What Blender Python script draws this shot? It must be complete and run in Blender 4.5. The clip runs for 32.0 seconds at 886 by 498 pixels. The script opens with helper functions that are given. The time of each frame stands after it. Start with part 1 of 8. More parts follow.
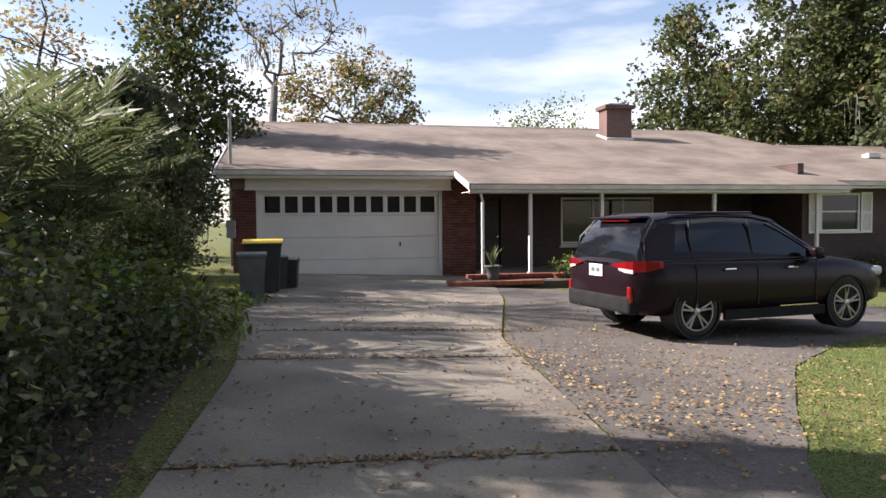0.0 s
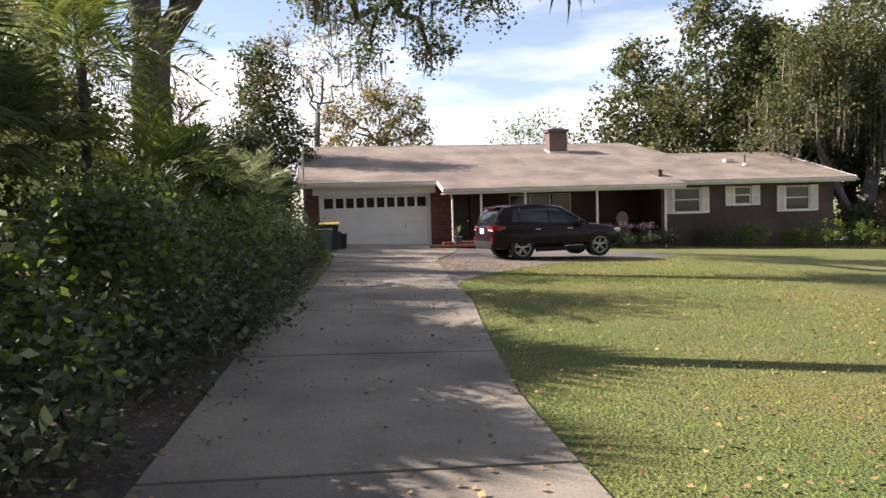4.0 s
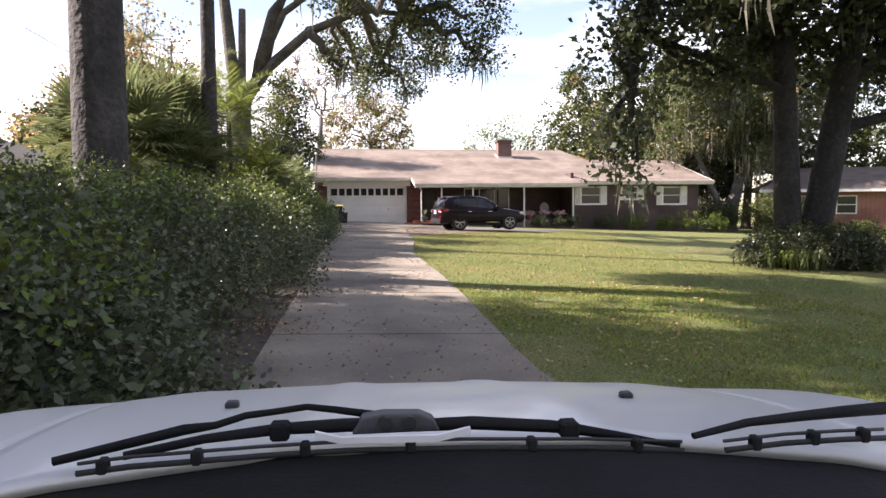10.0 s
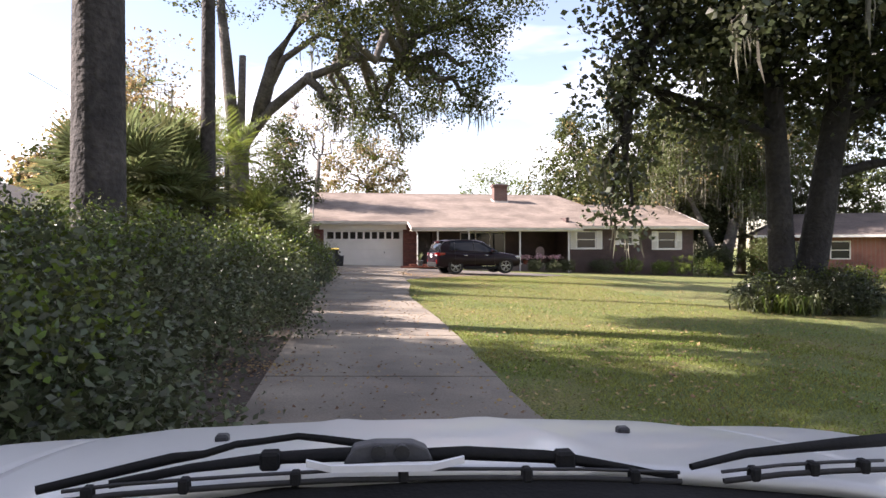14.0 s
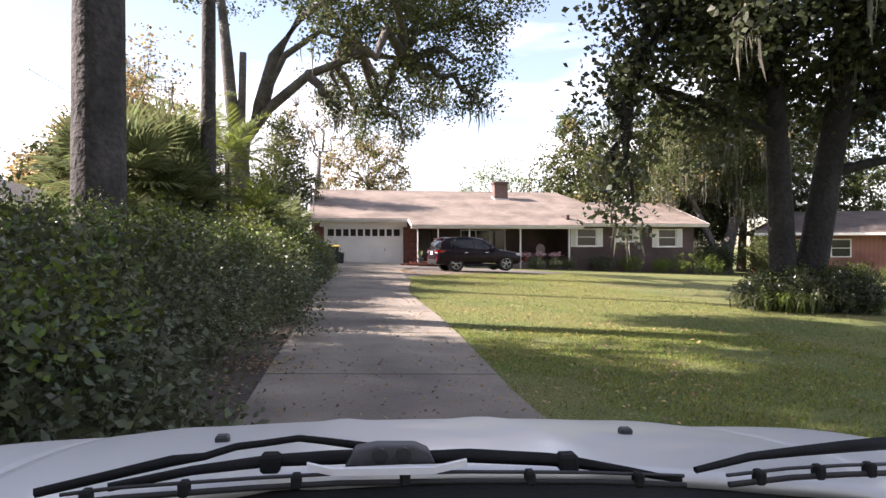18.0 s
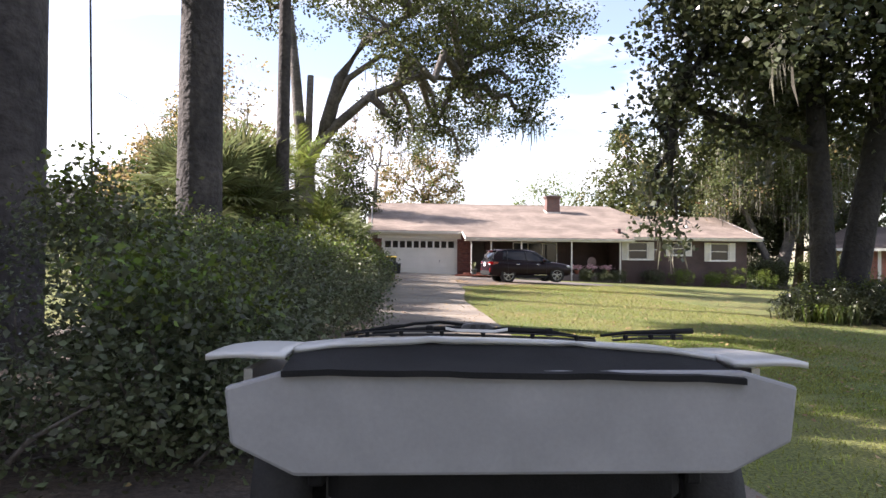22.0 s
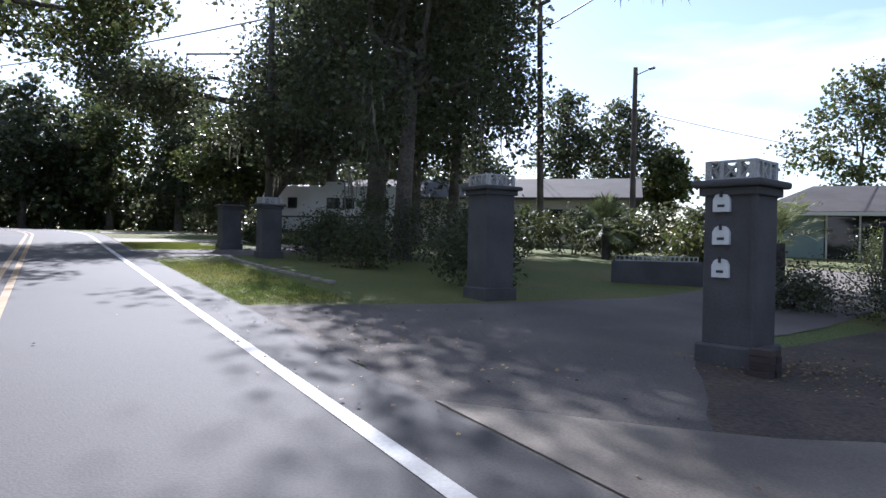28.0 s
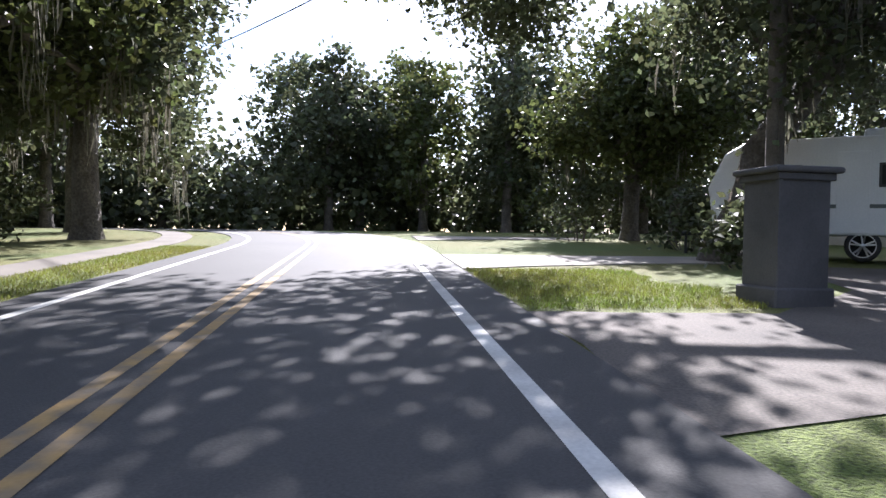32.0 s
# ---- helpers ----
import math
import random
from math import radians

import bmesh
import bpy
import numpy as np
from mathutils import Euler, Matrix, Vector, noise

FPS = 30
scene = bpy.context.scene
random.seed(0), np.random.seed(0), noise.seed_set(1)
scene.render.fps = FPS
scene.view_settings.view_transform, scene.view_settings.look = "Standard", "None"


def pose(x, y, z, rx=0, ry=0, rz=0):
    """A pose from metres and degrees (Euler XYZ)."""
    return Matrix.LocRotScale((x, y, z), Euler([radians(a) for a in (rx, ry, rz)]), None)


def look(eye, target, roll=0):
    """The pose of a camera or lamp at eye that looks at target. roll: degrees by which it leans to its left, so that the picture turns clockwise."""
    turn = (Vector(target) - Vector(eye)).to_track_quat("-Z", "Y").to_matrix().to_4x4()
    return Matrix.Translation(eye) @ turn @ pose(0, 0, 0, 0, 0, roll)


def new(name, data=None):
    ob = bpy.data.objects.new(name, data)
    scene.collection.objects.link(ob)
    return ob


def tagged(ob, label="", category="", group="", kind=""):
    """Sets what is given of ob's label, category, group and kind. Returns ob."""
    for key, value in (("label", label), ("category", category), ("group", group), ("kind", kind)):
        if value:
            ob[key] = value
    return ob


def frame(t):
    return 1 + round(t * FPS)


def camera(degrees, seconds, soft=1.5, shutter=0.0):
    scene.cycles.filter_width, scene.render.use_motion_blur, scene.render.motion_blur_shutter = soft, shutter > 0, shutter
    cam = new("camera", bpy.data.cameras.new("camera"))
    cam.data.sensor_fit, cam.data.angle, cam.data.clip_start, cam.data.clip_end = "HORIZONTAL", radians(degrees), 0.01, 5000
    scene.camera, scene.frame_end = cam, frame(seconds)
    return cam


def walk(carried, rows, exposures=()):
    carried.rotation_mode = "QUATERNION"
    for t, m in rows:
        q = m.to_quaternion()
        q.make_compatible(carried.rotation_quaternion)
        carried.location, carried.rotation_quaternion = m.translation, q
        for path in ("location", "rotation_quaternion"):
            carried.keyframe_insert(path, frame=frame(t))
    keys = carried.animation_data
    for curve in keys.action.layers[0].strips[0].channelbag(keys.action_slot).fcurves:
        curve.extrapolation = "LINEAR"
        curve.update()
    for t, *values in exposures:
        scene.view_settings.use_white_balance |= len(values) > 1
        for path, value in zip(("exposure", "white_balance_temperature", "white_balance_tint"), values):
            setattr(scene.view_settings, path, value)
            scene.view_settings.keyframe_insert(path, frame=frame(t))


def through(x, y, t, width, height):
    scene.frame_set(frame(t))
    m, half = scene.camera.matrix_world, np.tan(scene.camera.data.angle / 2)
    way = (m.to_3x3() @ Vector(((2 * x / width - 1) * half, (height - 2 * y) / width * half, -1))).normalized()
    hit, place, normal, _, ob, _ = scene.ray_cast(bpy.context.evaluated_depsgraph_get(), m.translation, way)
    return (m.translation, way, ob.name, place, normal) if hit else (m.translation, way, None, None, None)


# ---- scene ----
cam = camera(65.6, 32.0)
# seconds, eye, target, roll
PATH = [
    (0, (-0.013, 0.022, 1.515), (0.408, 1.976, 1.437), -0.51),
    (0.5, (-0.161, -1.418, 1.494), (0.259, 0.537, 1.435), -0.87),
    (1, (-0.297, -2.922, 1.517), (0.108, -0.966, 1.412), -0.96),
    (1.5, (-0.404, -4.409, 1.493), (0.005, -2.453, 1.408), -1.24),
    (2, (-0.539, -6.014, 1.442), (-0.149, -4.053, 1.390), -1.10),
    (2.5, (-0.624, -7.663, 1.374), (-0.299, -5.691, 1.298), -0.96),
    (3, (-0.692, -9.191, 1.372), (-0.403, -7.212, 1.358), -0.75),
    (3.5, (-0.693, -10.768, 1.399), (-0.387, -8.794, 1.295), -1.22),
    (5.5, (-1.145, -16.924, 1.303), (-0.745, -14.966, 1.233), -1.33),
    (6, (-1.299, -18.458, 1.285), (-0.888, -16.502, 1.200), -1.01),
    (6.5, (-1.438, -19.966, 1.304), (-1.020, -18.013, 1.198), -1.13),
    (7, (-1.537, -21.128, 1.346), (-1.118, -19.177, 1.219), -0.95),
    (7.5, (-1.656, -22.441, 1.299), (-1.261, -20.487, 1.135), -1.28),
    (8, (-1.726, -23.345, 1.306), (-1.335, -21.390, 1.150), -1.01),
    (8.5, (-1.749, -23.894, 1.294), (-1.350, -21.938, 1.180), -1.13),
    (9, (-1.796, -24.436, 1.289), (-1.407, -22.478, 1.172), -1.05),
    (9.5, (-1.837, -24.920, 1.261), (-1.459, -22.960, 1.134), -0.71),
    (10, (-1.849, -25.140, 1.249), (-1.482, -23.178, 1.117), -0.46),
    (10.5, (-1.848, -25.137, 1.252), (-1.482, -23.173, 1.166), -0.16),
    (11, (-1.846, -25.158, 1.232), (-1.470, -23.194, 1.220), -0.11),
    (11.5, (-1.871, -25.210, 1.222), (-1.491, -23.246, 1.209), -0.22),
    (12, (-1.841, -25.123, 1.221), (-1.462, -23.159, 1.210), -0.15),
    (12.5, (-1.847, -25.130, 1.219), (-1.468, -23.166, 1.199), -0.11),
    (13, (-1.844, -25.148, 1.222), (-1.466, -23.184, 1.208), -0.10),
    (13.5, (-1.850, -25.142, 1.223), (-1.470, -23.179, 1.213), -0.05),
    (14, (-1.847, -25.141, 1.223), (-1.467, -23.177, 1.219), -0.20),
    (14.5, (-1.843, -25.134, 1.242), (-1.463, -23.170, 1.236), -0.13),
    (16.5, (-1.853, -25.135, 1.253), (-1.472, -23.172, 1.245), -0.17),
    (17, (-1.852, -25.129, 1.250), (-1.472, -23.165, 1.238), -0.16),
    (17.5, (-1.846, -25.122, 1.237), (-1.466, -23.158, 1.224), -0.06),
    (18, (-1.848, -25.130, 1.228), (-1.469, -23.166, 1.216), -0.11),
    (18.5, (-1.861, -25.119, 1.225), (-1.480, -23.156, 1.212), -0.17),
    (19, (-1.868, -25.117, 1.222), (-1.487, -23.154, 1.211), -0.15),
    (19.5, (-1.873, -25.124, 1.235), (-1.488, -23.162, 1.252), 0.02),
    (20, (-1.879, -25.195, 1.214), (-1.486, -23.234, 1.249), 0.10),
    (20.5, (-1.907, -25.385, 1.214), (-1.518, -23.423, 1.251), 0.09),
    (21, (-1.976, -25.731, 1.201), (-1.610, -23.765, 1.235), 0.01),
    (21.5, (-2.044, -26.113, 1.200), (-1.724, -24.139, 1.232), 0.31),
    (22, (-2.141, -26.589, 1.178), (-1.913, -24.602, 1.202), 0.45),
    (22.5, (-2.245, -27.100, 1.152), (-2.174, -25.101, 1.167), 0.40),
    (23, (-2.378, -27.630, 1.175), (-2.524, -25.635, 1.158), 0.41),
    (23.5, (-2.444, -28.145, 1.200), (-2.785, -26.175, 1.250), 0.88),
    (24, (-2.498, -28.770, 1.183), (-3.095, -26.863, 1.277), 0.70),
    (24.5, (-2.406, -29.526, 1.174), (-3.317, -27.747, 1.242), 0.49),
    (25, (-2.131, -30.225, 1.155), (-3.353, -28.643, 1.214), 0.12),
    (25.5, (-1.855, -30.766, 1.129), (-3.319, -29.405, 1.187), 1.05),
    (26, (-1.531, -31.228, 1.115), (-3.162, -30.071, 1.145), 1.35),
    (26.5, (-1.269, -31.520, 1.094), (-2.968, -30.465, 1.130), 1.65),
    (28.5, (-2.222, -31.104, 1.163), (-3.980, -30.152, 1.119), 0.99),
    (29, (-3.615, -30.757, 1.187), (-5.450, -29.963, 1.147), 0.73),
    (29.5, (-5.456, -30.474, 1.237), (-7.374, -29.908, 1.188), 0.40),
    (30, (-7.655, -30.378, 1.298), (-9.623, -30.028, 1.245), 0.94),
    (30.5, (-10.143, -30.413, 1.325), (-12.127, -30.168, 1.280), 1.28),
    (31, (-12.810, -30.510, 1.363), (-14.797, -30.292, 1.313), 1.47),
    (31.5, (-15.706, -30.553, 1.434), (-17.694, -30.338, 1.385), 1.26),
    (32, (-18.802, -30.576, 1.546), (-20.789, -30.352, 1.506), 1.07),
]
EXPOSURES = [(0, 1.3, 6350, 19), (1, 1.1, 6350, 19), (2, 1.2, 6450, 20), (3, 1.45, 6500, 20), (6, 1.28, 6750, 19), (8, 1.35, 6550, 22), (9, 1.7, 6550, 24), (10, 1.88, 6600, 25), (21, 1.95, 6500, 24), (24, 2.0, 5950, 20), (25, 1.9, 5500, 18), (26, 1.4, 5400, 19), (29, 1.25, 5700, 19), (30.5, 1.5, 5800, 19), (32, 1.95, 5800, 20)]
walk(cam, [(t, look(eye, target, roll)) for t, eye, target, roll in PATH], EXPOSURES)

# ---- light ----
SUN_YAW, SUN_UP = 74.0, 34.0            # degrees left of +y, and above the horizon
world = bpy.data.worlds.new("sky")
scene.world = world
world.use_nodes = True
wn, wl = world.node_tree.nodes, world.node_tree.links
sky = wn.new("ShaderNodeTexSky")
sky.sky_type, sky.sun_disc = "NISHITA", False
sky.sun_elevation, sky.sun_rotation = radians(SUN_UP), radians(360 - SUN_YAW)
sky.air_density, sky.dust_density, sky.ozone_density = 1.1, 0.5, 1.2
tc = wn.new("ShaderNodeTexCoord")
mp = wn.new("ShaderNodeMapping")
mp.inputs["Scale"].default_value = (1.0, 1.0, 4.5)
cl = wn.new("ShaderNodeTexNoise")
cl.inputs["Scale"].default_value, cl.inputs["Detail"].default_value = 1.7, 6.0
cr = wn.new("ShaderNodeValToRGB")
cr.color_ramp.elements[0].position, cr.color_ramp.elements[1].position = 0.49, 0.71
cr.color_ramp.elements[0].color = (0.07, 0.07, 0.07, 1)
cm = wn.new("ShaderNodeMix")
cm.data_type = "RGBA"
cm.inputs[7].default_value = (9.5, 9.6, 9.7, 1)
wl.new(tc.outputs["Generated"], mp.inputs["Vector"])
wl.new(mp.outputs["Vector"], cl.inputs["Vector"])
wl.new(cl.outputs["Fac"], cr.inputs["Fac"])
wl.new(cr.outputs["Color"], cm.inputs[0])
wl.new(sky.outputs["Color"], cm.inputs[6])
wl.new(cm.outputs[2], wn["Background"].inputs["Color"])
wn["Background"].inputs["Strength"].default_value = 0.073

sun = new("sun", bpy.data.lights.new("sun", "SUN"))
sun.data.energy, sun.data.angle, sun.data.color = 5.0, radians(0.6), (1.0, 0.95, 0.86)
SUN_WAY = Vector((-math.sin(radians(SUN_YAW)) * math.cos(radians(SUN_UP)), math.cos(radians(SUN_YAW)) * math.cos(radians(SUN_UP)), math.sin(radians(SUN_UP))))
sun.matrix_world = look(SUN_WAY * 120, (0, 0, 0))

# ---- lie of the land: it falls gently towards +x ----


def _soft(v, a=36.0, b=14.0):
    return v if abs(v) < a else math.copysign(a + b * math.tanh((abs(v) - a) / b), v)


def gz(x, y):
    return 0.0129 - 0.03983 * _soft(x) + 0.00851 * _soft(y)

# ---- materials ----


def mat(name, a, b=None, scale=3.0, rough=0.7, bump=0.25, grain=70.0, metal=0.0, vary=0.0, per="", through=0.0, coat=0.0, spec=0.5, fine=0.25, dist=0.01):
    """Two colours mixed by a broad noise, with a fine grain over them, bump, and a random shade per object ("ob") or island ("isl")."""
    m = bpy.data.materials.new(name)
    m.use_nodes = True
    n, k = m.node_tree.nodes, m.node_tree.links
    p = n["Principled BSDF"]
    b = b or tuple(c * 0.75 for c in a)
    geo = n.new("ShaderNodeNewGeometry")
    n1, n2 = n.new("ShaderNodeTexNoise"), n.new("ShaderNodeTexNoise")
    n1.inputs["Scale"].default_value, n1.inputs["Detail"].default_value = scale, 5.0
    n2.inputs["Scale"].default_value, n2.inputs["Detail"].default_value = grain, 3.0
    k.new(geo.outputs["Position"], n1.inputs["Vector"])
    k.new(geo.outputs["Position"], n2.inputs["Vector"])
    ramp = n.new("ShaderNodeMapRange")
    ramp.inputs[1].default_value, ramp.inputs[2].default_value = 0.35, 0.65
    k.new(n1.outputs["Fac"], ramp.inputs[0])
    mx = n.new("ShaderNodeMix")
    mx.data_type = "RGBA"
    mx.inputs[6].default_value, mx.inputs[7].default_value = (*a, 1), (*b, 1)
    k.new(ramp.outputs[0], mx.inputs[0])
    val = n.new("ShaderNodeMapRange")
    val.inputs[1].default_value, val.inputs[2].default_value = 0.25, 0.75
    val.inputs[3].default_value, val.inputs[4].default_value = 1 - fine, 1 + fine
    k.new(n2.outputs["Fac"], val.inputs[0])
    hsv = n.new("ShaderNodeHueSaturation")
    k.new(mx.outputs[2], hsv.inputs["Color"])
    last = val.outputs[0]
    if per:
        if per == "ob":
            rnd = n.new("ShaderNodeObjectInfo").outputs["Random"]
        else:
            rnd = geo.outputs["Random Per Island"]
        r = n.new("ShaderNodeMapRange")
        r.inputs[3].default_value, r.inputs[4].default_value = 1 - vary, 1 + vary
        k.new(rnd, r.inputs[0])
        mu = n.new("ShaderNodeMath")
        mu.operation = "MULTIPLY"
        k.new(last, mu.inputs[0])
        k.new(r.outputs[0], mu.inputs[1])
        last = mu.outputs[0]
        h = n.new("ShaderNodeMapRange")
        h.inputs[3].default_value, h.inputs[4].default_value = 0.5 - vary * 0.05, 0.5 + vary * 0.05
        k.new(rnd, h.inputs[0])
        k.new(h.outputs[0], hsv.inputs["Hue"])
    k.new(last, hsv.inputs["Value"])
    k.new(hsv.outputs["Color"], p.inputs["Base Color"])
    p.inputs["Roughness"].default_value, p.inputs["Metallic"].default_value = rough, metal
    p.inputs["Coat Weight"].default_value, p.inputs["Specular IOR Level"].default_value = coat, spec
    p.inputs["Coat Roughness"].default_value = 0.04
    if bump:
        bp = n.new("ShaderNodeBump")
        bp.inputs["Strength"].default_value, bp.inputs["Distance"].default_value = bump, dist
        k.new(n2.outputs["Fac"], bp.inputs["Height"])
        k.new(bp.outputs["Normal"], p.inputs["Normal"])
    if through:
        tr = n.new("ShaderNodeBsdfTranslucent")
        mxs = n.new("ShaderNodeMixShader")
        mxs.inputs[0].default_value = through
        k.new(hsv.outputs["Color"], tr.inputs["Color"])
        k.new(p.outputs[0], mxs.inputs[1])
        k.new(tr.outputs[0], mxs.inputs[2])
        k.new(mxs.outputs[0], n["Material Output"].inputs["Surface"])
    return m


def brickwork(name, a, b, mortar, wide=0.2, high=0.068, joint=0.01, rough=0.85, bump=0.6):
    """Coursed pieces in the plane of x or y and z; the pattern follows whichever runs along the wall."""
    m = mat(name, a, b, 0.8, rough, 0.3, 90)
    n, k = m.node_tree.nodes, m.node_tree.links
    p = n["Principled BSDF"]
    br = n.new("ShaderNodeTexBrick")
    geo = n.new("ShaderNodeNewGeometry")
    sep, com, add = n.new("ShaderNodeSeparateXYZ"), n.new("ShaderNodeCombineXYZ"), n.new("ShaderNodeMath")
    k.new(geo.outputs["Position"], sep.inputs[0])
    k.new(sep.outputs[0], add.inputs[0])
    k.new(sep.outputs[1], add.inputs[1])
    k.new(add.outputs[0], com.inputs[0])
    k.new(sep.outputs[2], com.inputs[1])
    k.new(com.outputs[0], br.inputs["Vector"])
    br.inputs["Scale"].default_value, br.inputs["Brick Width"].default_value, br.inputs["Row Height"].default_value = 1.0, wide, high
    br.inputs["Mortar Size"].default_value, br.inputs["Mortar Smooth"].default_value = joint, 0.2
    br.inputs["Color1"].default_value, br.inputs["Color2"].default_value, br.inputs["Mortar"].default_value = (*a, 1), (*b, 1), (*mortar, 1)
    hsv = [x for x in n if x.type == "HUE_SAT"][0]
    # broad weathering over the courses
    st = n.new("ShaderNodeTexNoise")
    st.inputs["Scale"].default_value, st.inputs["Detail"].default_value = 0.7, 8.0
    k.new(geo.outputs["Position"], st.inputs["Vector"])
    rp = n.new("ShaderNodeValToRGB")
    rp.color_ramp.elements[0].position, rp.color_ramp.elements[1].position = 0.36, 0.62
    rp.color_ramp.elements[0].color, rp.color_ramp.elements[1].color = (0.66, 0.64, 0.63, 1), (1.06, 1.05, 1.04, 1)
    k.new(st.outputs["Fac"], rp.inputs["Fac"])
    mx = n.new("ShaderNodeMix")
    mx.data_type, mx.blend_type = "RGBA", "MULTIPLY"
    mx.inputs[0].default_value = 1.0
    k.new(br.outputs["Color"], mx.inputs[6])
    k.new(rp.outputs["Color"], mx.inputs[7])
    k.new(mx.outputs[2], hsv.inputs["Color"])
    bp = [x for x in n if x.type == "BUMP"][0]
    inv = n.new("ShaderNodeMath")
    inv.operation = "SUBTRACT"
    inv.inputs[0].default_value = 1.0
    k.new(br.outputs["Fac"], inv.inputs[1])
    k.new(inv.outputs[0], bp.inputs["Height"])
    bp.inputs["Strength"].default_value = bump
    return m


def glass_dark(name, tint=(0.02, 0.022, 0.025), rough=0.04):
    m = bpy.data.materials.new(name)
    m.use_nodes = True
    p = m.node_tree.nodes["Principled BSDF"]
    p.inputs["Base Color"].default_value, p.inputs["Roughness"].default_value = (*tint, 1), rough
    p.inputs["Specular IOR Level"].default_value = 0.35
    return m


M_GRASS = mat("grass_ground", (0.100, 0.133, 0.025), (0.155, 0.148, 0.038), 0.35, 0.95, 0.9, 40, fine=0.75, dist=0.05)
M_BLADE = mat("grass_blade", (0.165, 0.212, 0.032), (0.24, 0.228, 0.048), 0.4, 0.75, 0, 20, vary=0.5, per="isl", through=0.3)
M_CONC = mat("driveway_concrete", (0.285, 0.246, 0.19), (0.135, 0.115, 0.092), 0.6, 0.9, 0.35, 55, vary=0.08, per="ob", fine=0.22)
M_PAD = mat("worn_asphalt_pad", (0.142, 0.122, 0.102), (0.085, 0.074, 0.064), 0.5, 0.95, 0.5, 45, fine=0.35)
M_ROAD = mat("road_asphalt", (0.056, 0.054, 0.052), (0.043, 0.042, 0.041), 0.25, 0.85, 0.35, 60, fine=0.25)
M_WLINE = mat("white_road_paint", (0.60, 0.59, 0.55), (0.40, 0.39, 0.36), 2.0, 0.8, 0.2, 40, fine=0.12)
M_YLINE = mat("yellow_road_paint", (0.38, 0.24, 0.085), (0.20, 0.155, 0.10), 5.0, 0.8, 0.2, 40, fine=0.12)
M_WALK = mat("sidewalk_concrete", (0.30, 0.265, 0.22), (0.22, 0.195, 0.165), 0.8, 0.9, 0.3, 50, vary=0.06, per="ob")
# darker concrete: tree shade and leaf litter on the sidewalk put into the colour
M_SIDEWALK = mat("shade_dimmed_sidewalk_concrete", (0.17, 0.148, 0.12), (0.11, 0.097, 0.08), 0.8, 0.9, 0.3, 50, fine=0.2)
M_SOIL = mat("dark_mulch", (0.058, 0.045, 0.035), (0.090, 0.068, 0.047), 1.5, 0.95, 0.9, 25, fine=0.5, dist=0.03)
# wall brick, with the shade on the house front put into its colour
M_BRICK = brickwork("darkened_red_brickwork", (0.092, 0.048, 0.042), (0.062, 0.036, 0.033), (0.10, 0.085, 0.076))
M_BRICKR = brickwork("orange_red_brickwork", (0.30, 0.095, 0.065), (0.24, 0.075, 0.055), (0.26, 0.2, 0.17))
# the same brick made brighter, for the sun on the chimney
M_BRICKC = brickwork("sunlit_chimney_brick", (0.165, 0.082, 0.066), (0.125, 0.066, 0.055), (0.16, 0.135, 0.118))
M_BROWNROOF = brickwork("dark_brown_shingles", (0.15, 0.12, 0.10), (0.12, 0.095, 0.082), (0.08, 0.065, 0.055), 0.33, 0.045, 0.003, 0.95, 0.35)
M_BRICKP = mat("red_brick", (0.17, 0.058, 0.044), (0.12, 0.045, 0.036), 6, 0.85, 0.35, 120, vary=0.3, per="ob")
M_BRICKD = mat("dark_old_brick", (0.06, 0.042, 0.038), (0.04, 0.034, 0.033), 6, 0.9, 0.35, 120, vary=0.3, per="ob")
M_MORTAR = mat("brick_mortar", (0.24, 0.19, 0.16), (0.19, 0.15, 0.13), 8, 0.95, 0.3, 150)
M_SHINGLE = brickwork("tan_shingles", (0.245, 0.196, 0.156), (0.19, 0.150, 0.120), (0.13, 0.104, 0.082), 0.33, 0.042, 0.0022, 0.95, 0.35)
M_WHITE = mat("white_paint", (0.72, 0.69, 0.64), (0.66, 0.63, 0.58), 1.5, 0.55, 0.08, 60, fine=0.06)
M_CREAM = mat("cream_panel_paint", (0.70, 0.64, 0.54), (0.64, 0.58, 0.49), 1.2, 0.6, 0.1, 50, fine=0.07)
M_GUTTER = mat("white_gutter_metal", (0.66, 0.63, 0.58), (0.52, 0.49, 0.44), 2.5, 0.45, 0.05, 40, fine=0.1)
M_GLASS = glass_dark("window_glass")
M_PANE = mat("dusty_dark_pane", (0.016, 0.013, 0.011), (0.03, 0.022, 0.018), 4, 0.35, 0, 60, spec=0.12)
M_DARKWOOD = mat("dark_door_wood", (0.05, 0.035, 0.028), (0.035, 0.026, 0.02), 4, 0.6, 0.2, 60)
M_BARK = mat("grey_bark", (0.145, 0.125, 0.105), (0.085, 0.072, 0.06), 2.2, 0.95, 1.0, 14, fine=0.45, dist=0.05)
M_PINEBARK = mat("brown_grey_bark", (0.066, 0.058, 0.053), (0.036, 0.032, 0.030), 1.4, 0.95, 1.0, 9, fine=0.4, dist=0.06)
M_DARKBARK = mat("dark_tree_bark", (0.042, 0.037, 0.034), (0.024, 0.021, 0.020), 1.4, 0.95, 1.0, 9, fine=0.4, dist=0.06)
M_LIVEBARK = mat("pale_oak_bark", (0.175, 0.155, 0.135), (0.085, 0.075, 0.065), 1.6, 0.95, 1.0, 12, fine=0.4, dist=0.05)
M_LEAF = mat("oak_leaf", (0.070, 0.087, 0.027), (0.098, 0.108, 0.036), 0.5, 0.5, 0, 30, vary=0.45, per="isl", through=0.40, spec=0.3)
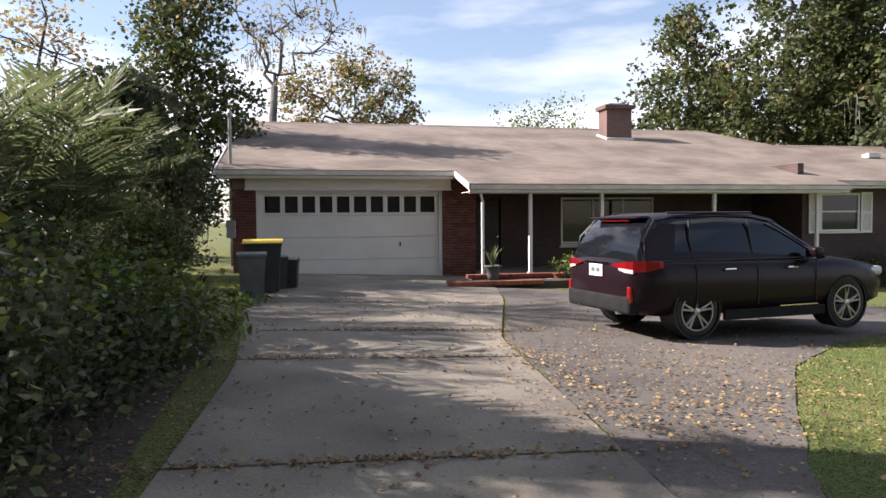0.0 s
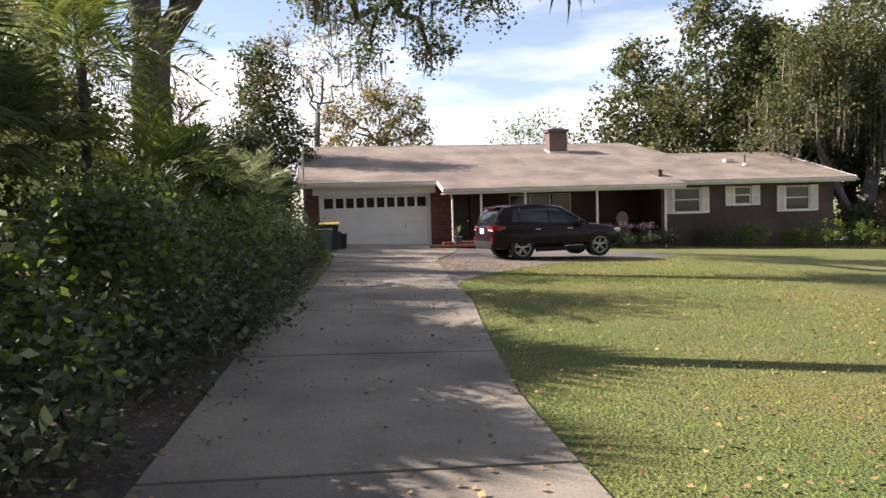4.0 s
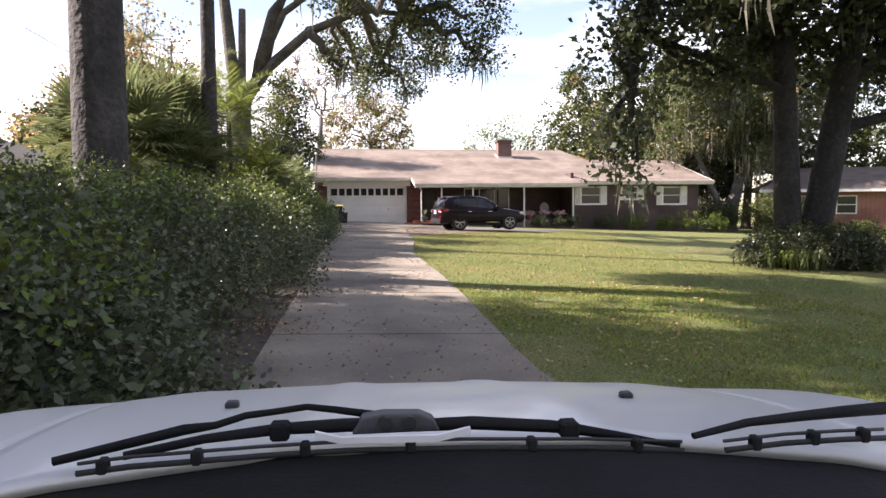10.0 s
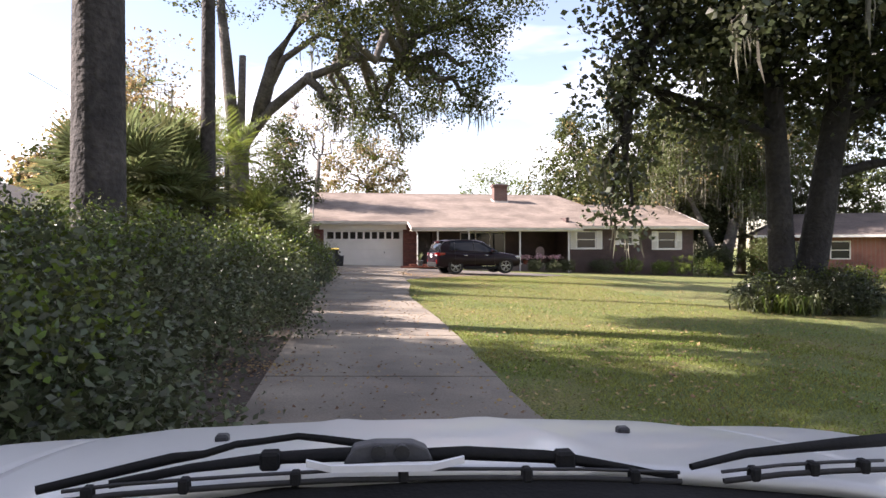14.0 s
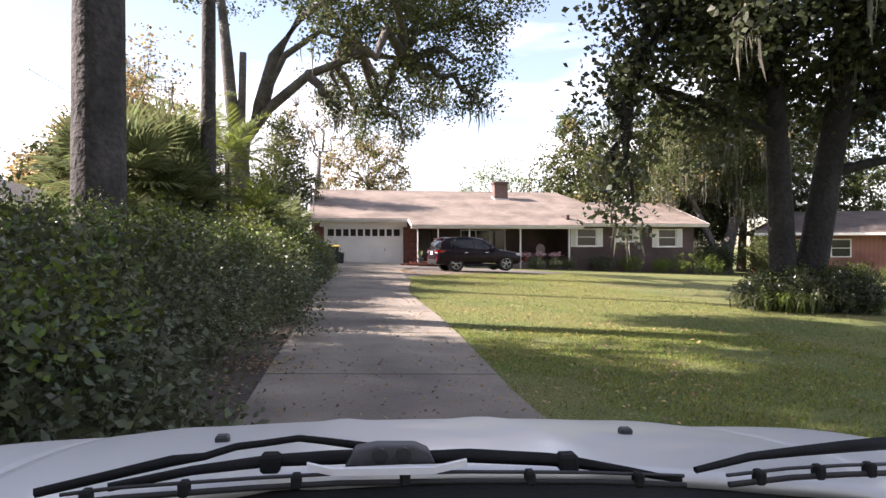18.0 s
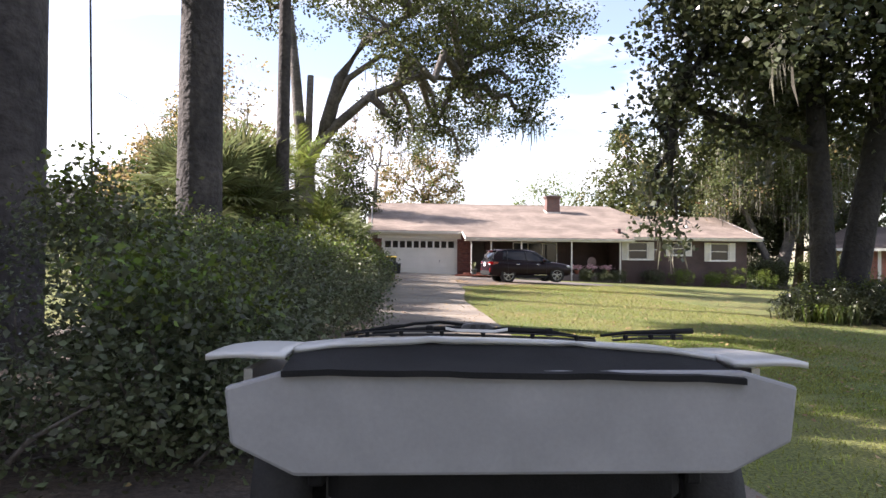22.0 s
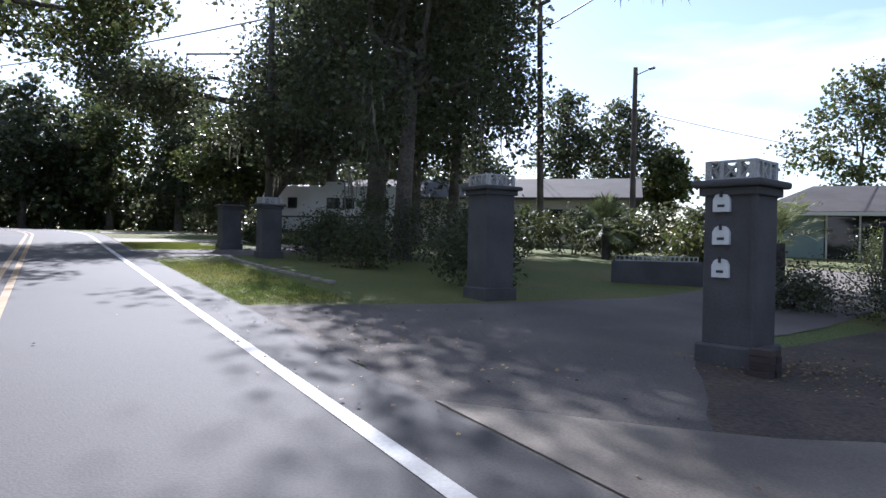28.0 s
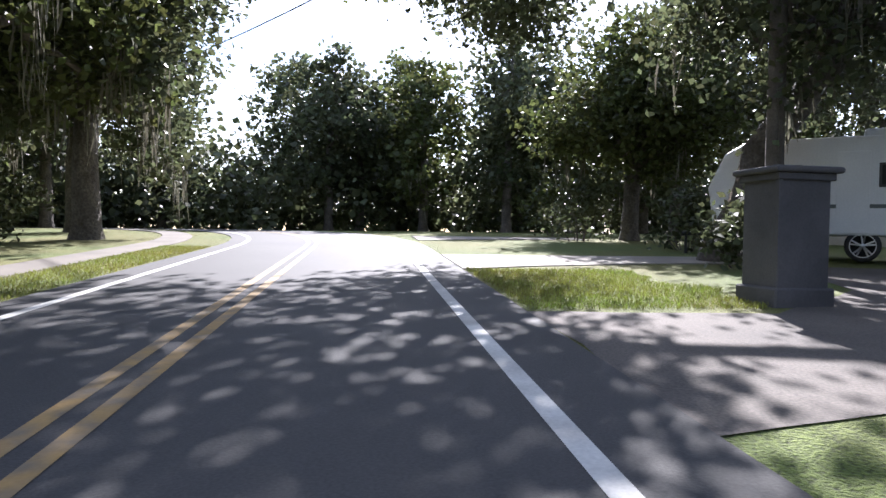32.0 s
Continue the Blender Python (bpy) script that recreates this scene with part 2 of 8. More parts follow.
M_LEAFD = mat("dark_evergreen_leaf", (0.070, 0.084, 0.042), (0.102, 0.112, 0.055), 0.5, 0.48, 0, 30, vary=0.45, per="isl", through=0.42, spec=0.3)
M_MAGN = mat("dark_magnolia_leaf", (0.053, 0.066, 0.032), (0.078, 0.088, 0.042), 0.6, 0.32, 0, 30, vary=0.45, per="isl", through=0.3)
M_LEAFY = mat("yellowing_leaf", (0.27, 0.21, 0.095), (0.32, 0.22, 0.10), 0.5, 0.55, 0, 30, vary=0.45, per="isl", through=0.45)
M_LEAFG = mat("bright_shrub_leaf", (0.085, 0.125, 0.020), (0.15, 0.18, 0.03), 0.7, 0.5, 0, 30, vary=0.5, per="isl", through=0.3, spec=0.3)
M_HEDGE = mat("glossy_hedge_leaf", (0.072, 0.090, 0.045), (0.112, 0.125, 0.060), 0.9, 0.38, 0, 30, vary=0.5, per="isl", through=0.35, spec=0.45)
M_PALM = mat("palm_frond", (0.115, 0.14, 0.055), (0.155, 0.172, 0.075), 0.7, 0.45, 0, 30, vary=0.5, per="isl", through=0.4, spec=0.3)
M_PALMY = mat("yellow_green_frond", (0.20, 0.23, 0.05), (0.13, 0.17, 0.04), 0.7, 0.5, 0, 30, vary=0.45, per="isl", through=0.4, spec=0.25)
M_MOSS = mat("spanish_moss", (0.20, 0.19, 0.145), (0.145, 0.135, 0.10), 1.0, 0.95, 0, 30, vary=0.35, per="isl", through=0.3)
M_FALLEN = mat("fallen_leaf", (0.20, 0.115, 0.05), (0.29, 0.185, 0.085), 1.0, 0.75, 0, 30, vary=0.5, per="isl")
M_STONE = mat("grey_pillar_render", (0.095, 0.090, 0.092), (0.062, 0.060, 0.062), 1.6, 0.9, 0.3, 40, fine=0.12)
M_LATTICE = mat("pale_screen_block", (0.46, 0.45, 0.43), (0.34, 0.335, 0.32), 3, 0.7, 0.2, 50)
M_TURQ = mat("turquoise_paint", (0.19, 0.37, 0.37), (0.15, 0.30, 0.31), 1.2, 0.75, 0.2, 60, fine=0.1)
M_SEAFOAM = mat("pale_seafoam_wall", (0.29, 0.37, 0.34), (0.24, 0.31, 0.29), 1.0, 0.8, 0.2, 60, fine=0.1)
M_GREYROOF = brickwork("grey_brown_shingles", (0.058, 0.053, 0.049), (0.046, 0.042, 0.040), (0.035, 0.032, 0.030), 0.33, 0.045, 0.003, 0.95, 0.35)
M_PALEROOF = mat("pale_metal_roof", (0.115, 0.110, 0.103), (0.092, 0.088, 0.083), 0.6, 0.85, 0.1, 20, spec=0.1)
M_POLE = mat("weathered_pole_wood", (0.12, 0.10, 0.085), (0.08, 0.068, 0.058), 2, 0.9, 0.5, 30)
M_WIRE = mat("black_cable", (0.02, 0.02, 0.02), (0.03, 0.03, 0.03), 2, 0.6, 0, 30)
M_GREYMETAL = mat("galvanised_metal", (0.38, 0.38, 0.37), (0.30, 0.30, 0.30), 3, 0.45, 0.05, 60, metal=0.7)
M_CARPAINT = mat("black_cherry_car_paint", (0.014, 0.006, 0.009), (0.011, 0.005, 0.007), 2, 0.3, 0, 60, coat=0.06, fine=0.02, spec=0.15)
M_CARGLASS = glass_dark("tinted_car_glass", (0.008, 0.009, 0.011), 0.03)
M_TYRE = mat("black_rubber", (0.018, 0.018, 0.018), (0.026, 0.025, 0.024), 5, 0.8, 0.2, 80)
M_BLACKPL = mat("black_plastic", (0.018, 0.018, 0.019), (0.026, 0.026, 0.027), 5, 0.5, 0.1, 120, fine=0.1)
M_GREYPL = mat("grey_plastic", (0.07, 0.07, 0.072), (0.055, 0.055, 0.057), 5, 0.6, 0.1, 120, fine=0.1)
M_SCUTTLE = mat("matt_black_plastic", (0.012, 0.012, 0.012), (0.018, 0.018, 0.018), 5, 0.85, 0.2, 120, fine=0.1, spec=0.2)
M_BULKHEAD = mat("grey_painted_bulkhead", (0.30, 0.30, 0.30), (0.25, 0.25, 0.25), 4, 0.6, 0.05, 60, fine=0.05)
M_ALLOY = mat("alloy_wheel", (0.36, 0.36, 0.37), (0.30, 0.30, 0.31), 5, 0.3, 0, 60, metal=0.9, fine=0.04)
M_CHROME = mat("bright_chrome", (0.75, 0.75, 0.76), (0.7, 0.7, 0.71), 5, 0.12, 0, 60, metal=1.0, fine=0.02)
M_REDLENS = mat("red_lamp_lens", (0.22, 0.006, 0.008), (0.18, 0.005, 0.007), 8, 0.15, 0, 60, coat=0.6, fine=0.05)
M_CLEARLENS = mat("clear_lamp_lens", (0.55, 0.55, 0.57), (0.45, 0.45, 0.47), 8, 0.12, 0, 60, coat=0.6)
M_SILVER = mat("silver_car_paint", (0.58, 0.58, 0.56), (0.55, 0.55, 0.53), 1.0, 0.5, 0.02, 400, metal=0.4, coat=0.25, fine=0.03, dist=0.001)
M_BINGREY = mat("grey_bin_plastic", (0.12, 0.13, 0.125), (0.09, 0.10, 0.095), 3, 0.6, 0.1, 60)
M_BINDARK = mat("dark_bin_plastic", (0.02, 0.022, 0.022), (0.03, 0.032, 0.032), 3, 0.5, 0.1, 60)
M_YELLOWLID = mat("yellow_bin_lid", (0.72, 0.52, 0.07), (0.62, 0.44, 0.06), 3, 0.5, 0.1, 60)
M_TERRA = mat("red_brick_step", (0.30, 0.09, 0.055), (0.22, 0.07, 0.045), 5, 0.85, 0.3, 80, vary=0.2, per="ob")
M_RVWHITE = mat("white_trailer_panel", (0.74, 0.74, 0.73), (0.66, 0.66, 0.66), 0.8, 0.4, 0.05, 30, fine=0.05)
M_PLATE = mat("white_plate", (0.75, 0.75, 0.75), (0.7, 0.7, 0.72), 8, 0.4, 0, 60)
M_PINK = mat("faded_red_wicker", (0.20, 0.13, 0.12), (0.15, 0.10, 0.095), 6, 0.7, 0.1, 60, vary=0.3, per="isl")
M_BLOOM = mat("faded_pink_bloom", (0.62, 0.42, 0.42), (0.55, 0.30, 0.32), 6, 0.7, 0, 60, vary=0.3, per="isl", through=0.2)
M_DARKPORCH = mat("dark_porch_screen", (0.055, 0.05, 0.05), (0.04, 0.038, 0.038), 1.5, 0.8, 0.1, 40)
M_PORCHFLOOR = mat("porch_slab", (0.22, 0.17, 0.15), (0.16, 0.125, 0.11), 1.5, 0.85, 0.2, 50)

# ---- building blocks ----


def mesh_of(name, verts, faces, material, smooth=False):
    me = bpy.data.meshes.new(name)
    me.from_pydata([tuple(v) for v in verts], [], faces)
    me.materials.append(material)
    if smooth:
        me.shade_smooth()
    return me


def put(ob, parent, label=""):
    if parent is not None:
        ob.parent = parent
    return tagged(ob, label) if label else ob


def part(name, bm, material, parent=None, label="", smooth=False):
    """Links a bmesh as one mesh object, under a thing or a part."""
    me = bpy.data.meshes.new(name)
    bm.normal_update()
    bm.to_mesh(me)
    bm.free()
    me.materials.append(material)
    if smooth:
        me.shade_smooth()
    return put(new(name, me), parent, label)


def thing(name, at, turn=0.0, label="", category="", group="", kind=""):
    ob = new(name)
    ob.empty_display_size = 0.2
    ob.matrix_world = pose(*at, 0, 0, turn)
    return tagged(ob, label, category, group, kind)


def boxes(*specs, bevel=0.0, seg=1):
    """A bmesh of boxes: (x0, x1, y0, y1, z0, z1)."""
    bm = bmesh.new()
    for x0, x1, y0, y1, z0, z1 in specs:
        m = Matrix.LocRotScale(((x0 + x1) / 2, (y0 + y1) / 2, (z0 + z1) / 2), None, (x1 - x0, y1 - y0, z1 - z0))
        bmesh.ops.create_cube(bm, size=1, matrix=m)
    if bevel:
        bmesh.ops.bevel(bm, geom=bm.edges[:], offset=bevel, segments=seg, profile=0.5, affect="EDGES")
    return bm


def pieces(name, specs, material, parent, label=""):
    """One part for each box."""
    for k in specs:
        ob = part(name, boxes(k), material, parent, label)
    return ob


def prism(outline, depth, axis="y", at=0.0, bevel=0.0):
    """A closed outline (u, v) pushed along an axis. axis y: u = x, v = z; x: u = y, v = z; z: u = x, v = y."""
    bm = bmesh.new()
    place = {"y": lambda u, v, w: (u, w, v), "x": lambda u, v, w: (w, u, v), "z": lambda u, v, w: (u, v, w)}[axis]
    a = [bm.verts.new(place(u, v, at)) for u, v in outline]
    b = [bm.verts.new(place(u, v, at + depth)) for u, v in outline]
    n = len(outline)
    bm.faces.new(a)
    bm.faces.new(b[::-1])
    for i in range(n):
        bm.faces.new((a[i], b[i], b[(i + 1) % n], a[(i + 1) % n]))
    bmesh.ops.recalc_face_normals(bm, faces=bm.faces[:])
    if bevel:
        bmesh.ops.bevel(bm, geom=bm.edges[:], offset=bevel, segments=2, profile=0.5, affect="EDGES")
    return bm


def rod(a, b, r, sides=10, r2=None, bm=None):
    """A round bar from a to b."""
    bm = bm or bmesh.new()
    a, b = Vector(a), Vector(b)
    turn = (b - a).to_track_quat("Z", "Y").to_matrix().to_4x4()
    bmesh.ops.create_cone(bm, cap_ends=True, segments=sides, radius1=r, radius2=r if r2 is None else r2, depth=(b - a).length, matrix=Matrix.Translation((a + b) / 2) @ turn)
    return bm


def lathe(profile, sides=24, axis="z", cap=True):
    """A turned shape from (radius, height) pairs."""
    bm = bmesh.new()
    rings = []
    for r, h in profile:
        ring = []
        for i in range(sides):
            c, s = math.cos(2 * math.pi * i / sides) * r, math.sin(2 * math.pi * i / sides) * r
            ring.append(bm.verts.new({"z": (c, s, h), "y": (c, h, s), "x": (h, c, s)}[axis]))
        rings.append(ring)
    for p, q in zip(rings, rings[1:]):
        for i in range(sides):
            bm.faces.new((p[i], p[(i + 1) % sides], q[(i + 1) % sides], q[i]))
    for ring, (r, h) in ((rings[0], profile[0]), (rings[-1], profile[-1])):
        if cap and r > 1e-4:
            bm.faces.new(ring)
    bmesh.ops.remove_doubles(bm, verts=bm.verts[:], dist=1e-6)
    bmesh.ops.recalc_face_normals(bm, faces=bm.faces[:])
    return bm


def tube_arrays(paths, sides=8):
    """Vertices and faces for round limbs; each path is a list of (x, y, z, radius)."""
    verts, faces = [], []
    for path in paths:
        p = np.array([q[:3] for q in path], float)
        r = np.array([q[3] for q in path], float)
        d = np.gradient(p, axis=0)
        d /= np.linalg.norm(d, axis=1)[:, None] + 1e-9
        ref = np.where(np.abs(d[:, 2:3]) > 0.9, [[1.0, 0, 0]], [[0, 0, 1.0]])
        u = np.cross(d, ref)
        u /= np.linalg.norm(u, axis=1)[:, None] + 1e-9
        v = np.cross(d, u)
        n = sides if r[0] > 0.05 else 5
        ang = np.arange(n) * 2 * np.pi / n
        ring = p[:, None] + r[:, None, None] * (np.cos(ang)[None, :, None] * u[:, None] + np.sin(ang)[None, :, None] * v[:, None])
        base = len(verts)
        verts += ring.reshape(-1, 3).tolist()
        for k in range(len(p) - 1):
            for i in range(n):
                faces.append((base + k * n + i, base + k * n + (i + 1) % n, base + (k + 1) * n + (i + 1) % n, base + (k + 1) * n + i))
        faces.append(tuple(base + (len(p) - 1) * n + i for i in range(n)))
    return verts, faces


def bent(a, b, sag, n=6, r0=0.1, r1=0.03, wob=0.0, rng=None):
    """A curved limb from a to b, bowed upwards (or down) by sag."""
    a, b = np.array(a, float), np.array(b, float)
    out = []
    for i in range(n):
        t = i / (n - 1)
        p = a + (b - a) * t + np.array([0, 0, sag]) * 4 * t * (1 - t)
        if rng is not None and 0 < i < n - 1:
            p += rng.normal(0, wob, 3)
        out.append((*p, r0 + (r1 - r0) * t))
    return out


def quads_mesh(name, verts, material):
    """Every four vertices make one leaf."""
    verts = np.asarray(verts, np.float32).reshape(-1, 3)
    n = len(verts) // 4
    me = bpy.data.meshes.new(name)
    me.vertices.add(4 * n)
    me.vertices.foreach_set("co", verts[: 4 * n].ravel())
    me.loops.add(4 * n)
    me.loops.foreach_set("vertex_index", np.arange(4 * n, dtype=np.int32))
    me.polygons.add(n)
    me.polygons.foreach_set("loop_start", np.arange(0, 4 * n, 4, dtype=np.int32))
    me.polygons.foreach_set("loop_total", np.full(n, 4, np.int32))
    me.update(calc_edges=True)
    me.materials.append(material)
    return me


def leaves(centres, size, rng, slim=0.45, droop=0.25, vary=0.45):
    """Kite-shaped leaves, lightly folded, turned at random about the given centres."""
    n = len(centres)
    d = rng.normal(0, 1, (n, 3))
    d[:, 2] = d[:, 2] * 0.6 - droop
    d /= np.linalg.norm(d, axis=1)[:, None]
    s = np.cross(d, rng.normal(0, 1, (n, 3)))
    s /= np.linalg.norm(s, axis=1)[:, None] + 1e-9
    up = np.cross(s, d)
    k = (size * (1 + vary * rng.uniform(-1, 1, n)))[:, None]
    c = np.asarray(centres)
    out = np.empty((n, 4, 3))
    out[:, 0] = c - d * k * 0.5
    out[:, 1] = c + s * k * slim + up * k * 0.12 - d * k * 0.05
    out[:, 2] = c + d * k * 0.5
    out[:, 3] = c - s * k * slim + up * k * 0.12 - d * k * 0.05
    return out.reshape(-1, 3)


def in_blob(rng, blob, n, shell=2.4):
    x, y, z, rx, ry, rz = blob
    d = rng.normal(0, 1, (n, 3))
    d /= np.linalg.norm(d, axis=1)[:, None]
    r = rng.uniform(0, 1, n) ** (1 / shell)
    w = 1 + 0.22 * np.sin(d[:, 0] * 5 + x) * np.sin(d[:, 1] * 6 + y) + 0.15 * np.sin(d[:, 2] * 9 + z)
    return np.array([x, y, z]) + d * (r * w)[:, None] * [rx, ry, rz]


def moss_mesh(name, tops, rng, long=1.6):
    """Hanging strands, each a bunch of narrow tapering ribbons."""
    quads = []
    for t in tops:
        for _ in range(9):
            a = np.array(t) + rng.normal(0, 0.2, 3) * [1, 1, 0.6]
            k = long * rng.uniform(0.2, 1.0)
            w = rng.uniform(0.012, 0.04)
            th = rng.uniform(0, math.pi)
            side = np.array([math.cos(th), math.sin(th), 0]) * w
            mid = a + [*rng.normal(0, 0.05, 2), -k * 0.5]
            end = mid + [*rng.normal(0, 0.06, 2), -k * 0.5]
            quads += [a - side * 0.6, a + side * 0.6, mid + side, mid - side, mid - side, mid + side, end + side * 0.1, end - side * 0.1]
    return quads_mesh(name, quads, M_MOSS)


def tree(name, at, trunk, blobs, label, leaf=M_LEAF, bark=M_BARK, sprays=400, per=28, size=0.16, reach=0.55, limbs=26, moss=0, seed=1, category="tree", group="", slim=0.38, extra=None, twigs=2, stems=(), moss_long=1.6, fine=1.0):
    """trunk: (dx, dy, dz, r) from the foot up; blobs: the parts of the crown, about the foot; stems: further trunks or heavy limbs."""
    rng = np.random.default_rng(seed)
    x, y = at
    g = gz(x, y)
    top = thing(name, (x, y, g), 0, label, category, group)
    paths = [[(trunk[0][0], trunk[0][1], -0.35, trunk[0][3] * 1.35), (trunk[0][0], trunk[0][1], 0.05, trunk[0][3] * 1.22)] + [(a, b, max(c, 0.35), r) for a, b, c, r in trunk]]
    paths += [list(s) for s in stems]
    fork = np.array(trunk[-1][:3])
    forks = [fork] + [np.array(s[-1][:3]) for s in stems] + [np.array(s[len(s) // 2][:3]) for s in stems if len(s) > 3]
    vol = np.array([b[3] * b[4] * b[5] for b in blobs]) ** 0.72
    share = np.maximum((sprays * vol / vol.sum()).astype(int), 3)
    centres = np.concatenate([in_blob(rng, b, k) for b, k in zip(blobs, share)])
    r_fork = trunk[-1][3]
    hubs = []
    for b in blobs:
        o = np.array(b[:3])
        f = min(forks, key=lambda q: np.linalg.norm(q - o))
        end = o + rng.normal(0, 0.12, 3) * b[3:6]
        k = 1.0 if f is fork else fine
        limb = bent(f, end, 0.08 * np.linalg.norm(end - f) * rng.uniform(-0.4, 1.2), 7, max(r_fork * 0.55 * k, 0.03), max(r_fork * 0.16 * k, 0.02), 0.05 * np.linalg.norm(end - f), rng)
        paths.append(limb)
        hubs += [np.array(q[:3]) for q in limb[2:]]
    hubs = np.array(hubs)
    heavy = len(paths)
    for c in centres[rng.permutation(len(centres))[: limbs]]:
        h = hubs[np.argmin(np.linalg.norm(hubs - c, axis=1) + (hubs[:, 2] > c[2] + 0.6) * 1.5)]
        paths.append(bent(h, c, 0.1 * rng.uniform(-1, 1.5), 5, max(r_fork * 0.16, 0.018), 0.008, 0.06 * np.linalg.norm(c - h), rng))
    v, f = tube_arrays(paths[:1], 12)
    put(new("trunk", mesh_of("trunk", v, f, bark, True)), top)
    for q in paths[1:heavy]:
        v, f = tube_arrays([q], 9)
        put(new("limb", mesh_of("limb", v, f, bark, True)), top)
    v, f = tube_arrays(paths[heavy:], 6)
    tagged(put(new("twig_mass", mesh_of("twig_mass", v, f, bark, True)), top), "", "", "", "stuff")
    if per:
        lv = np.repeat(centres, per, 0) + rng.normal(0, reach * 0.5, (len(centres) * per, 3)) * [1, 1, 0.75]
        lv[:, 2] = np.maximum(lv[:, 2], 0.05)
        put(new("crown", quads_mesh("crown", leaves(lv, size, rng, slim), leaf)), top)
    if extra:
        k = max(3, int(len(centres) * extra[1]))
        pick = centres[rng.permutation(len(centres))[:k]]
        lv = np.repeat(pick, per or 24, 0) + rng.normal(0, reach * 0.55, (k * (per or 24), 3))
        lv[:, 2] = np.maximum(lv[:, 2], 0.05)
        put(new("turning_leaves", quads_mesh("turning_leaves", leaves(lv, size, rng, slim), extra[0])), top)
    if moss:
        low = centres[np.argsort(centres[:, 2] + rng.normal(0, 1.0, len(centres)))][: moss * 3]
        tagged(put(new("spanish_moss", moss_mesh("spanish_moss", low[rng.permutation(len(low))[:moss]], rng, moss_long)), top), "hanging grey-brown spanish moss", "", "", "stuff")
    return top


def fan_frond(name, rng, long=1.0, material=M_PALM):
    """A fan leaf: a stalk, then narrow folded blades spread round its end."""
    quads = []
    st = 0.55 * long
    quads += [(0, -0.012, 0), (0, 0.012, 0), (st, 0.008, 0.05), (st, -0.008, 0.05)]
    n = 26
    for i in range(n):
        a = radians(-125 + 250 * i / (n - 1))
        k = long * (0.72 - 0.18 * abs(a) / radians(125)) * rng.uniform(0.9, 1.08)
        d = np.array([math.cos(a), math.sin(a), 0.0])
        s = np.array([-d[1], d[0], 0]) * 0.028 * long
        o = np.array([st, 0, 0.05])
        m = o + d * k * 0.55 + [0, 0, 0.10 * k]
        e = o + d * k + [0, 0, 0.02 * k - 0.12 * rng.uniform(0, 1) * k]
        quads += [o, m - s, m, m + [0, 0, -0.015], o, m + [0, 0, -0.015], m, m + s, m - s, e, m + s, m + [0, 0, -0.02]]
    return quads_mesh(name, quads, material)


def feather_frond(name, rng, long=2.2, material=M_PALM, droop=0.9, sets=30):
    """A feather leaf: an arched rib with narrow leaflets down both sides."""
    quads = []

    def rib(t):
        return np.array([long * (t - 0.12 * t * t), 0, long * (0.28 * t - droop * 0.55 * t * t)])

    for i in range(8):
        a, b = rib(i / 8), rib((i + 1) / 8)
        w = np.array([0, 0.02 * (1 - i / 9), 0])
        quads += [a - w, a + w, b + w * 0.85, b - w * 0.85]
    for i in range(sets):
        t = 0.14 + 0.86 * i / sets
        o = rib(t)
        k = long * 0.32 * (math.sin(math.pi * (0.12 + 0.83 * t)) ** 0.7) * rng.uniform(0.9, 1.1)
        for side in (-1, 1):
            d = np.array([0.62, side * 0.78, 0.22 * rng.uniform(0.2, 1.6)])
            m = o + d * k * 0.5
            e = o + d * k + [0, 0, -0.24 * k * rng.uniform(0.5, 1.6)]
            w = np.array([0.0095, 0, 0.004 * rng.normal()]) * long
            quads += [o, m - w, e, m + w]
    return quads_mesh(name, quads, material)


def palm(name, at, height, r, fronds, label, kind="fan", long=1.1, seed=1, material=M_PALM, droop=0.9, up=75, skirt=-45, category="palm", lean=(0, 0), bark=M_PINEBARK):
    """Each frond is a part; a few meshes are shared among them."""
    rng = np.random.default_rng(seed)
    x, y = at
    g = gz(x, y)
    top = thing(name, (x, y, g), 0, label, category)
    path = [(lean[0] * t, lean[1] * t, -0.3 + (height + 0.3) * t, r * (1.25 - 0.3 * t if t < 0.3 else 1.1 - 0.12 * t)) for t in np.linspace(0, 1, 7)]
    v, f = tube_arrays([path], 12)
    put(new("trunk", mesh_of("trunk", v, f, bark, True)), top)
    kinds = [fan_frond("frond", rng, long, material) if kind == "fan" else feather_frond("frond", rng, long, material, droop * rng.uniform(0.8, 1.2)) for _ in range(4)]
    for i in range(fronds):
        a = 137.5 * i + rng.uniform(-12, 12)
        e = up + (skirt - up) * (i / max(fronds - 1, 1)) + rng.uniform(-8, 8)
        m = pose(lean[0], lean[1], height - 0.05 + 0.12 * math.sin(radians(max(e, 0))), 0, 0, a) @ pose(r * 0.5, 0, 0, rng.uniform(-15, 15), -e, 0)
        fr = put(new("frond", kinds[i % 4]), top)
        fr.matrix_local = m @ Matrix.Scale(rng.uniform(0.85, 1.15), 4)
    return top


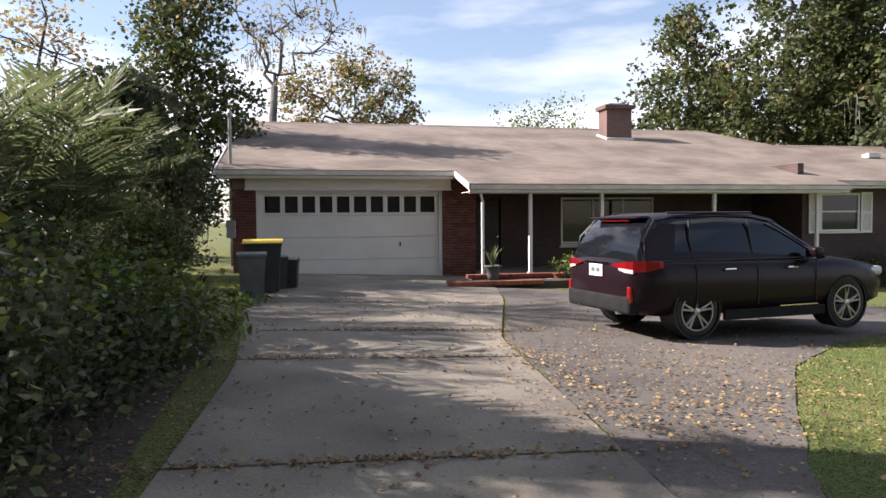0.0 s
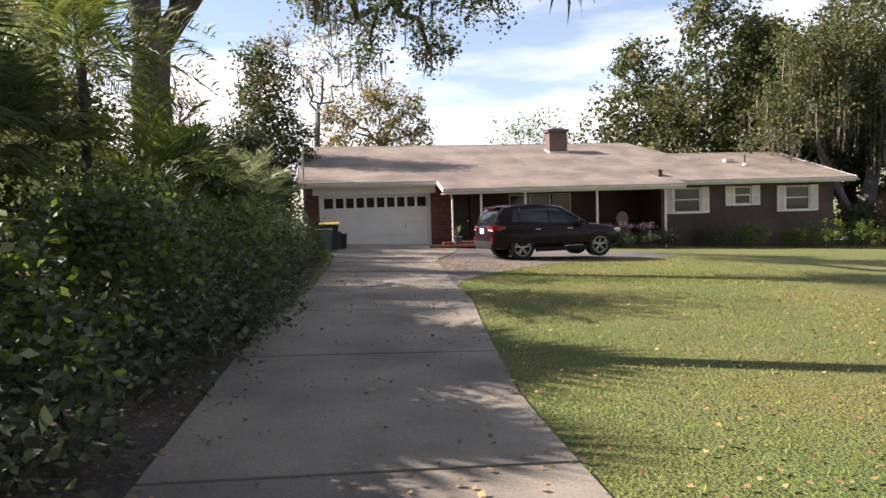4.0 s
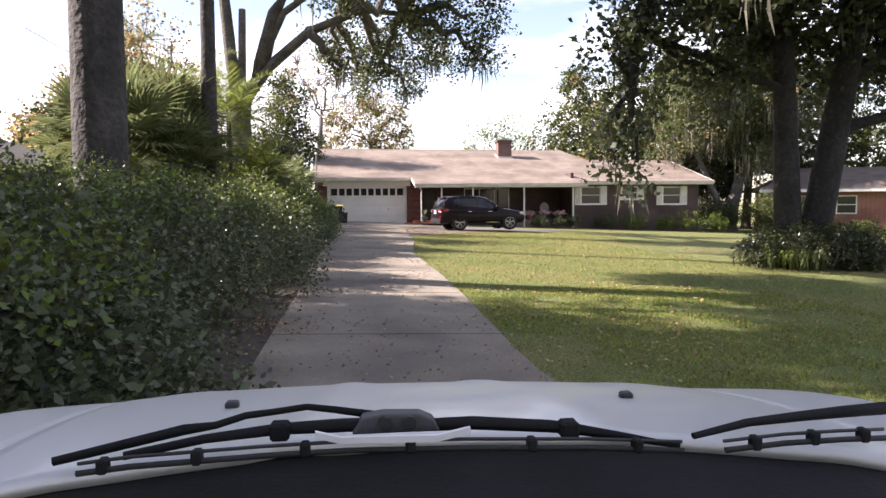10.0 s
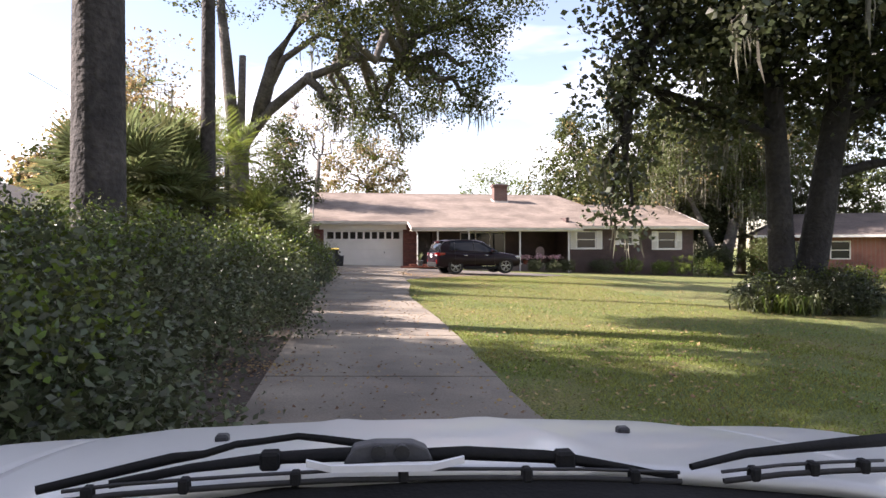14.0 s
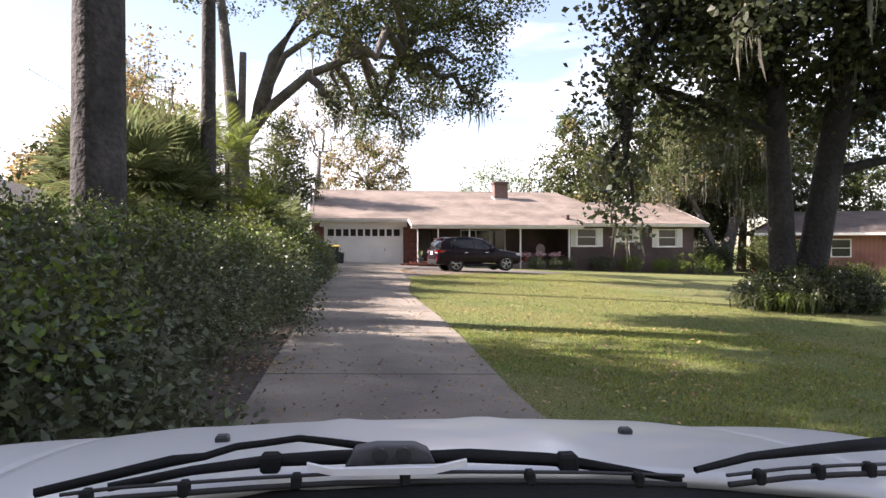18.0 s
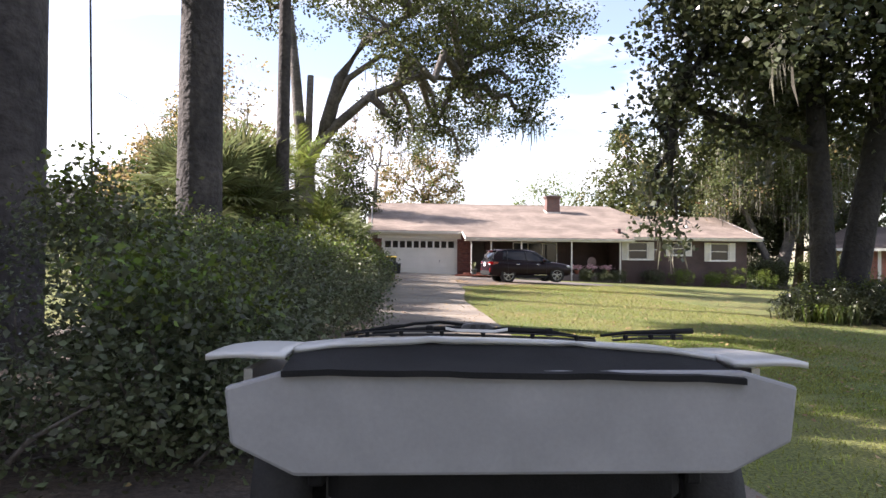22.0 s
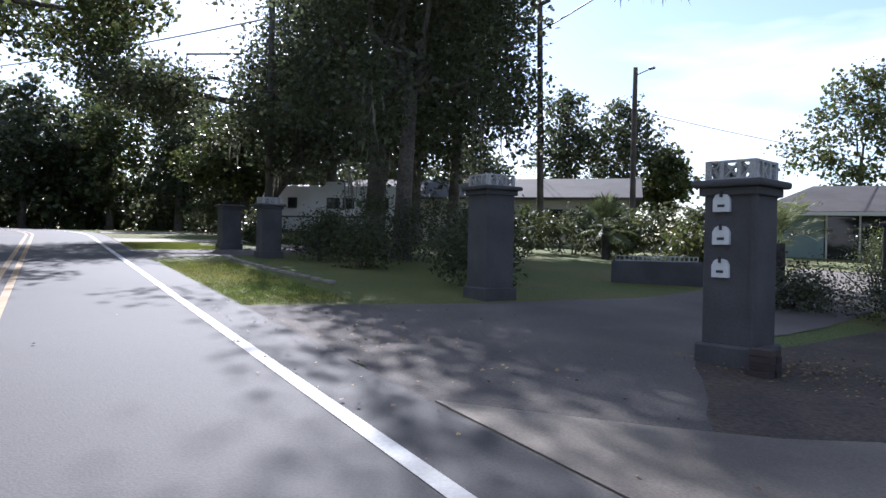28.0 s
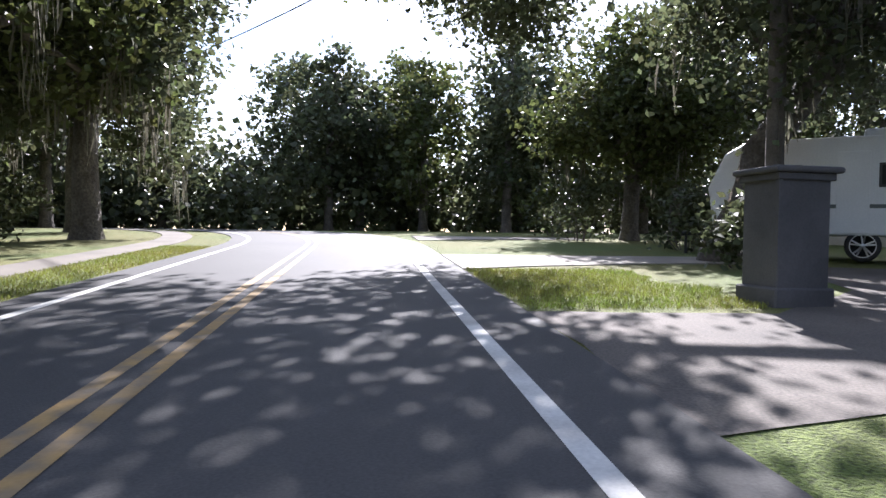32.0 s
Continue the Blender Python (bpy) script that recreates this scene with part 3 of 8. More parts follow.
def shrub(name, at, blobs, label, leaf=M_HEDGE, sprays=120, per=30, size=0.075, reach=0.22, seed=1, category="shrub", group="", stems=7, slim=0.3, extra=None, bark=M_BARK):
    rng = np.random.default_rng(seed)
    x, y = at
    g = gz(x, y)
    top = thing(name, (x, y, g), 0, label, category, group)
    vol = np.array([b[3] * b[4] * b[5] for b in blobs]) ** 0.7
    share = np.maximum((sprays * vol / vol.sum()).astype(int), 2)
    c = np.concatenate([in_blob(rng, b, k, 3.2) for b, k in zip(blobs, share)])
    c[:, 2] = np.abs(c[:, 2]) + 0.03
    paths = []
    for q in c[rng.permutation(len(c))[:stems]]:
        paths.append(bent((q[0] * 0.3, q[1] * 0.3, -0.1), q, 0.08, 5, 0.022, 0.006, 0.04, rng))
    v, f = tube_arrays(paths, 6)
    tagged(put(new("stem", mesh_of("stem", v, f, bark, True)), top), "", "", "", "stuff")
    lv = np.repeat(c, per, 0) + rng.normal(0, reach * 0.5, (len(c) * per, 3))
    lv[:, 2] = np.maximum(lv[:, 2], 0.03)
    put(new("foliage", quads_mesh("foliage", leaves(lv, size, rng, slim, -0.15), leaf)), top)
    if extra:
        # brighter leaves on the highest sprays: sunlight on the top, put into colour
        hi = c[np.argsort(-c[:, 2] + rng.normal(0, 0.15, len(c)))][: max(3, int(len(c) * extra[1]))]
        lv = np.repeat(hi, per, 0) + rng.normal(0, reach * 0.5, (len(hi) * per, 3)) + [0, 0, 0.08]
        put(new("young_leaves", quads_mesh("young_leaves", leaves(lv, size * 0.9, rng, slim, -0.3), extra[0])), top)
    return top

# ---- ground, road, drive ----


def sheet(name, outline, lift, material, kind="structure", label="", category="", step=2.0, thick=0.0):
    """A flat area that follows the lie of the land, cut into a grid of cells about a step wide."""
    bm = bmesh.new()
    vs = [bm.verts.new((x, y, 0)) for x, y in outline]
    bm.faces.new(vs)
    xs, ys = [p[0] for p in outline], [p[1] for p in outline]
    for lo, hi, nrm in ((min(xs), max(xs), (1, 0, 0)), (min(ys), max(ys), (0, 1, 0))):
        k = math.floor(lo / step) + 1
        while k * step < hi:
            bmesh.ops.bisect_plane(bm, geom=bm.verts[:] + bm.edges[:] + bm.faces[:], plane_co=(k * step * nrm[0], k * step * nrm[1], 0), plane_no=nrm, dist=1e-5)
            k += 1
    bmesh.ops.recalc_face_normals(bm, faces=bm.faces[:])
    if bm.faces[0].normal.z < 0:
        bmesh.ops.reverse_faces(bm, faces=bm.faces[:])
    if thick:
        ret = bmesh.ops.extrude_face_region(bm, geom=bm.faces[:])
        low = [v for v in bm.verts if v not in set(g for g in ret["geom"] if isinstance(g, bmesh.types.BMVert))]
        for v in low:
            v.co.z -= thick
    for v in bm.verts:
        v.co.z += gz(v.co.x, v.co.y) + lift
    return tagged(part(name, bm, material), label, category, "", kind)


bm = bmesh.new()
lines = sorted({-900, -500, -300, -200, -140, -100, 70, 100, 140, 200, 300, 500, 900} | set(range(-80, 61, 4)))
grid = {}
for x in lines:
    for y in lines:
        grid[x, y] = bm.verts.new((x, y, gz(x, y)))
for a, b in zip(lines, lines[1:]):
    for c, d in zip(lines, lines[1:]):
        bm.faces.new((grid[a, c], grid[b, c], grid[b, d], grid[a, d]))
tagged(part("ground", bm, M_GRASS, smooth=True), "mown green lawn with scattered dry patches", "lawn", "", "structure")

ROAD_X0 = -36.0


def road_line(off, n=26):
    """The road's way at a distance off its middle: straight along x, then a bend towards -y. The middle runs at y = -31.9."""
    pts = [(90.0, -31.9 + off)] + [(x, -31.9 + off) for x in range(60, int(ROAD_X0), -3)] + [(ROAD_X0, -31.9 + off)]
    for i in range(1, n):
        a = radians(3.6 * i)
        r = 27.0 + off
        pts.append((ROAD_X0 - r * math.sin(a), -31.9 - 27.0 + r * math.cos(a)))
    return pts


def ribbon(name, o0, o1, lift, material, label="", category="", parent=None, thick=0.0):
    a, b = road_line(o0), road_line(o1)
    n = len(a)
    v = [(x, y, gz(x, y) + lift) for x, y in a] + [(x, y, gz(x, y) + lift) for x, y in b]
    f = [(i, i + 1, n + i + 1, n + i) for i in range(n - 1)]
    if thick:
        v += [(p[0], p[1], p[2] - thick) for p in v]
        m = 2 * n
        f += [(i + 1, i, m + i, m + i + 1) for i in range(n - 1)] + [(n + i, n + i + 1, m + n + i + 1, m + n + i) for i in range(n - 1)]
    ob = new(name, mesh_of(name, v, f, material))
    put(ob, parent)
    return tagged(ob, label, category, "", "" if parent else "structure")


road = ribbon("road", -2.35, 2.95, 0.016, M_ROAD, "grey two-lane asphalt road with worn surface", "road", thick=0.2)
for nm, o0, o1, mt in (("edge_line", 2.20, 2.33, M_WLINE), ("edge_line", -1.90, -1.78, M_WLINE), ("centre_line", 0.01, 0.12, M_YLINE), ("centre_line", -0.22, -0.11, M_YLINE)):
    ribbon(nm, o0, o1, 0.021, mt, parent=road)
ribbon("sidewalk", -4.42, -3.52, 0.02, M_SIDEWALK, "tan concrete sidewalk beside the road, darkened for tree shade and leaf litter", "sidewalk", thick=0.15)

# the long drive, cast in slabs
LEFT = [(20, -1.0), (12, -0.85), (7, -0.6), (0.6, -1.05), (-4, -1.6), (-12, -1.9), (-17.5, -2.25), (-22, -2.5), (-25.5, -3.2), (-27.5, -4.4), (-28.95, -6.0)]
RIGHT = [(20, 5.6), (13, 4.0), (8.6, 2.6), (5, 2.2), (1.4, 1.8), (-1, 1.65), (-3.8, 1.2), (-7.2, 0.72), (-12.5, 0.5), (-15, 0.34), (-19.6, -0.05), (-24, 0.2), (-26.5, 1.0), (-28.0, 2.6), (-28.95, 4.2)]


def edge(line, y):
    for (y0, x0), (y1, x1) in zip(line, line[1:]):
        if y0 >= y >= y1:
            return x0 + (x1 - x0) * (y0 - y) / (y0 - y1)
    return line[-1][1]


drive = thing("driveway", (0, 0, 0), 0, "weathered tan concrete driveway cast in slabs", "driveway", "", "structure")
cuts = [18.6, 15.6, 12.3, 9.2, 7.35, 4.2, 1.0, -2.2, -5.4, -8.6, -11.8, -15.0, -18.2, -21.4, -24.6, -26.8, -28.93]
for y0, y1 in zip(cuts, cuts[1:]):
    bm = bmesh.new()
    n = 4
    g = 0.02
    up = []
    for i in range(n + 1):
        y = y0 - g + (y1 - y0 + 2 * g) * i / n
        up.append([bm.verts.new((x, y, gz(x, y) + 0.022)) for x in (edge(LEFT, y), (edge(LEFT, y) + edge(RIGHT, y)) / 2, edge(RIGHT, y))])
    for p, q in zip(up, up[1:]):
        for i in range(2):
            bm.faces.new((p[i], q[i], q[i + 1], p[i + 1]))
    ret = bmesh.ops.extrude_face_region(bm, geom=bm.faces[:])
    for v in ret["geom"]:
        if isinstance(v, bmesh.types.BMVert):
            v.co.z -= 0.1
    bmesh.ops.recalc_face_normals(bm, faces=bm.faces[:])
    part("slab", bm, M_CONC, drive)
def wavy(points, step=0.4, amp=0.07):
    """A ragged outline: points every step, pushed in and out a little."""
    out = []
    for p, q in zip(points, points[1:] + points[:1]):
        n = max(1, int(math.dist(p, q) / step))
        for i in range(n):
            x, y = p[0] + (q[0] - p[0]) * i / n, p[1] + (q[1] - p[1]) * i / n
            out.append((x + amp * noise.noise(Vector((x * 1.7, y * 1.7, 3.1))), y + amp * noise.noise(Vector((x * 1.7, y * 1.7, 9.4)))))
    return out


sheet("parking_pad", wavy([(1.72, 0.9), (2.15, 2.1), (2.7, 3.05), (3.55, 4.25), (4.25, 5.2), (5.5, 6.75), (7.2, 8.0), (9.4, 9.15), (11.4, 10.1), (12.2, 11.6), (11.6, 13.0), (8.0, 14.6), (4.5, 15.4), (4.05, 13.0), (2.65, 8.6)]), 0.012, M_PAD, label="worn grey parking pad strewn with dry leaves", category="parking pad")
sheet("gate_drive", wavy([(-11.45, -28.95), (-3.9, -28.95), (-4.6, -27.6), (-6.6, -25.4), (-7.2, -22.0), (-9.5, -14.0), (-13.0, -8.0), (-16.0, -9.0), (-12.6, -15.0), (-10.6, -22.0), (-10.8, -26.0)]), 0.010, M_PAD, label="cracked grey asphalt driveway between gate pillars", category="driveway")
sheet("next_drive", wavy([(-25.6, -28.95), (-21.8, -28.95), (-22.4, -26.6), (-23.5, -24.6), (-23.0, -20.0), (-30.0, -19.0), (-31.4, -22.8), (-27.4, -24.0), (-25.4, -26.4)]), 0.010, M_PAD, label="shaded asphalt driveway beside the trailer", category="driveway")
for x0 in (-33.5, -43.5):
    sheet("concrete_crossing", [(x0 - 0.3, -28.93), (x0 + 3.2, -28.93), (x0 + 2.6, -27.6), (x0 + 1.9, -25.0), (x0 + 1.8, -23.0), (x0, -23.0), (x0 - 0.1, -26.2)], 0.02, M_WALK, label="pale concrete drive crossing the grass verge", category="driveway", thick=0.1)
sheet("side_bed", wavy([(-1.62, -3.98), (-1.25, 0.0), (-1.02, 4.0), (-0.98, 8.0), (-1.12, 11.0), (-1.9, 11.4), (-2.6, 9.2), (-4.6, 10.0), (-5.4, 3.0), (-4.62, -3.98)]), 0.006, M_SOIL, label="dark leaf mulch below the palms and shrubs", category="mulch bed")
sheet("hedge_bed", wavy([(-2.2, -25.6), (-2.55, -24.2), (-2.1, -20.0), (-1.9, -12.0), (-1.62, -4.0), (-4.6, -4.0), (-6.0, -12.0), (-6.9, -20.0), (-6.3, -24.9), (-6.3, -25.9), (-5.4, -26.9), (-4.4, -28.2), (-3.7, -27.6)]), 0.006, M_SOIL, label="dark leaf mulch under the hedge", category="mulch bed")

# ---- the brick ranch house ----
SL = 0.28


def roof_z(y):
    return 2.48 + SL * (y - 16.75)


house = thing("ranch_house", (0, 0, 0), 0, "low red brick ranch house with tan shingle roof", "house")


def slab_of(polys, thick=0.13):
    bm = bmesh.new()
    for poly in polys:
        bm.faces.new([bm.verts.new(p) for p in poly])
    bmesh.ops.remove_doubles(bm, verts=bm.verts[:], dist=1e-4)
    ret = bmesh.ops.extrude_face_region(bm, geom=bm.faces[:])
    for v in ret["geom"]:
        if isinstance(v, bmesh.types.BMVert):
            v.co.z -= thick
    bmesh.ops.recalc_face_normals(bm, faces=bm.faces[:])
    return bm


RZ, WZ = roof_z(27.0), roof_z(23.5)
GE, PE, WE = 18.3, 16.75, 17.3
roof = part("roof", slab_of([
    [(-1.95, GE, roof_z(GE)), (4.28, GE, roof_z(GE)), (4.28, 27.0, RZ), (-1.75, 27.0, RZ)],
    [(4.28, PE, roof_z(PE)), (15.5, PE, roof_z(PE)), (15.5, 27.0, RZ), (4.28, 27.0, RZ)],
    [(15.5, WE, roof_z(WE)), (24.75, WE, roof_z(WE)), (25.1, 23.5, WZ), (18.3, 23.5, WZ), (17.4, 27.0, RZ), (15.5, 27.0, RZ)],
    [(-1.75, 27.0, RZ), (17.4, 27.0, RZ), (17.4, 36.8, RZ - SL * 9.8), (-1.75, 36.8, RZ - SL * 9.8)],
    [(17.4, 27.0, RZ), (18.3, 23.5, WZ), (18.3, 29.8, WZ - SL * 6.3), (17.4, 29.8, RZ - SL * 2.8)],
    [(18.3, 23.5, WZ), (25.1, 23.5, WZ), (25.1, 29.8, WZ - SL * 6.3), (18.3, 29.8, WZ - SL * 6.3)]]), M_SHINGLE, house, "sun-bleached tan asphalt shingles")
part("ridge_cap", prism([(26.86, RZ - 0.03), (27.0, RZ + 0.03), (27.14, RZ - 0.03), (27.0, RZ - 0.02)], 19.1, "x", -1.72), M_SHINGLE, roof)
part("ridge_cap", prism([(23.36, WZ - 0.03), (23.5, WZ + 0.03), (23.64, WZ - 0.03), (23.5, WZ - 0.02)], 6.75, "x", 18.32), M_SHINGLE, roof)
# gutters and fascia: an open trough, with a board behind it
for x0, x1, y in ((-1.95, 4.24, GE), (4.3, 15.5, PE), (15.52, 24.75, WE)):
    z = roof_z(y) - 0.135
    part("fascia", boxes((x0, x1, y + 0.035, y + 0.06, z - 0.09, z + 0.02)), M_WHITE, house, "white painted fascia board")
    part("gutter", prism([(y - 0.08, z + 0.1), (y - 0.075, z + 0.1), (y - 0.06, z + 0.01), (y + 0.02, z - 0.01), (y + 0.03, z + 0.1), (y + 0.033, z + 0.1), (y + 0.033, z - 0.02), (y - 0.068, z - 0.005)], x1 - x0, "x", x0), M_GUTTER, house, "white metal gutter")
    part("soffit", boxes((x0 + 0.02, x1 - 0.02, y + 0.062, y + 1.0, z - 0.07, z - 0.05)), M_CREAM, house)
part("rake_board", prism([(PE - 0.06, roof_z(PE) - 0.17), (GE + 0.1, roof_z(GE) - 0.14), (GE + 0.1, roof_z(GE) + 0.012), (PE - 0.06, roof_z(PE) + 0.005)], 0.03, "x", 4.25), M_WHITE, house, "white rake board at the roof step")
part("rake_board", prism([(GE, roof_z(GE) - 0.16), (27.0, RZ - 0.14), (27.0, RZ + 0.01), (GE, roof_z(GE) + 0.01)], 0.035, "x", -1.99), M_WHITE, house)
part("rake_board", prism([(WE, roof_z(WE) - 0.16), (23.5, WZ - 0.14), (23.5, WZ + 0.01), (WE, roof_z(WE) + 0.01)], 0.035, "x", 24.76), M_WHITE, house)

# walls
pieces("wall", ((-1.6, -0.93, 18.82, 19.0, -0.4, 2.85), (3.95, 4.98, 18.82, 19.0, -0.4, 2.85), (-0.93, 3.95, 18.82, 19.0, 2.38, 2.85)), M_MORTAR, house, "brick garage front wall")
part("gable_wall", prism([(19.0, -0.4), (36.0, -0.4), (36.0, 2.6), (27.0, RZ - 0.16), (19.0, roof_z(19.0) - 0.16)], 0.2, "x", -1.6), M_BRICK, house)
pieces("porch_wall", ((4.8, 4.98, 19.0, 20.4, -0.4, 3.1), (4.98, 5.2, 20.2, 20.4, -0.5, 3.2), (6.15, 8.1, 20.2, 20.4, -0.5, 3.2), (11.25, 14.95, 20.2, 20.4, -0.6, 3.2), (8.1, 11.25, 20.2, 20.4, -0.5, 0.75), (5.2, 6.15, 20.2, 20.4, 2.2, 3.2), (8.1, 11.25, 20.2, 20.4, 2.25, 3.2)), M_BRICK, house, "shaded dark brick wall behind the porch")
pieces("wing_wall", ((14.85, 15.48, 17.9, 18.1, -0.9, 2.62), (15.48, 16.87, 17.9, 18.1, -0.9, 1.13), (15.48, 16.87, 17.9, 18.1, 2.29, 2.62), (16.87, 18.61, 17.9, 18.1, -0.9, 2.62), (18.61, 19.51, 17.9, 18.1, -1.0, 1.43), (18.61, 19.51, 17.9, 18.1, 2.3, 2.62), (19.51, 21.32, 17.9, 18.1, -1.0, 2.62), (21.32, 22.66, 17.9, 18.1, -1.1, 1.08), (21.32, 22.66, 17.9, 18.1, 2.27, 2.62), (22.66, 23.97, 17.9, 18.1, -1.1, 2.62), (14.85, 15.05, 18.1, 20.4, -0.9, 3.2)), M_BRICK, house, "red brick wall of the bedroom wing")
part("side_wall", prism([(18.1, -1.2), (29.0, -1.2), (29.0, 2.6), (23.5, WZ - 0.16), (18.1, roof_z(18.1) - 0.16)], 0.2, "x", 23.77), M_BRICK, house)
part("back_wall", boxes((-1.4, 23.77, 28.8, 29.0, -1.0, 2.9)), M_BRICK, house)
part("porch_floor", boxes((4.98, 14.85, 17.0, 20.2, -0.5, 0.14)), M_PORCHFLOOR, house, "dark concrete porch floor")
part("porch_ceiling", boxes((4.98, 14.85, 17.0, 20.2, 2.36, 2.4)), M_CREAM, house)
part("header_panel", boxes((-1.26, 4.24, 18.66, 18.815, 2.41, 2.86), bevel=0.006), M_CREAM, house, "cream panel above the garage door")
part("header_trim", boxes((-1.28, 4.26, 18.64, 18.657, 2.39, 2.44)), M_WHITE, house)

# garage door: five panel rows in a frame, ten panes in the second row
gd = part("garage_door", boxes((-0.93, 3.95, 18.93, 18.97, -0.15, 1.78)), M_WHITE, house, "white sectional garage door with a row of ten panes")
for x0, x1 in ((-1.0, -0.9), (3.92, 4.02)):
    part("jamb", boxes((x0, x1, 18.8, 18.93, -0.15, 2.4), bevel=0.005), M_WHITE, gd)
part("head_jamb", boxes((-0.9, 3.92, 18.8, 18.93, 2.32, 2.4)), M_WHITE, gd)
wx0, wx1 = -0.78, 3.82
pw = (wx1 - wx0) / 10
for z0, z1 in ((-0.12, 0.52), (0.53, 1.12), (1.13, 1.72)):
    part("panel", boxes((-0.9, 3.92, 18.9, 18.928, z0, z1), bevel=0.008), M_WHITE, gd)
pieces("pane_rail", ((-0.9, 3.92, 18.9, 18.928, 1.73, 1.80), (-0.9, 3.92, 18.9, 18.928, 2.24, 2.32), (-0.9, wx0, 18.9, 18.928, 1.8, 2.24), (wx1, 3.92, 18.9, 18.928, 1.8, 2.24)), M_WHITE, gd)
for i in range(10):
    x = wx0 + i * pw
    part("pane", boxes((x + 0.06, x + pw - 0.06, 18.915, 18.925, 1.81, 2.23)), M_PANE, gd)
    if i:
        part("muntin", boxes((x - 0.06, x + 0.06, 18.9, 18.928, 1.8, 2.24)), M_WHITE, gd)
part("lift_handle", boxes((2.82, 2.86, 18.875, 18.9, 0.86, 0.98), bevel=0.004), M_BLACKPL, gd)

# porch front: slim posts, door and picture window
for x in (5.98, 7.98, 11.32, 14.61):
    p = part("porch_post", boxes((x - 0.045, x + 0.045, 16.98, 17.07, gz(x, 17) - 0.1, 2.36), bevel=0.006), M_WHITE, house, "slim white porch post")
    part("post_base", boxes((x - 0.07, x + 0.07, 16.955, 17.095, 0.12, 0.2)), M_WHITE, p)
part("porch_beam", boxes((4.35, 15.3, 16.95, 17.1, 2.24, 2.36)), M_CREAM, house)
dn = part("downspout", boxes((4.68, 4.75, 17.05, 17.13, 0.05, 2.05), bevel=0.01), M_WHITE, house, "white downspout with a bent elbow")
part("elbow", rod((4.715, 17.09, 2.03), (4.55, 16.8, 2.36), 0.038, 8), M_WHITE, dn)
fd = part("front_door", boxes((5.25, 6.1, 20.24, 20.3, 0.14, 2.18), bevel=0.01), M_DARKWOOD, house, "dark wooden front door")
for z0, z1 in ((0.3, 1.0), (1.15, 1.95)):
    part("door_panel", boxes((5.38, 5.97, 20.215, 20.24, z0, z1), bevel=0.015), M_DARKWOOD, fd)
part("door_knob", lathe([(0.0, -0.05), (0.03, -0.045), (0.034, -0.02), (0.015, 0.0)], 12, "y"), M_CHROME, fd).location = (6.03, 20.235, 1.05)


def window(x0, x1, z0, z1, y, parent, split=0.5, cols=1):
    w = part("window", boxes((x0, x0 + 0.06, y - 0.03, y + 0.05, z0, z1), (x1 - 0.06, x1, y - 0.03, y + 0.05, z0, z1), (x0 + 0.06, x1 - 0.06, y - 0.03, y + 0.05, z0, z0 + 0.06), (x0 + 0.06, x1 - 0.06, y - 0.03, y + 0.05, z1 - 0.06, z1)), M_WHITE, parent, "white framed sash window")
    part("sill", boxes((x0 - 0.05, x1 + 0.05, y - 0.09, y + 0.02, z0 - 0.06, z0 - 0.005), bevel=0.008), M_WHITE, w)
    zm = z0 + (z1 - z0) * split
    for i in range(cols):
        a, b = x0 + 0.06 + (x1 - x0 - 0.12) * i / cols, x0 + 0.06 + (x1 - x0 - 0.12) * (i + 1) / cols
        part("pane", boxes((a, b, y + 0.02, y + 0.028, z0 + 0.06, zm)), M_GLASS, w)
        part("pane", boxes((a, b, y + 0.0, y + 0.008, zm + 0.04, z1 - 0.06)), M_GLASS, w)
        part("blind", boxes((a + 0.02, b - 0.02, y + 0.06, y + 0.07, zm + 0.0, z1 - 0.06)), M_CREAM, w)
        if i:
            part("mullion", boxes((a - 0.03, a + 0.03, y - 0.028, y + 0.04, z0 + 0.06, z1 - 0.06)), M_WHITE, w)
    part("meeting_rail", boxes((x0 + 0.06, x1 - 0.06, y - 0.02, y + 0.04, zm, zm + 0.045)), M_WHITE, w)
    return w


def shutter(x0, x1, z0, z1, y, parent):
    s = part("shutter", boxes((x0, x0 + 0.05, y - 0.04, y, z0, z1), (x1 - 0.05, x1, y - 0.04, y, z0, z1), (x0 + 0.05, x1 - 0.05, y - 0.04, y, z0, z0 + 0.07), (x0 + 0.05, x1 - 0.05, y - 0.04, y, z1 - 0.07, z1), (x0 + 0.05, x1 - 0.05, y - 0.04, y, (z0 + z1) / 2 - 0.03, (z0 + z1) / 2 + 0.03), (x0 + 0.05, x1 - 0.05, y - 0.012, y - 0.004, z0, z1)), M_WHITE, parent, "white louvred shutter")
    n = int((z1 - z0) / 0.06)
    me = None
    for i in range(n):
        z = z0 + 0.09 + i * (z1 - z0 - 0.18) / max(n - 1, 1)
        if me is None:
            bm = boxes((-(x1 - x0) / 2 + 0.05, (x1 - x0) / 2 - 0.05, -0.004, 0.004, -0.026, 0.026))
            bmesh.ops.rotate(bm, verts=bm.verts[:], matrix=Matrix.Rotation(radians(32), 3, "X"))
            me = part("slat", bm, M_WHITE, s)
            ob = me
        else:
            ob = put(new("slat", me.data), s)
        ob.location = ((x0 + x1) / 2, y - 0.024, z)
    return s


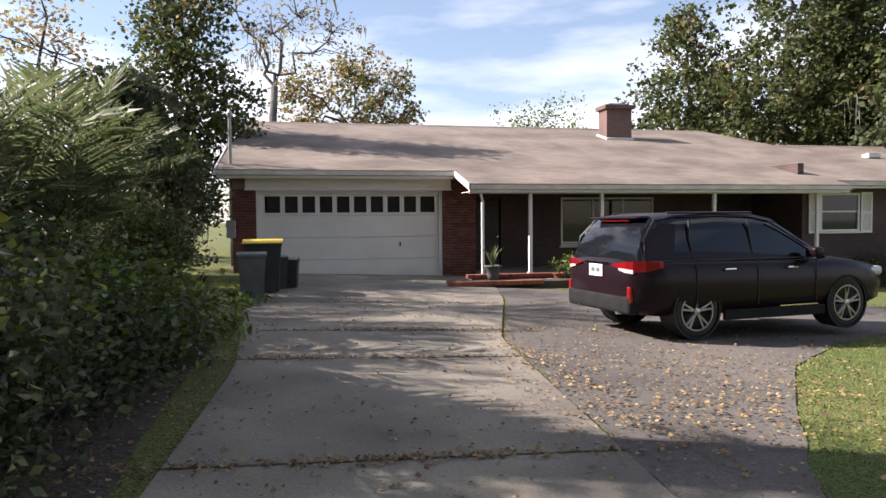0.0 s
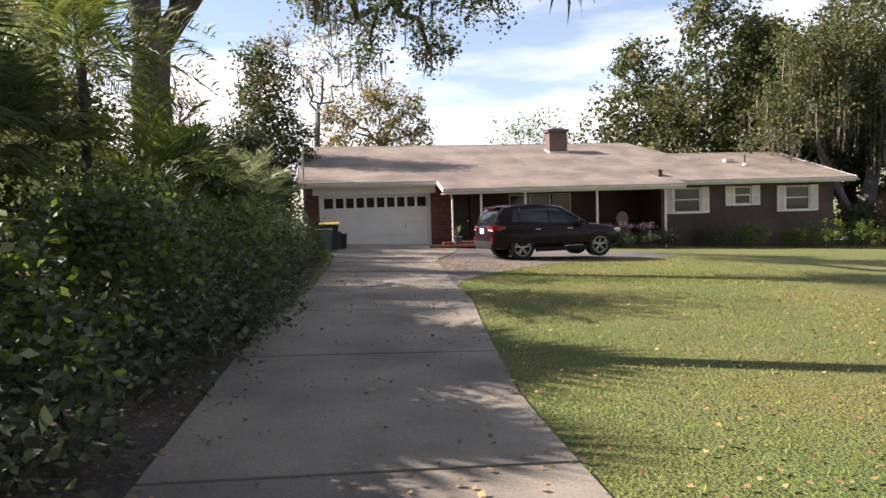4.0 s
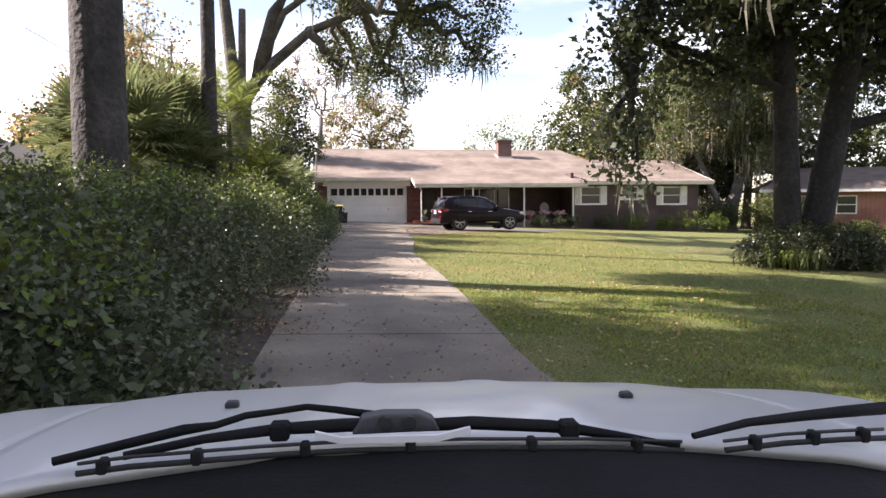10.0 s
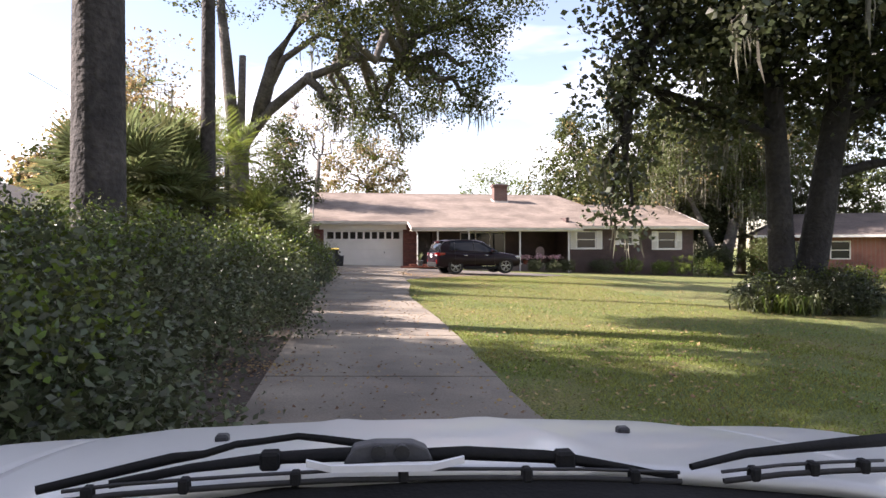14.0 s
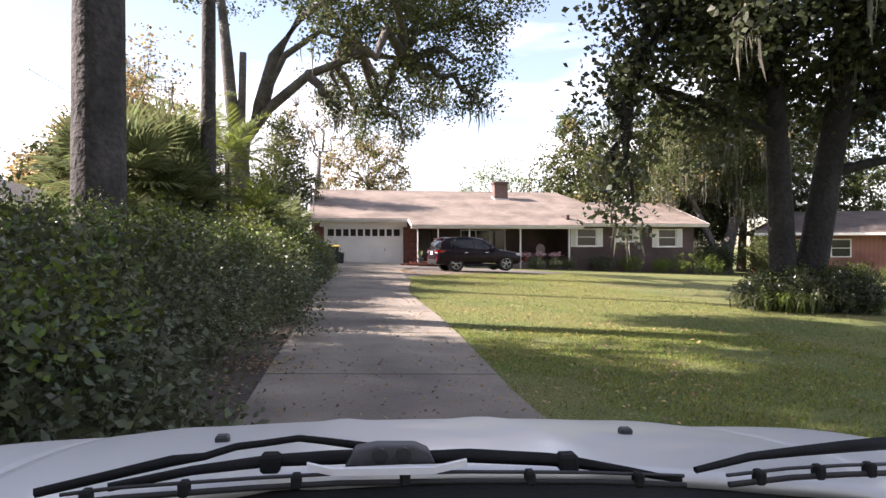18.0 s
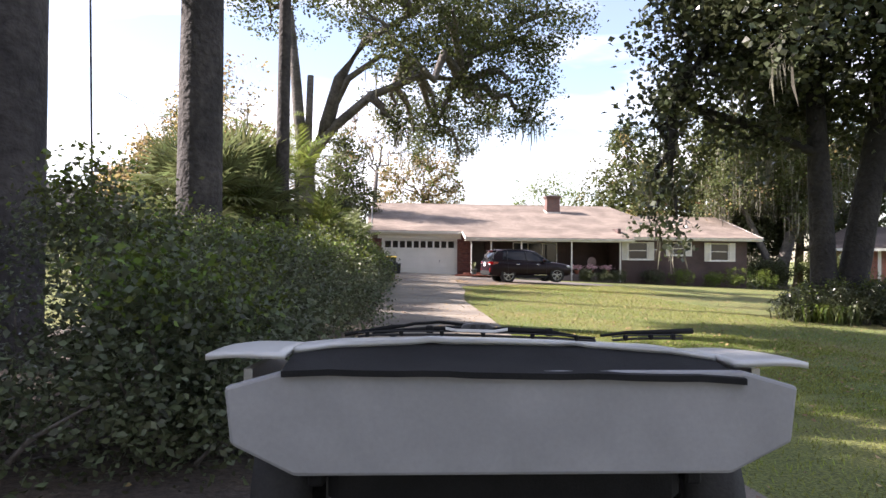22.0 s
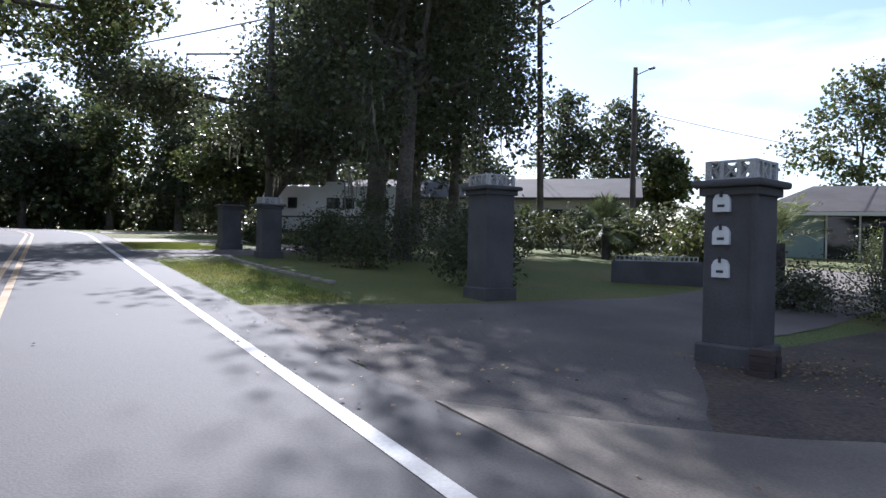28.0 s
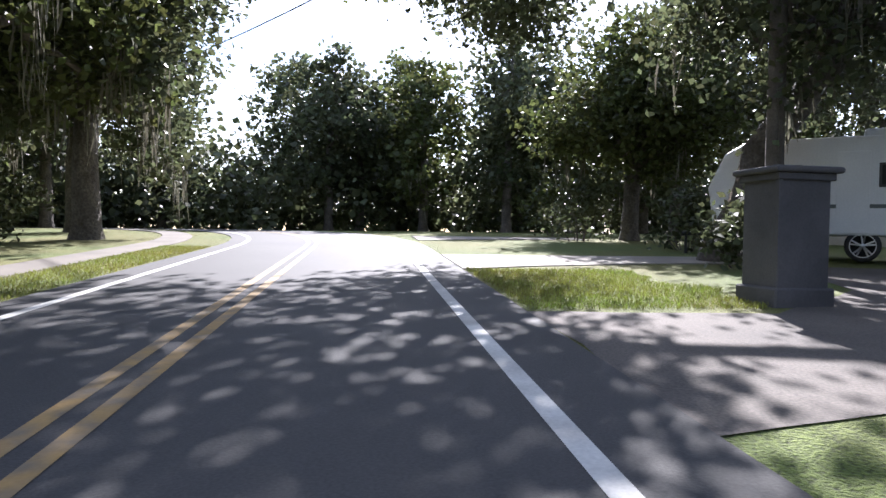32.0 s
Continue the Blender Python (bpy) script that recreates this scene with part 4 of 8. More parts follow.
for x0, x1, z0, z1, sw in ((15.48, 16.87, 1.13, 2.29, 0.43), (18.61, 19.51, 1.43, 2.3, 0.46), (21.32, 22.66, 1.08, 2.27, 0.44)):
    window(x0, x1, z0, z1, 17.92, house)
    shutter(x0 - sw, x0 - 0.02, z0 - 0.05, z1 + 0.03, 17.895, house)
    shutter(x1 + 0.02, x1 + sw, z0 - 0.05, z1 + 0.03, 17.895, house)
window(8.1, 11.25, 0.75, 2.25, 20.22, house, 0.05, 3)
pieces("curtain", ((8.2, 9.1, 20.33, 20.35, 0.8, 2.2), (10.2, 11.15, 20.33, 20.35, 0.8, 2.2)), M_CREAM, house)

# chimney, mast, vent
ch = part("chimney", boxes((11.6, 12.62, 24.3, 25.0, 4.3, 5.75)), M_BRICKC, house, "red brick chimney with corbelled top")
part("corbel", boxes((11.5, 12.72, 24.2, 25.1, 5.75, 5.9), bevel=0.01), M_BRICKC, ch)
part("flue_cap", boxes((11.75, 12.47, 24.4, 24.9, 5.94, 5.98), (11.8, 11.84, 24.45, 24.5, 5.9, 5.94), (12.38, 12.42, 24.45, 24.5, 5.9, 5.94), (11.8, 11.84, 24.8, 24.85, 5.9, 5.94), (12.38, 12.42, 24.8, 24.85, 5.9, 5.94)), M_GREYMETAL, ch)
part("flashing", prism([(24.2, roof_z(24.2) - 0.02), (25.1, roof_z(25.1) - 0.02), (25.1, roof_z(25.1) + 0.08), (24.2, roof_z(24.2) + 0.08)], 1.12, "x", 11.55), M_GUTTER, ch)
ms = part("service_mast", rod((-1.64, 18.98, 0.4), (-1.64, 18.98, 4.35), 0.045, 10), M_GREYMETAL, house, "grey conduit service mast with weatherhead")
part("weatherhead", lathe([(0.045, -0.02), (0.08, 0.02), (0.08, 0.08), (0.03, 0.16), (0.0, 0.17)], 12), M_GREYMETAL, ms).location = (-1.64, 18.98, 4.35)
part("meter_box", boxes((-1.76, -1.52, 18.7, 18.82, 1.15, 1.62), bevel=0.02), M_GREYMETAL, ms)
vp = part("vent_pipe", rod((20.7, 20.2, roof_z(20.2) - 0.1), (20.7, 20.2, roof_z(20.2) + 0.55), 0.045, 10), M_PINEBARK, house)
part("vent_flashing", lathe([(0.16, 0.0), (0.05, 0.14)], 14), M_GUTTER, vp).location = (20.7, 20.2, roof_z(20.2) - 0.01)
rv = part("roof_vent", prism([(-0.18, 0), (0.18, 0), (0.15, 0.12), (-0.15, 0.16)], 0.5, "x", 20.1), M_GUTTER, house)
rv.location = (0, 21.1, roof_z(21.1))

# bricks of the two garage piers, laid in courses
brick_me = None
for x0, x1 in ((-1.6, -1.0), (4.02, 4.98)):
    for row in range(38):
        z = -0.1 + row * 0.0765
        if z > 2.8 or (z > 2.36 and x0 < 0):
            continue
        x = x0 - (0.105 if row % 2 else 0)
        while x < x1 - 0.03:
            a, b = max(x, x0), min(x + 0.2, x1)
            if b - a > 0.04:
                full = abs(b - a - 0.2) < 1e-6
                if full and brick_me is not None:
                    ob = put(new("brick", brick_me), house)
                else:
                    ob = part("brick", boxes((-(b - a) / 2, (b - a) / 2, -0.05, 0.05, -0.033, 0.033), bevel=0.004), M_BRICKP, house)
                    if full:
                        brick_me = ob.data
                ob.location = ((a + b) / 2, 18.79 + 0.004 * math.sin(31 * x + 17 * row), z + 0.04)
            x += 0.21

# ---- cars ----


def loft(rings, cap=True):
    """Skins closed rings of equal length."""
    bm = bmesh.new()
    rows = [[bm.verts.new(p) for p in ring] for ring in rings]
    n = len(rings[0])
    for a, b in zip(rows, rows[1:]):
        for i in range(n):
            bm.faces.new((a[i], a[(i + 1) % n], b[(i + 1) % n], b[i]))
    if cap:
        bm.faces.new(rows[0])
        bm.faces.new(rows[-1])
    bmesh.ops.recalc_face_normals(bm, faces=bm.faces[:])
    return bm


def wheel(parent, at, r=0.37, w=0.235, spokes=5, side=-1):
    """Tyre, rim, spokes; side: the way its face looks along y."""
    hub = thing("wheel", at)
    hub.parent = parent
    hub.matrix_local = pose(*at)
    part("tyre", lathe([(r * 0.71, -w / 2 + 0.01), (r * 0.9, -w / 2), (r * 0.97, -w / 2 + 0.02), (r, -w / 4), (r, w / 4), (r * 0.97, w / 2 - 0.02), (r * 0.9, w / 2), (r * 0.71, w / 2 - 0.01)], 36, "y", False), M_TYRE, hub, smooth=True)
    f = side * (w / 2 - 0.035)
    part("rim", lathe([(r * 0.725, f + side * 0.03), (r * 0.69, f + side * 0.03), (r * 0.66, f - side * 0.01), (r * 0.66, f - side * 0.08), (0.0, f - side * 0.09)], 36, "y", False), M_BLACKPL, hub, smooth=True)
    bm = bmesh.new()
    for i in range(spokes):
        a = 2 * math.pi * i / spokes + 0.3
        for da in (-0.17, 0.17):
            p = (math.cos(a) * 0.04, f, math.sin(a) * 0.04)
            q = (math.cos(a + da) * r * 0.69, f + side * 0.015, math.sin(a + da) * r * 0.69)
            rod(p, q, 0.024, 6, 0.018, bm)
    part("spoke_star", bm, M_ALLOY, hub)
    part("rim_lip", lathe([(r * 0.73, f + side * 0.034), (r * 0.68, f + side * 0.034), (r * 0.68, f + side * 0.015), (r * 0.73, f + side * 0.015)], 36, "y", False), M_ALLOY, hub)
    part("hub_cap", lathe([(0.05, f - side * 0.02), (0.05, f + side * 0.03), (0.0, f + side * 0.04)], 14, "y"), M_ALLOY, hub)
    return hub


def suv(at, turn):
    top = thing("suv", at, turn, "black cherry mid-size suv with tinted windows and alloy wheels", "car")
    # x forward from the rear axle; half widths and heights along the length: x, half width, sill, belt
    st = [(-0.99, 0.70, 0.52, 0.92), (-0.93, 0.84, 0.40, 1.03), (-0.75, 0.915, 0.33, 1.08), (-0.45, 0.935, 0.30, 1.085), (0.4, 0.94, 0.29, 1.07), (1.3, 0.94, 0.29, 1.05), (2.1, 0.935, 0.29, 1.03), (2.5, 0.93, 0.29, 1.04), (2.9, 0.92, 0.30, 0.99), (3.3, 0.88, 0.31, 0.92), (3.52, 0.79, 0.34, 0.84), (3.66, 0.60, 0.42, 0.72)]
    rings = []
    for x, w, lo, hi in st:
        prof = [(0.0, lo), (w * 0.80, lo), (w * 0.95, lo + 0.06), (w * 0.985, lo + 0.22), (w, (lo + hi) / 2), (w * 0.985, hi - 0.14), (w * 0.95, hi - 0.03), (w * 0.86, hi), (w * 0.4, hi + 0.035), (0, hi + 0.04)]
        rings.append([(x, y, z) for y, z in prof] + [(x, -y, z) for y, z in prof[-2:0:-1]])
    body = part("body", loft(rings), M_CARPAINT, top, smooth=True)
    gh = [(-0.90, 0.80, 1.06, 1.08), (-0.72, 0.80, 1.06, 1.50), (-0.55, 0.80, 1.06, 1.645), (-0.2, 0.81, 1.06, 1.69), (0.5, 0.82, 1.05, 1.705), (1.1, 0.82, 1.04, 1.685), (1.55, 0.80, 1.03, 1.60), (2.0, 0.79, 1.03, 1.32), (2.42, 0.78, 1.02, 1.05)]
    rings = []
    for x, w, lo, hi in gh:
        k = (hi - lo) / 0.65
        prof = [(0.0, lo - 0.05), (w + 0.06, lo - 0.05), (w + 0.045, lo), (w - 0.06 * k, lo + (hi - lo) * 0.62), (w - 0.13 * k, lo + (hi - lo) * 0.92), (w - 0.24 * k, hi - 0.004), (0, hi)]
        rings.append([(x, y, z) for y, z in prof] + [(x, -y, z) for y, z in prof[-2:0:-1]])
    part("window_glass", loft(rings), M_CARGLASS, top, "dark tinted glass all round", smooth=True)
    # roof skin and pillars over the glass
    rows = []
    for x, w, lo, hi in gh[2:7]:
        k = (hi - lo) / 0.65
        rows.append([(x, s * (w - 0.12 * k), lo + (hi - lo) * 0.915 + 0.006) if j in (0, 4) else (x, s * (w - 0.235 * k) if j in (1, 3) else 0, hi + 0.012) for j, s in ((0, -1), (1, -1), (2, 0), (3, 1), (4, 1))])
    bm = bmesh.new()
    vr = [[bm.verts.new(p) for p in row] for row in rows]
    for a, b in zip(vr, vr[1:]):
        for i in range(4):
            bm.faces.new((a[i], a[i + 1], b[i + 1], b[i]))
    part("roof", bm, M_CARPAINT, top, smooth=True)
    for s in (-1, 1):
        for pts in (((-0.55, 0.72, 1.62), (-0.78, 0.81, 1.36), (-0.80, 0.855, 1.06)), ((-0.02, 0.755, 1.60), (-0.05, 0.80, 1.36), (-0.02, 0.862, 1.06)), ((0.98, 0.755, 1.60), (0.99, 0.80, 1.36), (1.0, 0.862, 1.05)), ((1.38, 0.73, 1.58), (1.9, 0.78, 1.30), (2.36, 0.82, 1.05))):
            v, f = tube_arrays([[(x, s * (y - 0.004), z - 0.006, 0.016) for x, y, z in pts]], 8)
            put(new("pillar", mesh_of("pillar", v, f, M_BLACKPL, True)), top)
        for xa, xb, f0, f1 in ((-0.80, -0.34, 0.0, 0.93), (-0.36, 1.95, 0.0, 0.10)):
            bm = bmesh.new()
            cols = []
            for k in range(9):
                x = xa + (xb - xa) * k / 8
                w, lo, hi = (float(np.interp(x, [g[0] for g in gh], [g[q] for g in gh])) for q in (1, 2, 3))
                k1 = (hi - lo) / 0.65
                col = []
                for q in range(6):
                    f = f0 + (f1 - f0) * q / 5 + (0.10 * (1 - k / 8) * q / 5 if f1 < 0.5 else 0.0)
                    y = np.interp(f, (0, 0.62, 0.92, 1.0), (w + 0.045, w - 0.06 * k1, w - 0.13 * k1, w - 0.24 * k1)) + 0.009
                    col.append(bm.verts.new((x + (0.16 * f if xa < -0.5 and k > 0 else 0.0) * k / 8, s * y, lo + (hi - lo) * f)))
                cols.append(col)
            for p, q in zip(cols, cols[1:]):
                for j in range(5):
                    bm.faces.new((p[j], q[j], q[j + 1], p[j + 1]))
            part("quarter_panel" if xa < -0.5 else "belt_panel", bm, M_CARPAINT, top, smooth=True)
        part("roof_rail", rod((-0.3, s * 0.64, 1.70), (1.15, s * 0.64, 1.70), 0.016, 8), M_BLACKPL, top)
        part("belt_moulding", boxes((-0.7, 2.2, s * 0.885 - 0.012, s * 0.885 + 0.012, 1.048, 1.06)), M_BLACKPL, top)
        part("sill_trim", boxes((0.45, 2.25, s * 0.91 - 0.03, s * 0.91 + 0.03, 0.22, 0.36), bevel=0.01), M_SCUTTLE, top)
        part("sill_strip", boxes((1.4, 2.1, s * 0.94 - 0.008, s * 0.94 + 0.008, 0.372, 0.388)), M_CHROME, top)
        for x in (0.42, 1.52):
            part("door_handle", boxes((x, x + 0.2, s * 0.955 - 0.016, s * 0.955 + 0.016, 0.905, 0.935), bevel=0.01), M_CHROME, top)
        for x in (-0.02, 1.02, 2.08):
            part("door_seam", boxes((x - 0.004, x + 0.004, s * 0.936 - 0.008, s * 0.936 + 0.003, 0.42, 1.03)), M_BLACKPL, top)
        mir = part("door_mirror", boxes((1.88, 2.06, s * 1.0 - 0.1, s * 1.0 + 0.1, 1.06, 1.2), bevel=0.04, seg=3), M_CARPAINT, top, smooth=True)
        part("mirror_arm", boxes((1.94, 2.02, s * 0.9 - 0.03, s * 0.9 + 0.03, 1.04, 1.08)), M_BLACKPL, mir)
        def corner(out, rows):
            return loft([[(x - out, s * y, lo), (x - out, s * y, hi), (x + 0.06, s * y, hi), (x + 0.06, s * y, lo)] for x, y, lo, hi in rows])

        lamp = part("tail_lamp", corner(0.004, ((-1.0, 0.40, 0.985, 1.0), (-1.0, 0.55, 0.955, 1.03), (-0.992, 0.70, 0.925, 1.05), (-0.95, 0.82, 0.91, 1.06), (-0.81, 0.905, 0.92, 1.06), (-0.62, 0.942, 0.97, 1.05))), M_REDLENS, top, "red tail lamp wrapping the corner")
        part("reverse_lens", corner(0.008, ((-1.0, 0.56, 0.935, 0.96), (-0.992, 0.70, 0.905, 0.955), (-0.95, 0.82, 0.895, 0.945))), M_CLEARLENS, lamp)
        part("bumper_reflector", boxes((-0.99, -0.93, s * 0.76 - 0.04, s * 0.76 + 0.04, 0.50, 0.72), bevel=0.012), M_REDLENS, top)
        part("headlamp", boxes((3.2, 3.5, s * 0.70 - 0.16, s * 0.70 + 0.16, 0.74, 0.88), bevel=0.05, seg=3), M_CLEARLENS, top, smooth=True)
        part("exhaust_tip", rod((-1.0, s * 0.5, 0.36), (-0.82, s * 0.5, 0.36), 0.035, 12), M_CHROME, top)
        for x in (0.0, 2.7):
            arch = []
            for i in range(15):
                a = math.pi * i / 14
                arch.append((x + 0.400 * math.cos(a), s * 0.920, 0.36 + 0.400 * math.sin(a), 0.016))
            v, f = tube_arrays([arch], 8)
            put(new("wheel_arch", mesh_of("wheel_arch", v, f, M_SCUTTLE, True)), top)
            part("arch_well", lathe([(0.385, s * 0.60), (0.39, s * 0.925), (0.36, s * 0.926)], 28, "y", False), M_TYRE, top).location = (x, 0, 0.37)
            wheel(top, (x, s * 0.805, 0.36), 0.36, side=s)
    part("rear_bumper", boxes((-1.01, -0.80, -0.80, 0.80, 0.34, 0.60), bevel=0.06, seg=3), M_SCUTTLE, top, "black lower rear bumper", smooth=True)
    part("rear_wiper", rod((-0.86, 0.0, 1.13), (-0.84, -0.35, 1.17), 0.012, 6), M_BLACKPL, top)
    part("brake_light", boxes((-0.70, -0.64, -0.35, 0.35, 1.585, 1.62), bevel=0.008), M_REDLENS, top)
    part("spoiler", boxes((-0.74, -0.45, -0.6, 0.6, 1.62, 1.65), bevel=0.014), M_CARPAINT, top)
    pl = part("number_plate", boxes((-1.012, -1.0, -0.17, 0.17, 0.82, 0.99), bevel=0.004), M_PLATE, top, "white number plate with plain bars")
    part("plate_bar", boxes((-1.016, -1.012, -0.11, -0.02, 0.88, 0.94), (-1.016, -1.012, 0.02, 0.11, 0.88, 0.94)), M_BINGREY, pl)
    part("plate_trim", boxes((-1.0, -0.96, -0.3, 0.3, 1.0, 1.025)), M_CHROME, top)
    part("grille", boxes((3.56, 3.66, -0.45, 0.45, 0.56, 0.72), bevel=0.02), M_BLACKPL, top)
    return top


CAR_TURN = math.degrees(math.atan2(8.62 - 8.28, 7.98 - 5.29))
cx, cy = 5.29, 8.28
off = Vector((math.cos(radians(CAR_TURN + 90)), math.sin(radians(CAR_TURN + 90)))) * 0.97
suv((cx + off.x, cy + off.y, gz(cx + off.x, cy + off.y) + 0.03), CAR_TURN)


def silver_front(at, turn):
    """The front of the silver car that stands on the drive: bonnet, wings, scuttle, wipers, nose and wheels. x right, y ahead of the scuttle."""
    top = thing("silver_car_front", at, turn, "front of a silver car with black wipers on the driveway", "car")

    def hz(x, y):
        t = (y - 0.98) / 1.05
        z = 1.035 - 0.035 * t - 0.13 * t * t
        z -= 0.042 + 0.017 * x + 0.030 * (abs(x) / 0.75) ** 2.4
        z += 0.006 * math.exp(-((abs(x) - 0.27 + 0.10 * t) / 0.04) ** 2) + 0.004 * math.exp(-((abs(x) - 0.60) / 0.07) ** 2)
        return z

    def skin(x0, x1, y0, y1, nx, ny, fn, thick=0.02):
        bm = bmesh.new()
        rows = []
        for j in range(ny + 1):
            row = []
            for i in range(nx + 1):
                x = x0 + (x1 - x0) * i / nx
                lo, hi = (y0(x), y1(x))
                y = lo + (hi - lo) * j / ny
                row.append(bm.verts.new((x, y, fn(x, y))))
            rows.append(row)
        for a, b in zip(rows, rows[1:]):
            for i in range(nx):
                bm.faces.new((a[i], a[i + 1], b[i + 1], b[i]))
        ret = bmesh.ops.extrude_face_region(bm, geom=bm.faces[:])
        for v in ret["geom"]:
            if isinstance(v, bmesh.types.BMVert):
                v.co.z -= thick
        bmesh.ops.recalc_face_normals(bm, faces=bm.faces[:])
        return bm

    part("bonnet", skin(-0.74, 0.74, lambda x: 1.08 - 0.28 * x * x, lambda x: 2.08 - 0.22 * (abs(x) / 0.74) ** 2.2, 60, 22, hz), M_SILVER, top, "silver bonnet with two raised creases", smooth=True)
    for s in (-1, 1):
        part("wing", skin(min(s * 0.748, s * 1.0), max(s * 0.748, s * 1.0), lambda x: 0.80, lambda x: 1.86 - 1.6 * max(0, abs(x) - 0.745), 8, 22, lambda x, y: hz(math.copysign(0.748, x), y) - 0.003 + 0.04 * max(0, abs(x) - 0.76) - 0.9 * max(0, abs(x) - 0.88) ** 2), M_SILVER, top, "silver front wing", smooth=True)
        part("washer_jet", boxes((s * 0.41 - 0.013, s * 0.41 + 0.013, 1.39, 1.415, hz(s * 0.41, 1.4) - 0.005, hz(s * 0.41, 1.4) + 0.013), bevel=0.004), M_BLACKPL, top)
        part("headlamp", boxes((s * 0.66 - 0.17, s * 0.66 + 0.17, 1.86, 1.99, 0.66, 0.80), bevel=0.03, seg=3), M_CLEARLENS, top)
        w = thing("wheel", (s * 0.80, 1.35, 0.34))
        w.parent = top
        w.matrix_local = pose(s * 0.80, 1.35, 0.34)
        part("tyre", lathe([(0.22, -0.1), (0.31, -0.11), (0.34, -0.05), (0.34, 0.05), (0.31, 0.11), (0.22, 0.1)], 32, "x", False), M_TYRE, w, smooth=True)
        part("rim", lathe([(0.23, s * 0.09), (0.20, s * 0.05), (0.05, s * 0.06), (0.0, s * 0.07)], 28, "x", False), M_ALLOY, w, smooth=True)
    part("scuttle", skin(-0.74, 0.74, lambda x: 0.70, lambda x: 1.12 - 0.28 * x * x, 20, 4, lambda x, y: hz(x, 1.12 - 0.28 * x * x) - 0.016 - 0.10 * (1.12 - 0.28 * x * x - y)), M_SCUTTLE, top, "black plastic scuttle panel")
    part("bulkhead", prism([(-0.90, 0.70), (-0.7, 0.60), (0.7, 0.60), (0.90, 0.70), (0.92, 0.88), (0.74, 0.93), (-0.74, 0.93), (-0.92, 0.88)], 0.04, "y", 0.72, 0.012), M_BULKHEAD, top, "silver-grey bulkhead behind the engine bay")
    part("underbody", boxes((-0.62, 0.62, 0.92, 1.84, 0.42, 0.62), bevel=0.04), M_SCUTTLE, top)
    for s in (-1, 1):
        part("inner_wing", boxes((s * 0.66 - 0.03, s * 0.66 + 0.03, 0.92, 1.86, 0.50, 0.84), bevel=0.01), M_SCUTTLE, top)
        part("wing_side", prism([(0.96, 0.62), (1.08, 0.66), (1.35, 0.74), (1.6, 0.66), (1.72, 0.46), (1.76, 0.34), (1.88, 0.36), (1.84, 0.78), (1.4, 0.88), (0.96, 0.90)], 0.03, "x", s * 0.90 - 0.015), M_SILVER, top)
    part("nose", boxes((-0.86, 0.86, 1.84, 2.04, 0.52, 0.80), bevel=0.08, seg=4), M_SILVER, top, smooth=True)
    part("grille", boxes((-0.45, 0.45, 2.04, 2.08, 0.56, 0.72), bevel=0.01), M_BLACKPL, top)

    def wiper(arm, yokes, blade, hub):
        """A swept arm, the bracket at its end, the yokes that spread from it and the blade that they hold."""
        wp = thing("wiper", (0, 0, 0))
        wp.parent = top
        wp.matrix_local = pose(0, 0, 0)
        v, f = tube_arrays([[(x, y, z, r * 0.85) for x, y, z, r in arm]], 8)
        put(new("arm", mesh_of("arm", v, f, M_SCUTTLE, True)), wp)
        for yoke in yokes:
            v, f = tube_arrays([[(x, y, z, r * 0.8) for x, y, z, r in yoke]], 8)
            put(new("yoke", mesh_of("yoke", v, f, M_SCUTTLE, True)), wp)
            x, y, z, r = yoke[len(yoke) // 2]
            part("joint", boxes((x - 0.014, x + 0.014, y - 0.016, y + 0.012, z - 0.014, z + 0.012), bevel=0.004), M_SCUTTLE, wp)
        v, f = tube_arrays([[(x, y, z - 0.006, 0.0045) for x, y, z in blade]], 6)
        put(new("blade", mesh_of("blade", v, f, M_TYRE, True)), wp)
        v, f = tube_arrays([[(x, y + 0.006, z + 0.005, 0.0028) for x, y, z in blade]], 6)
        put(new("frame", mesh_of("frame", v, f, M_BLACKPL, True)), wp)
        if hub:
            x, y, z = hub
            part("bracket", prism([(x - 0.066, z - 0.014), (x - 0.05, z + 0.010), (x - 0.02, z + 0.015), (x + 0.035, z + 0.013), (x + 0.055, z + 0.004), (x + 0.064, z - 0.014)], 0.03, "y", y - 0.015, 0.003), M_GREYPL, wp, "dark grey wiper bracket")
            for k in (-0.016, 0.018):
                part("pivot", lathe([(0.011, -0.006), (0.011, 0.004), (0.007, 0.007), (0.0, 0.007)], 12, "y"), M_BLACKPL, wp).location = (x + k, y - 0.018, z + 0.002)
        for (x0, y0, z0), (x1, y1, z1) in zip(blade, blade[1:]):
            x, y, z = (x0 + x1) / 2, (y0 + y1) / 2, (z0 + z1) / 2
            part("clip", boxes((x - 0.007, x + 0.007, y - 0.008, y + 0.012, z - 0.011, z + 0.009), bevel=0.003), M_SCUTTLE, wp)

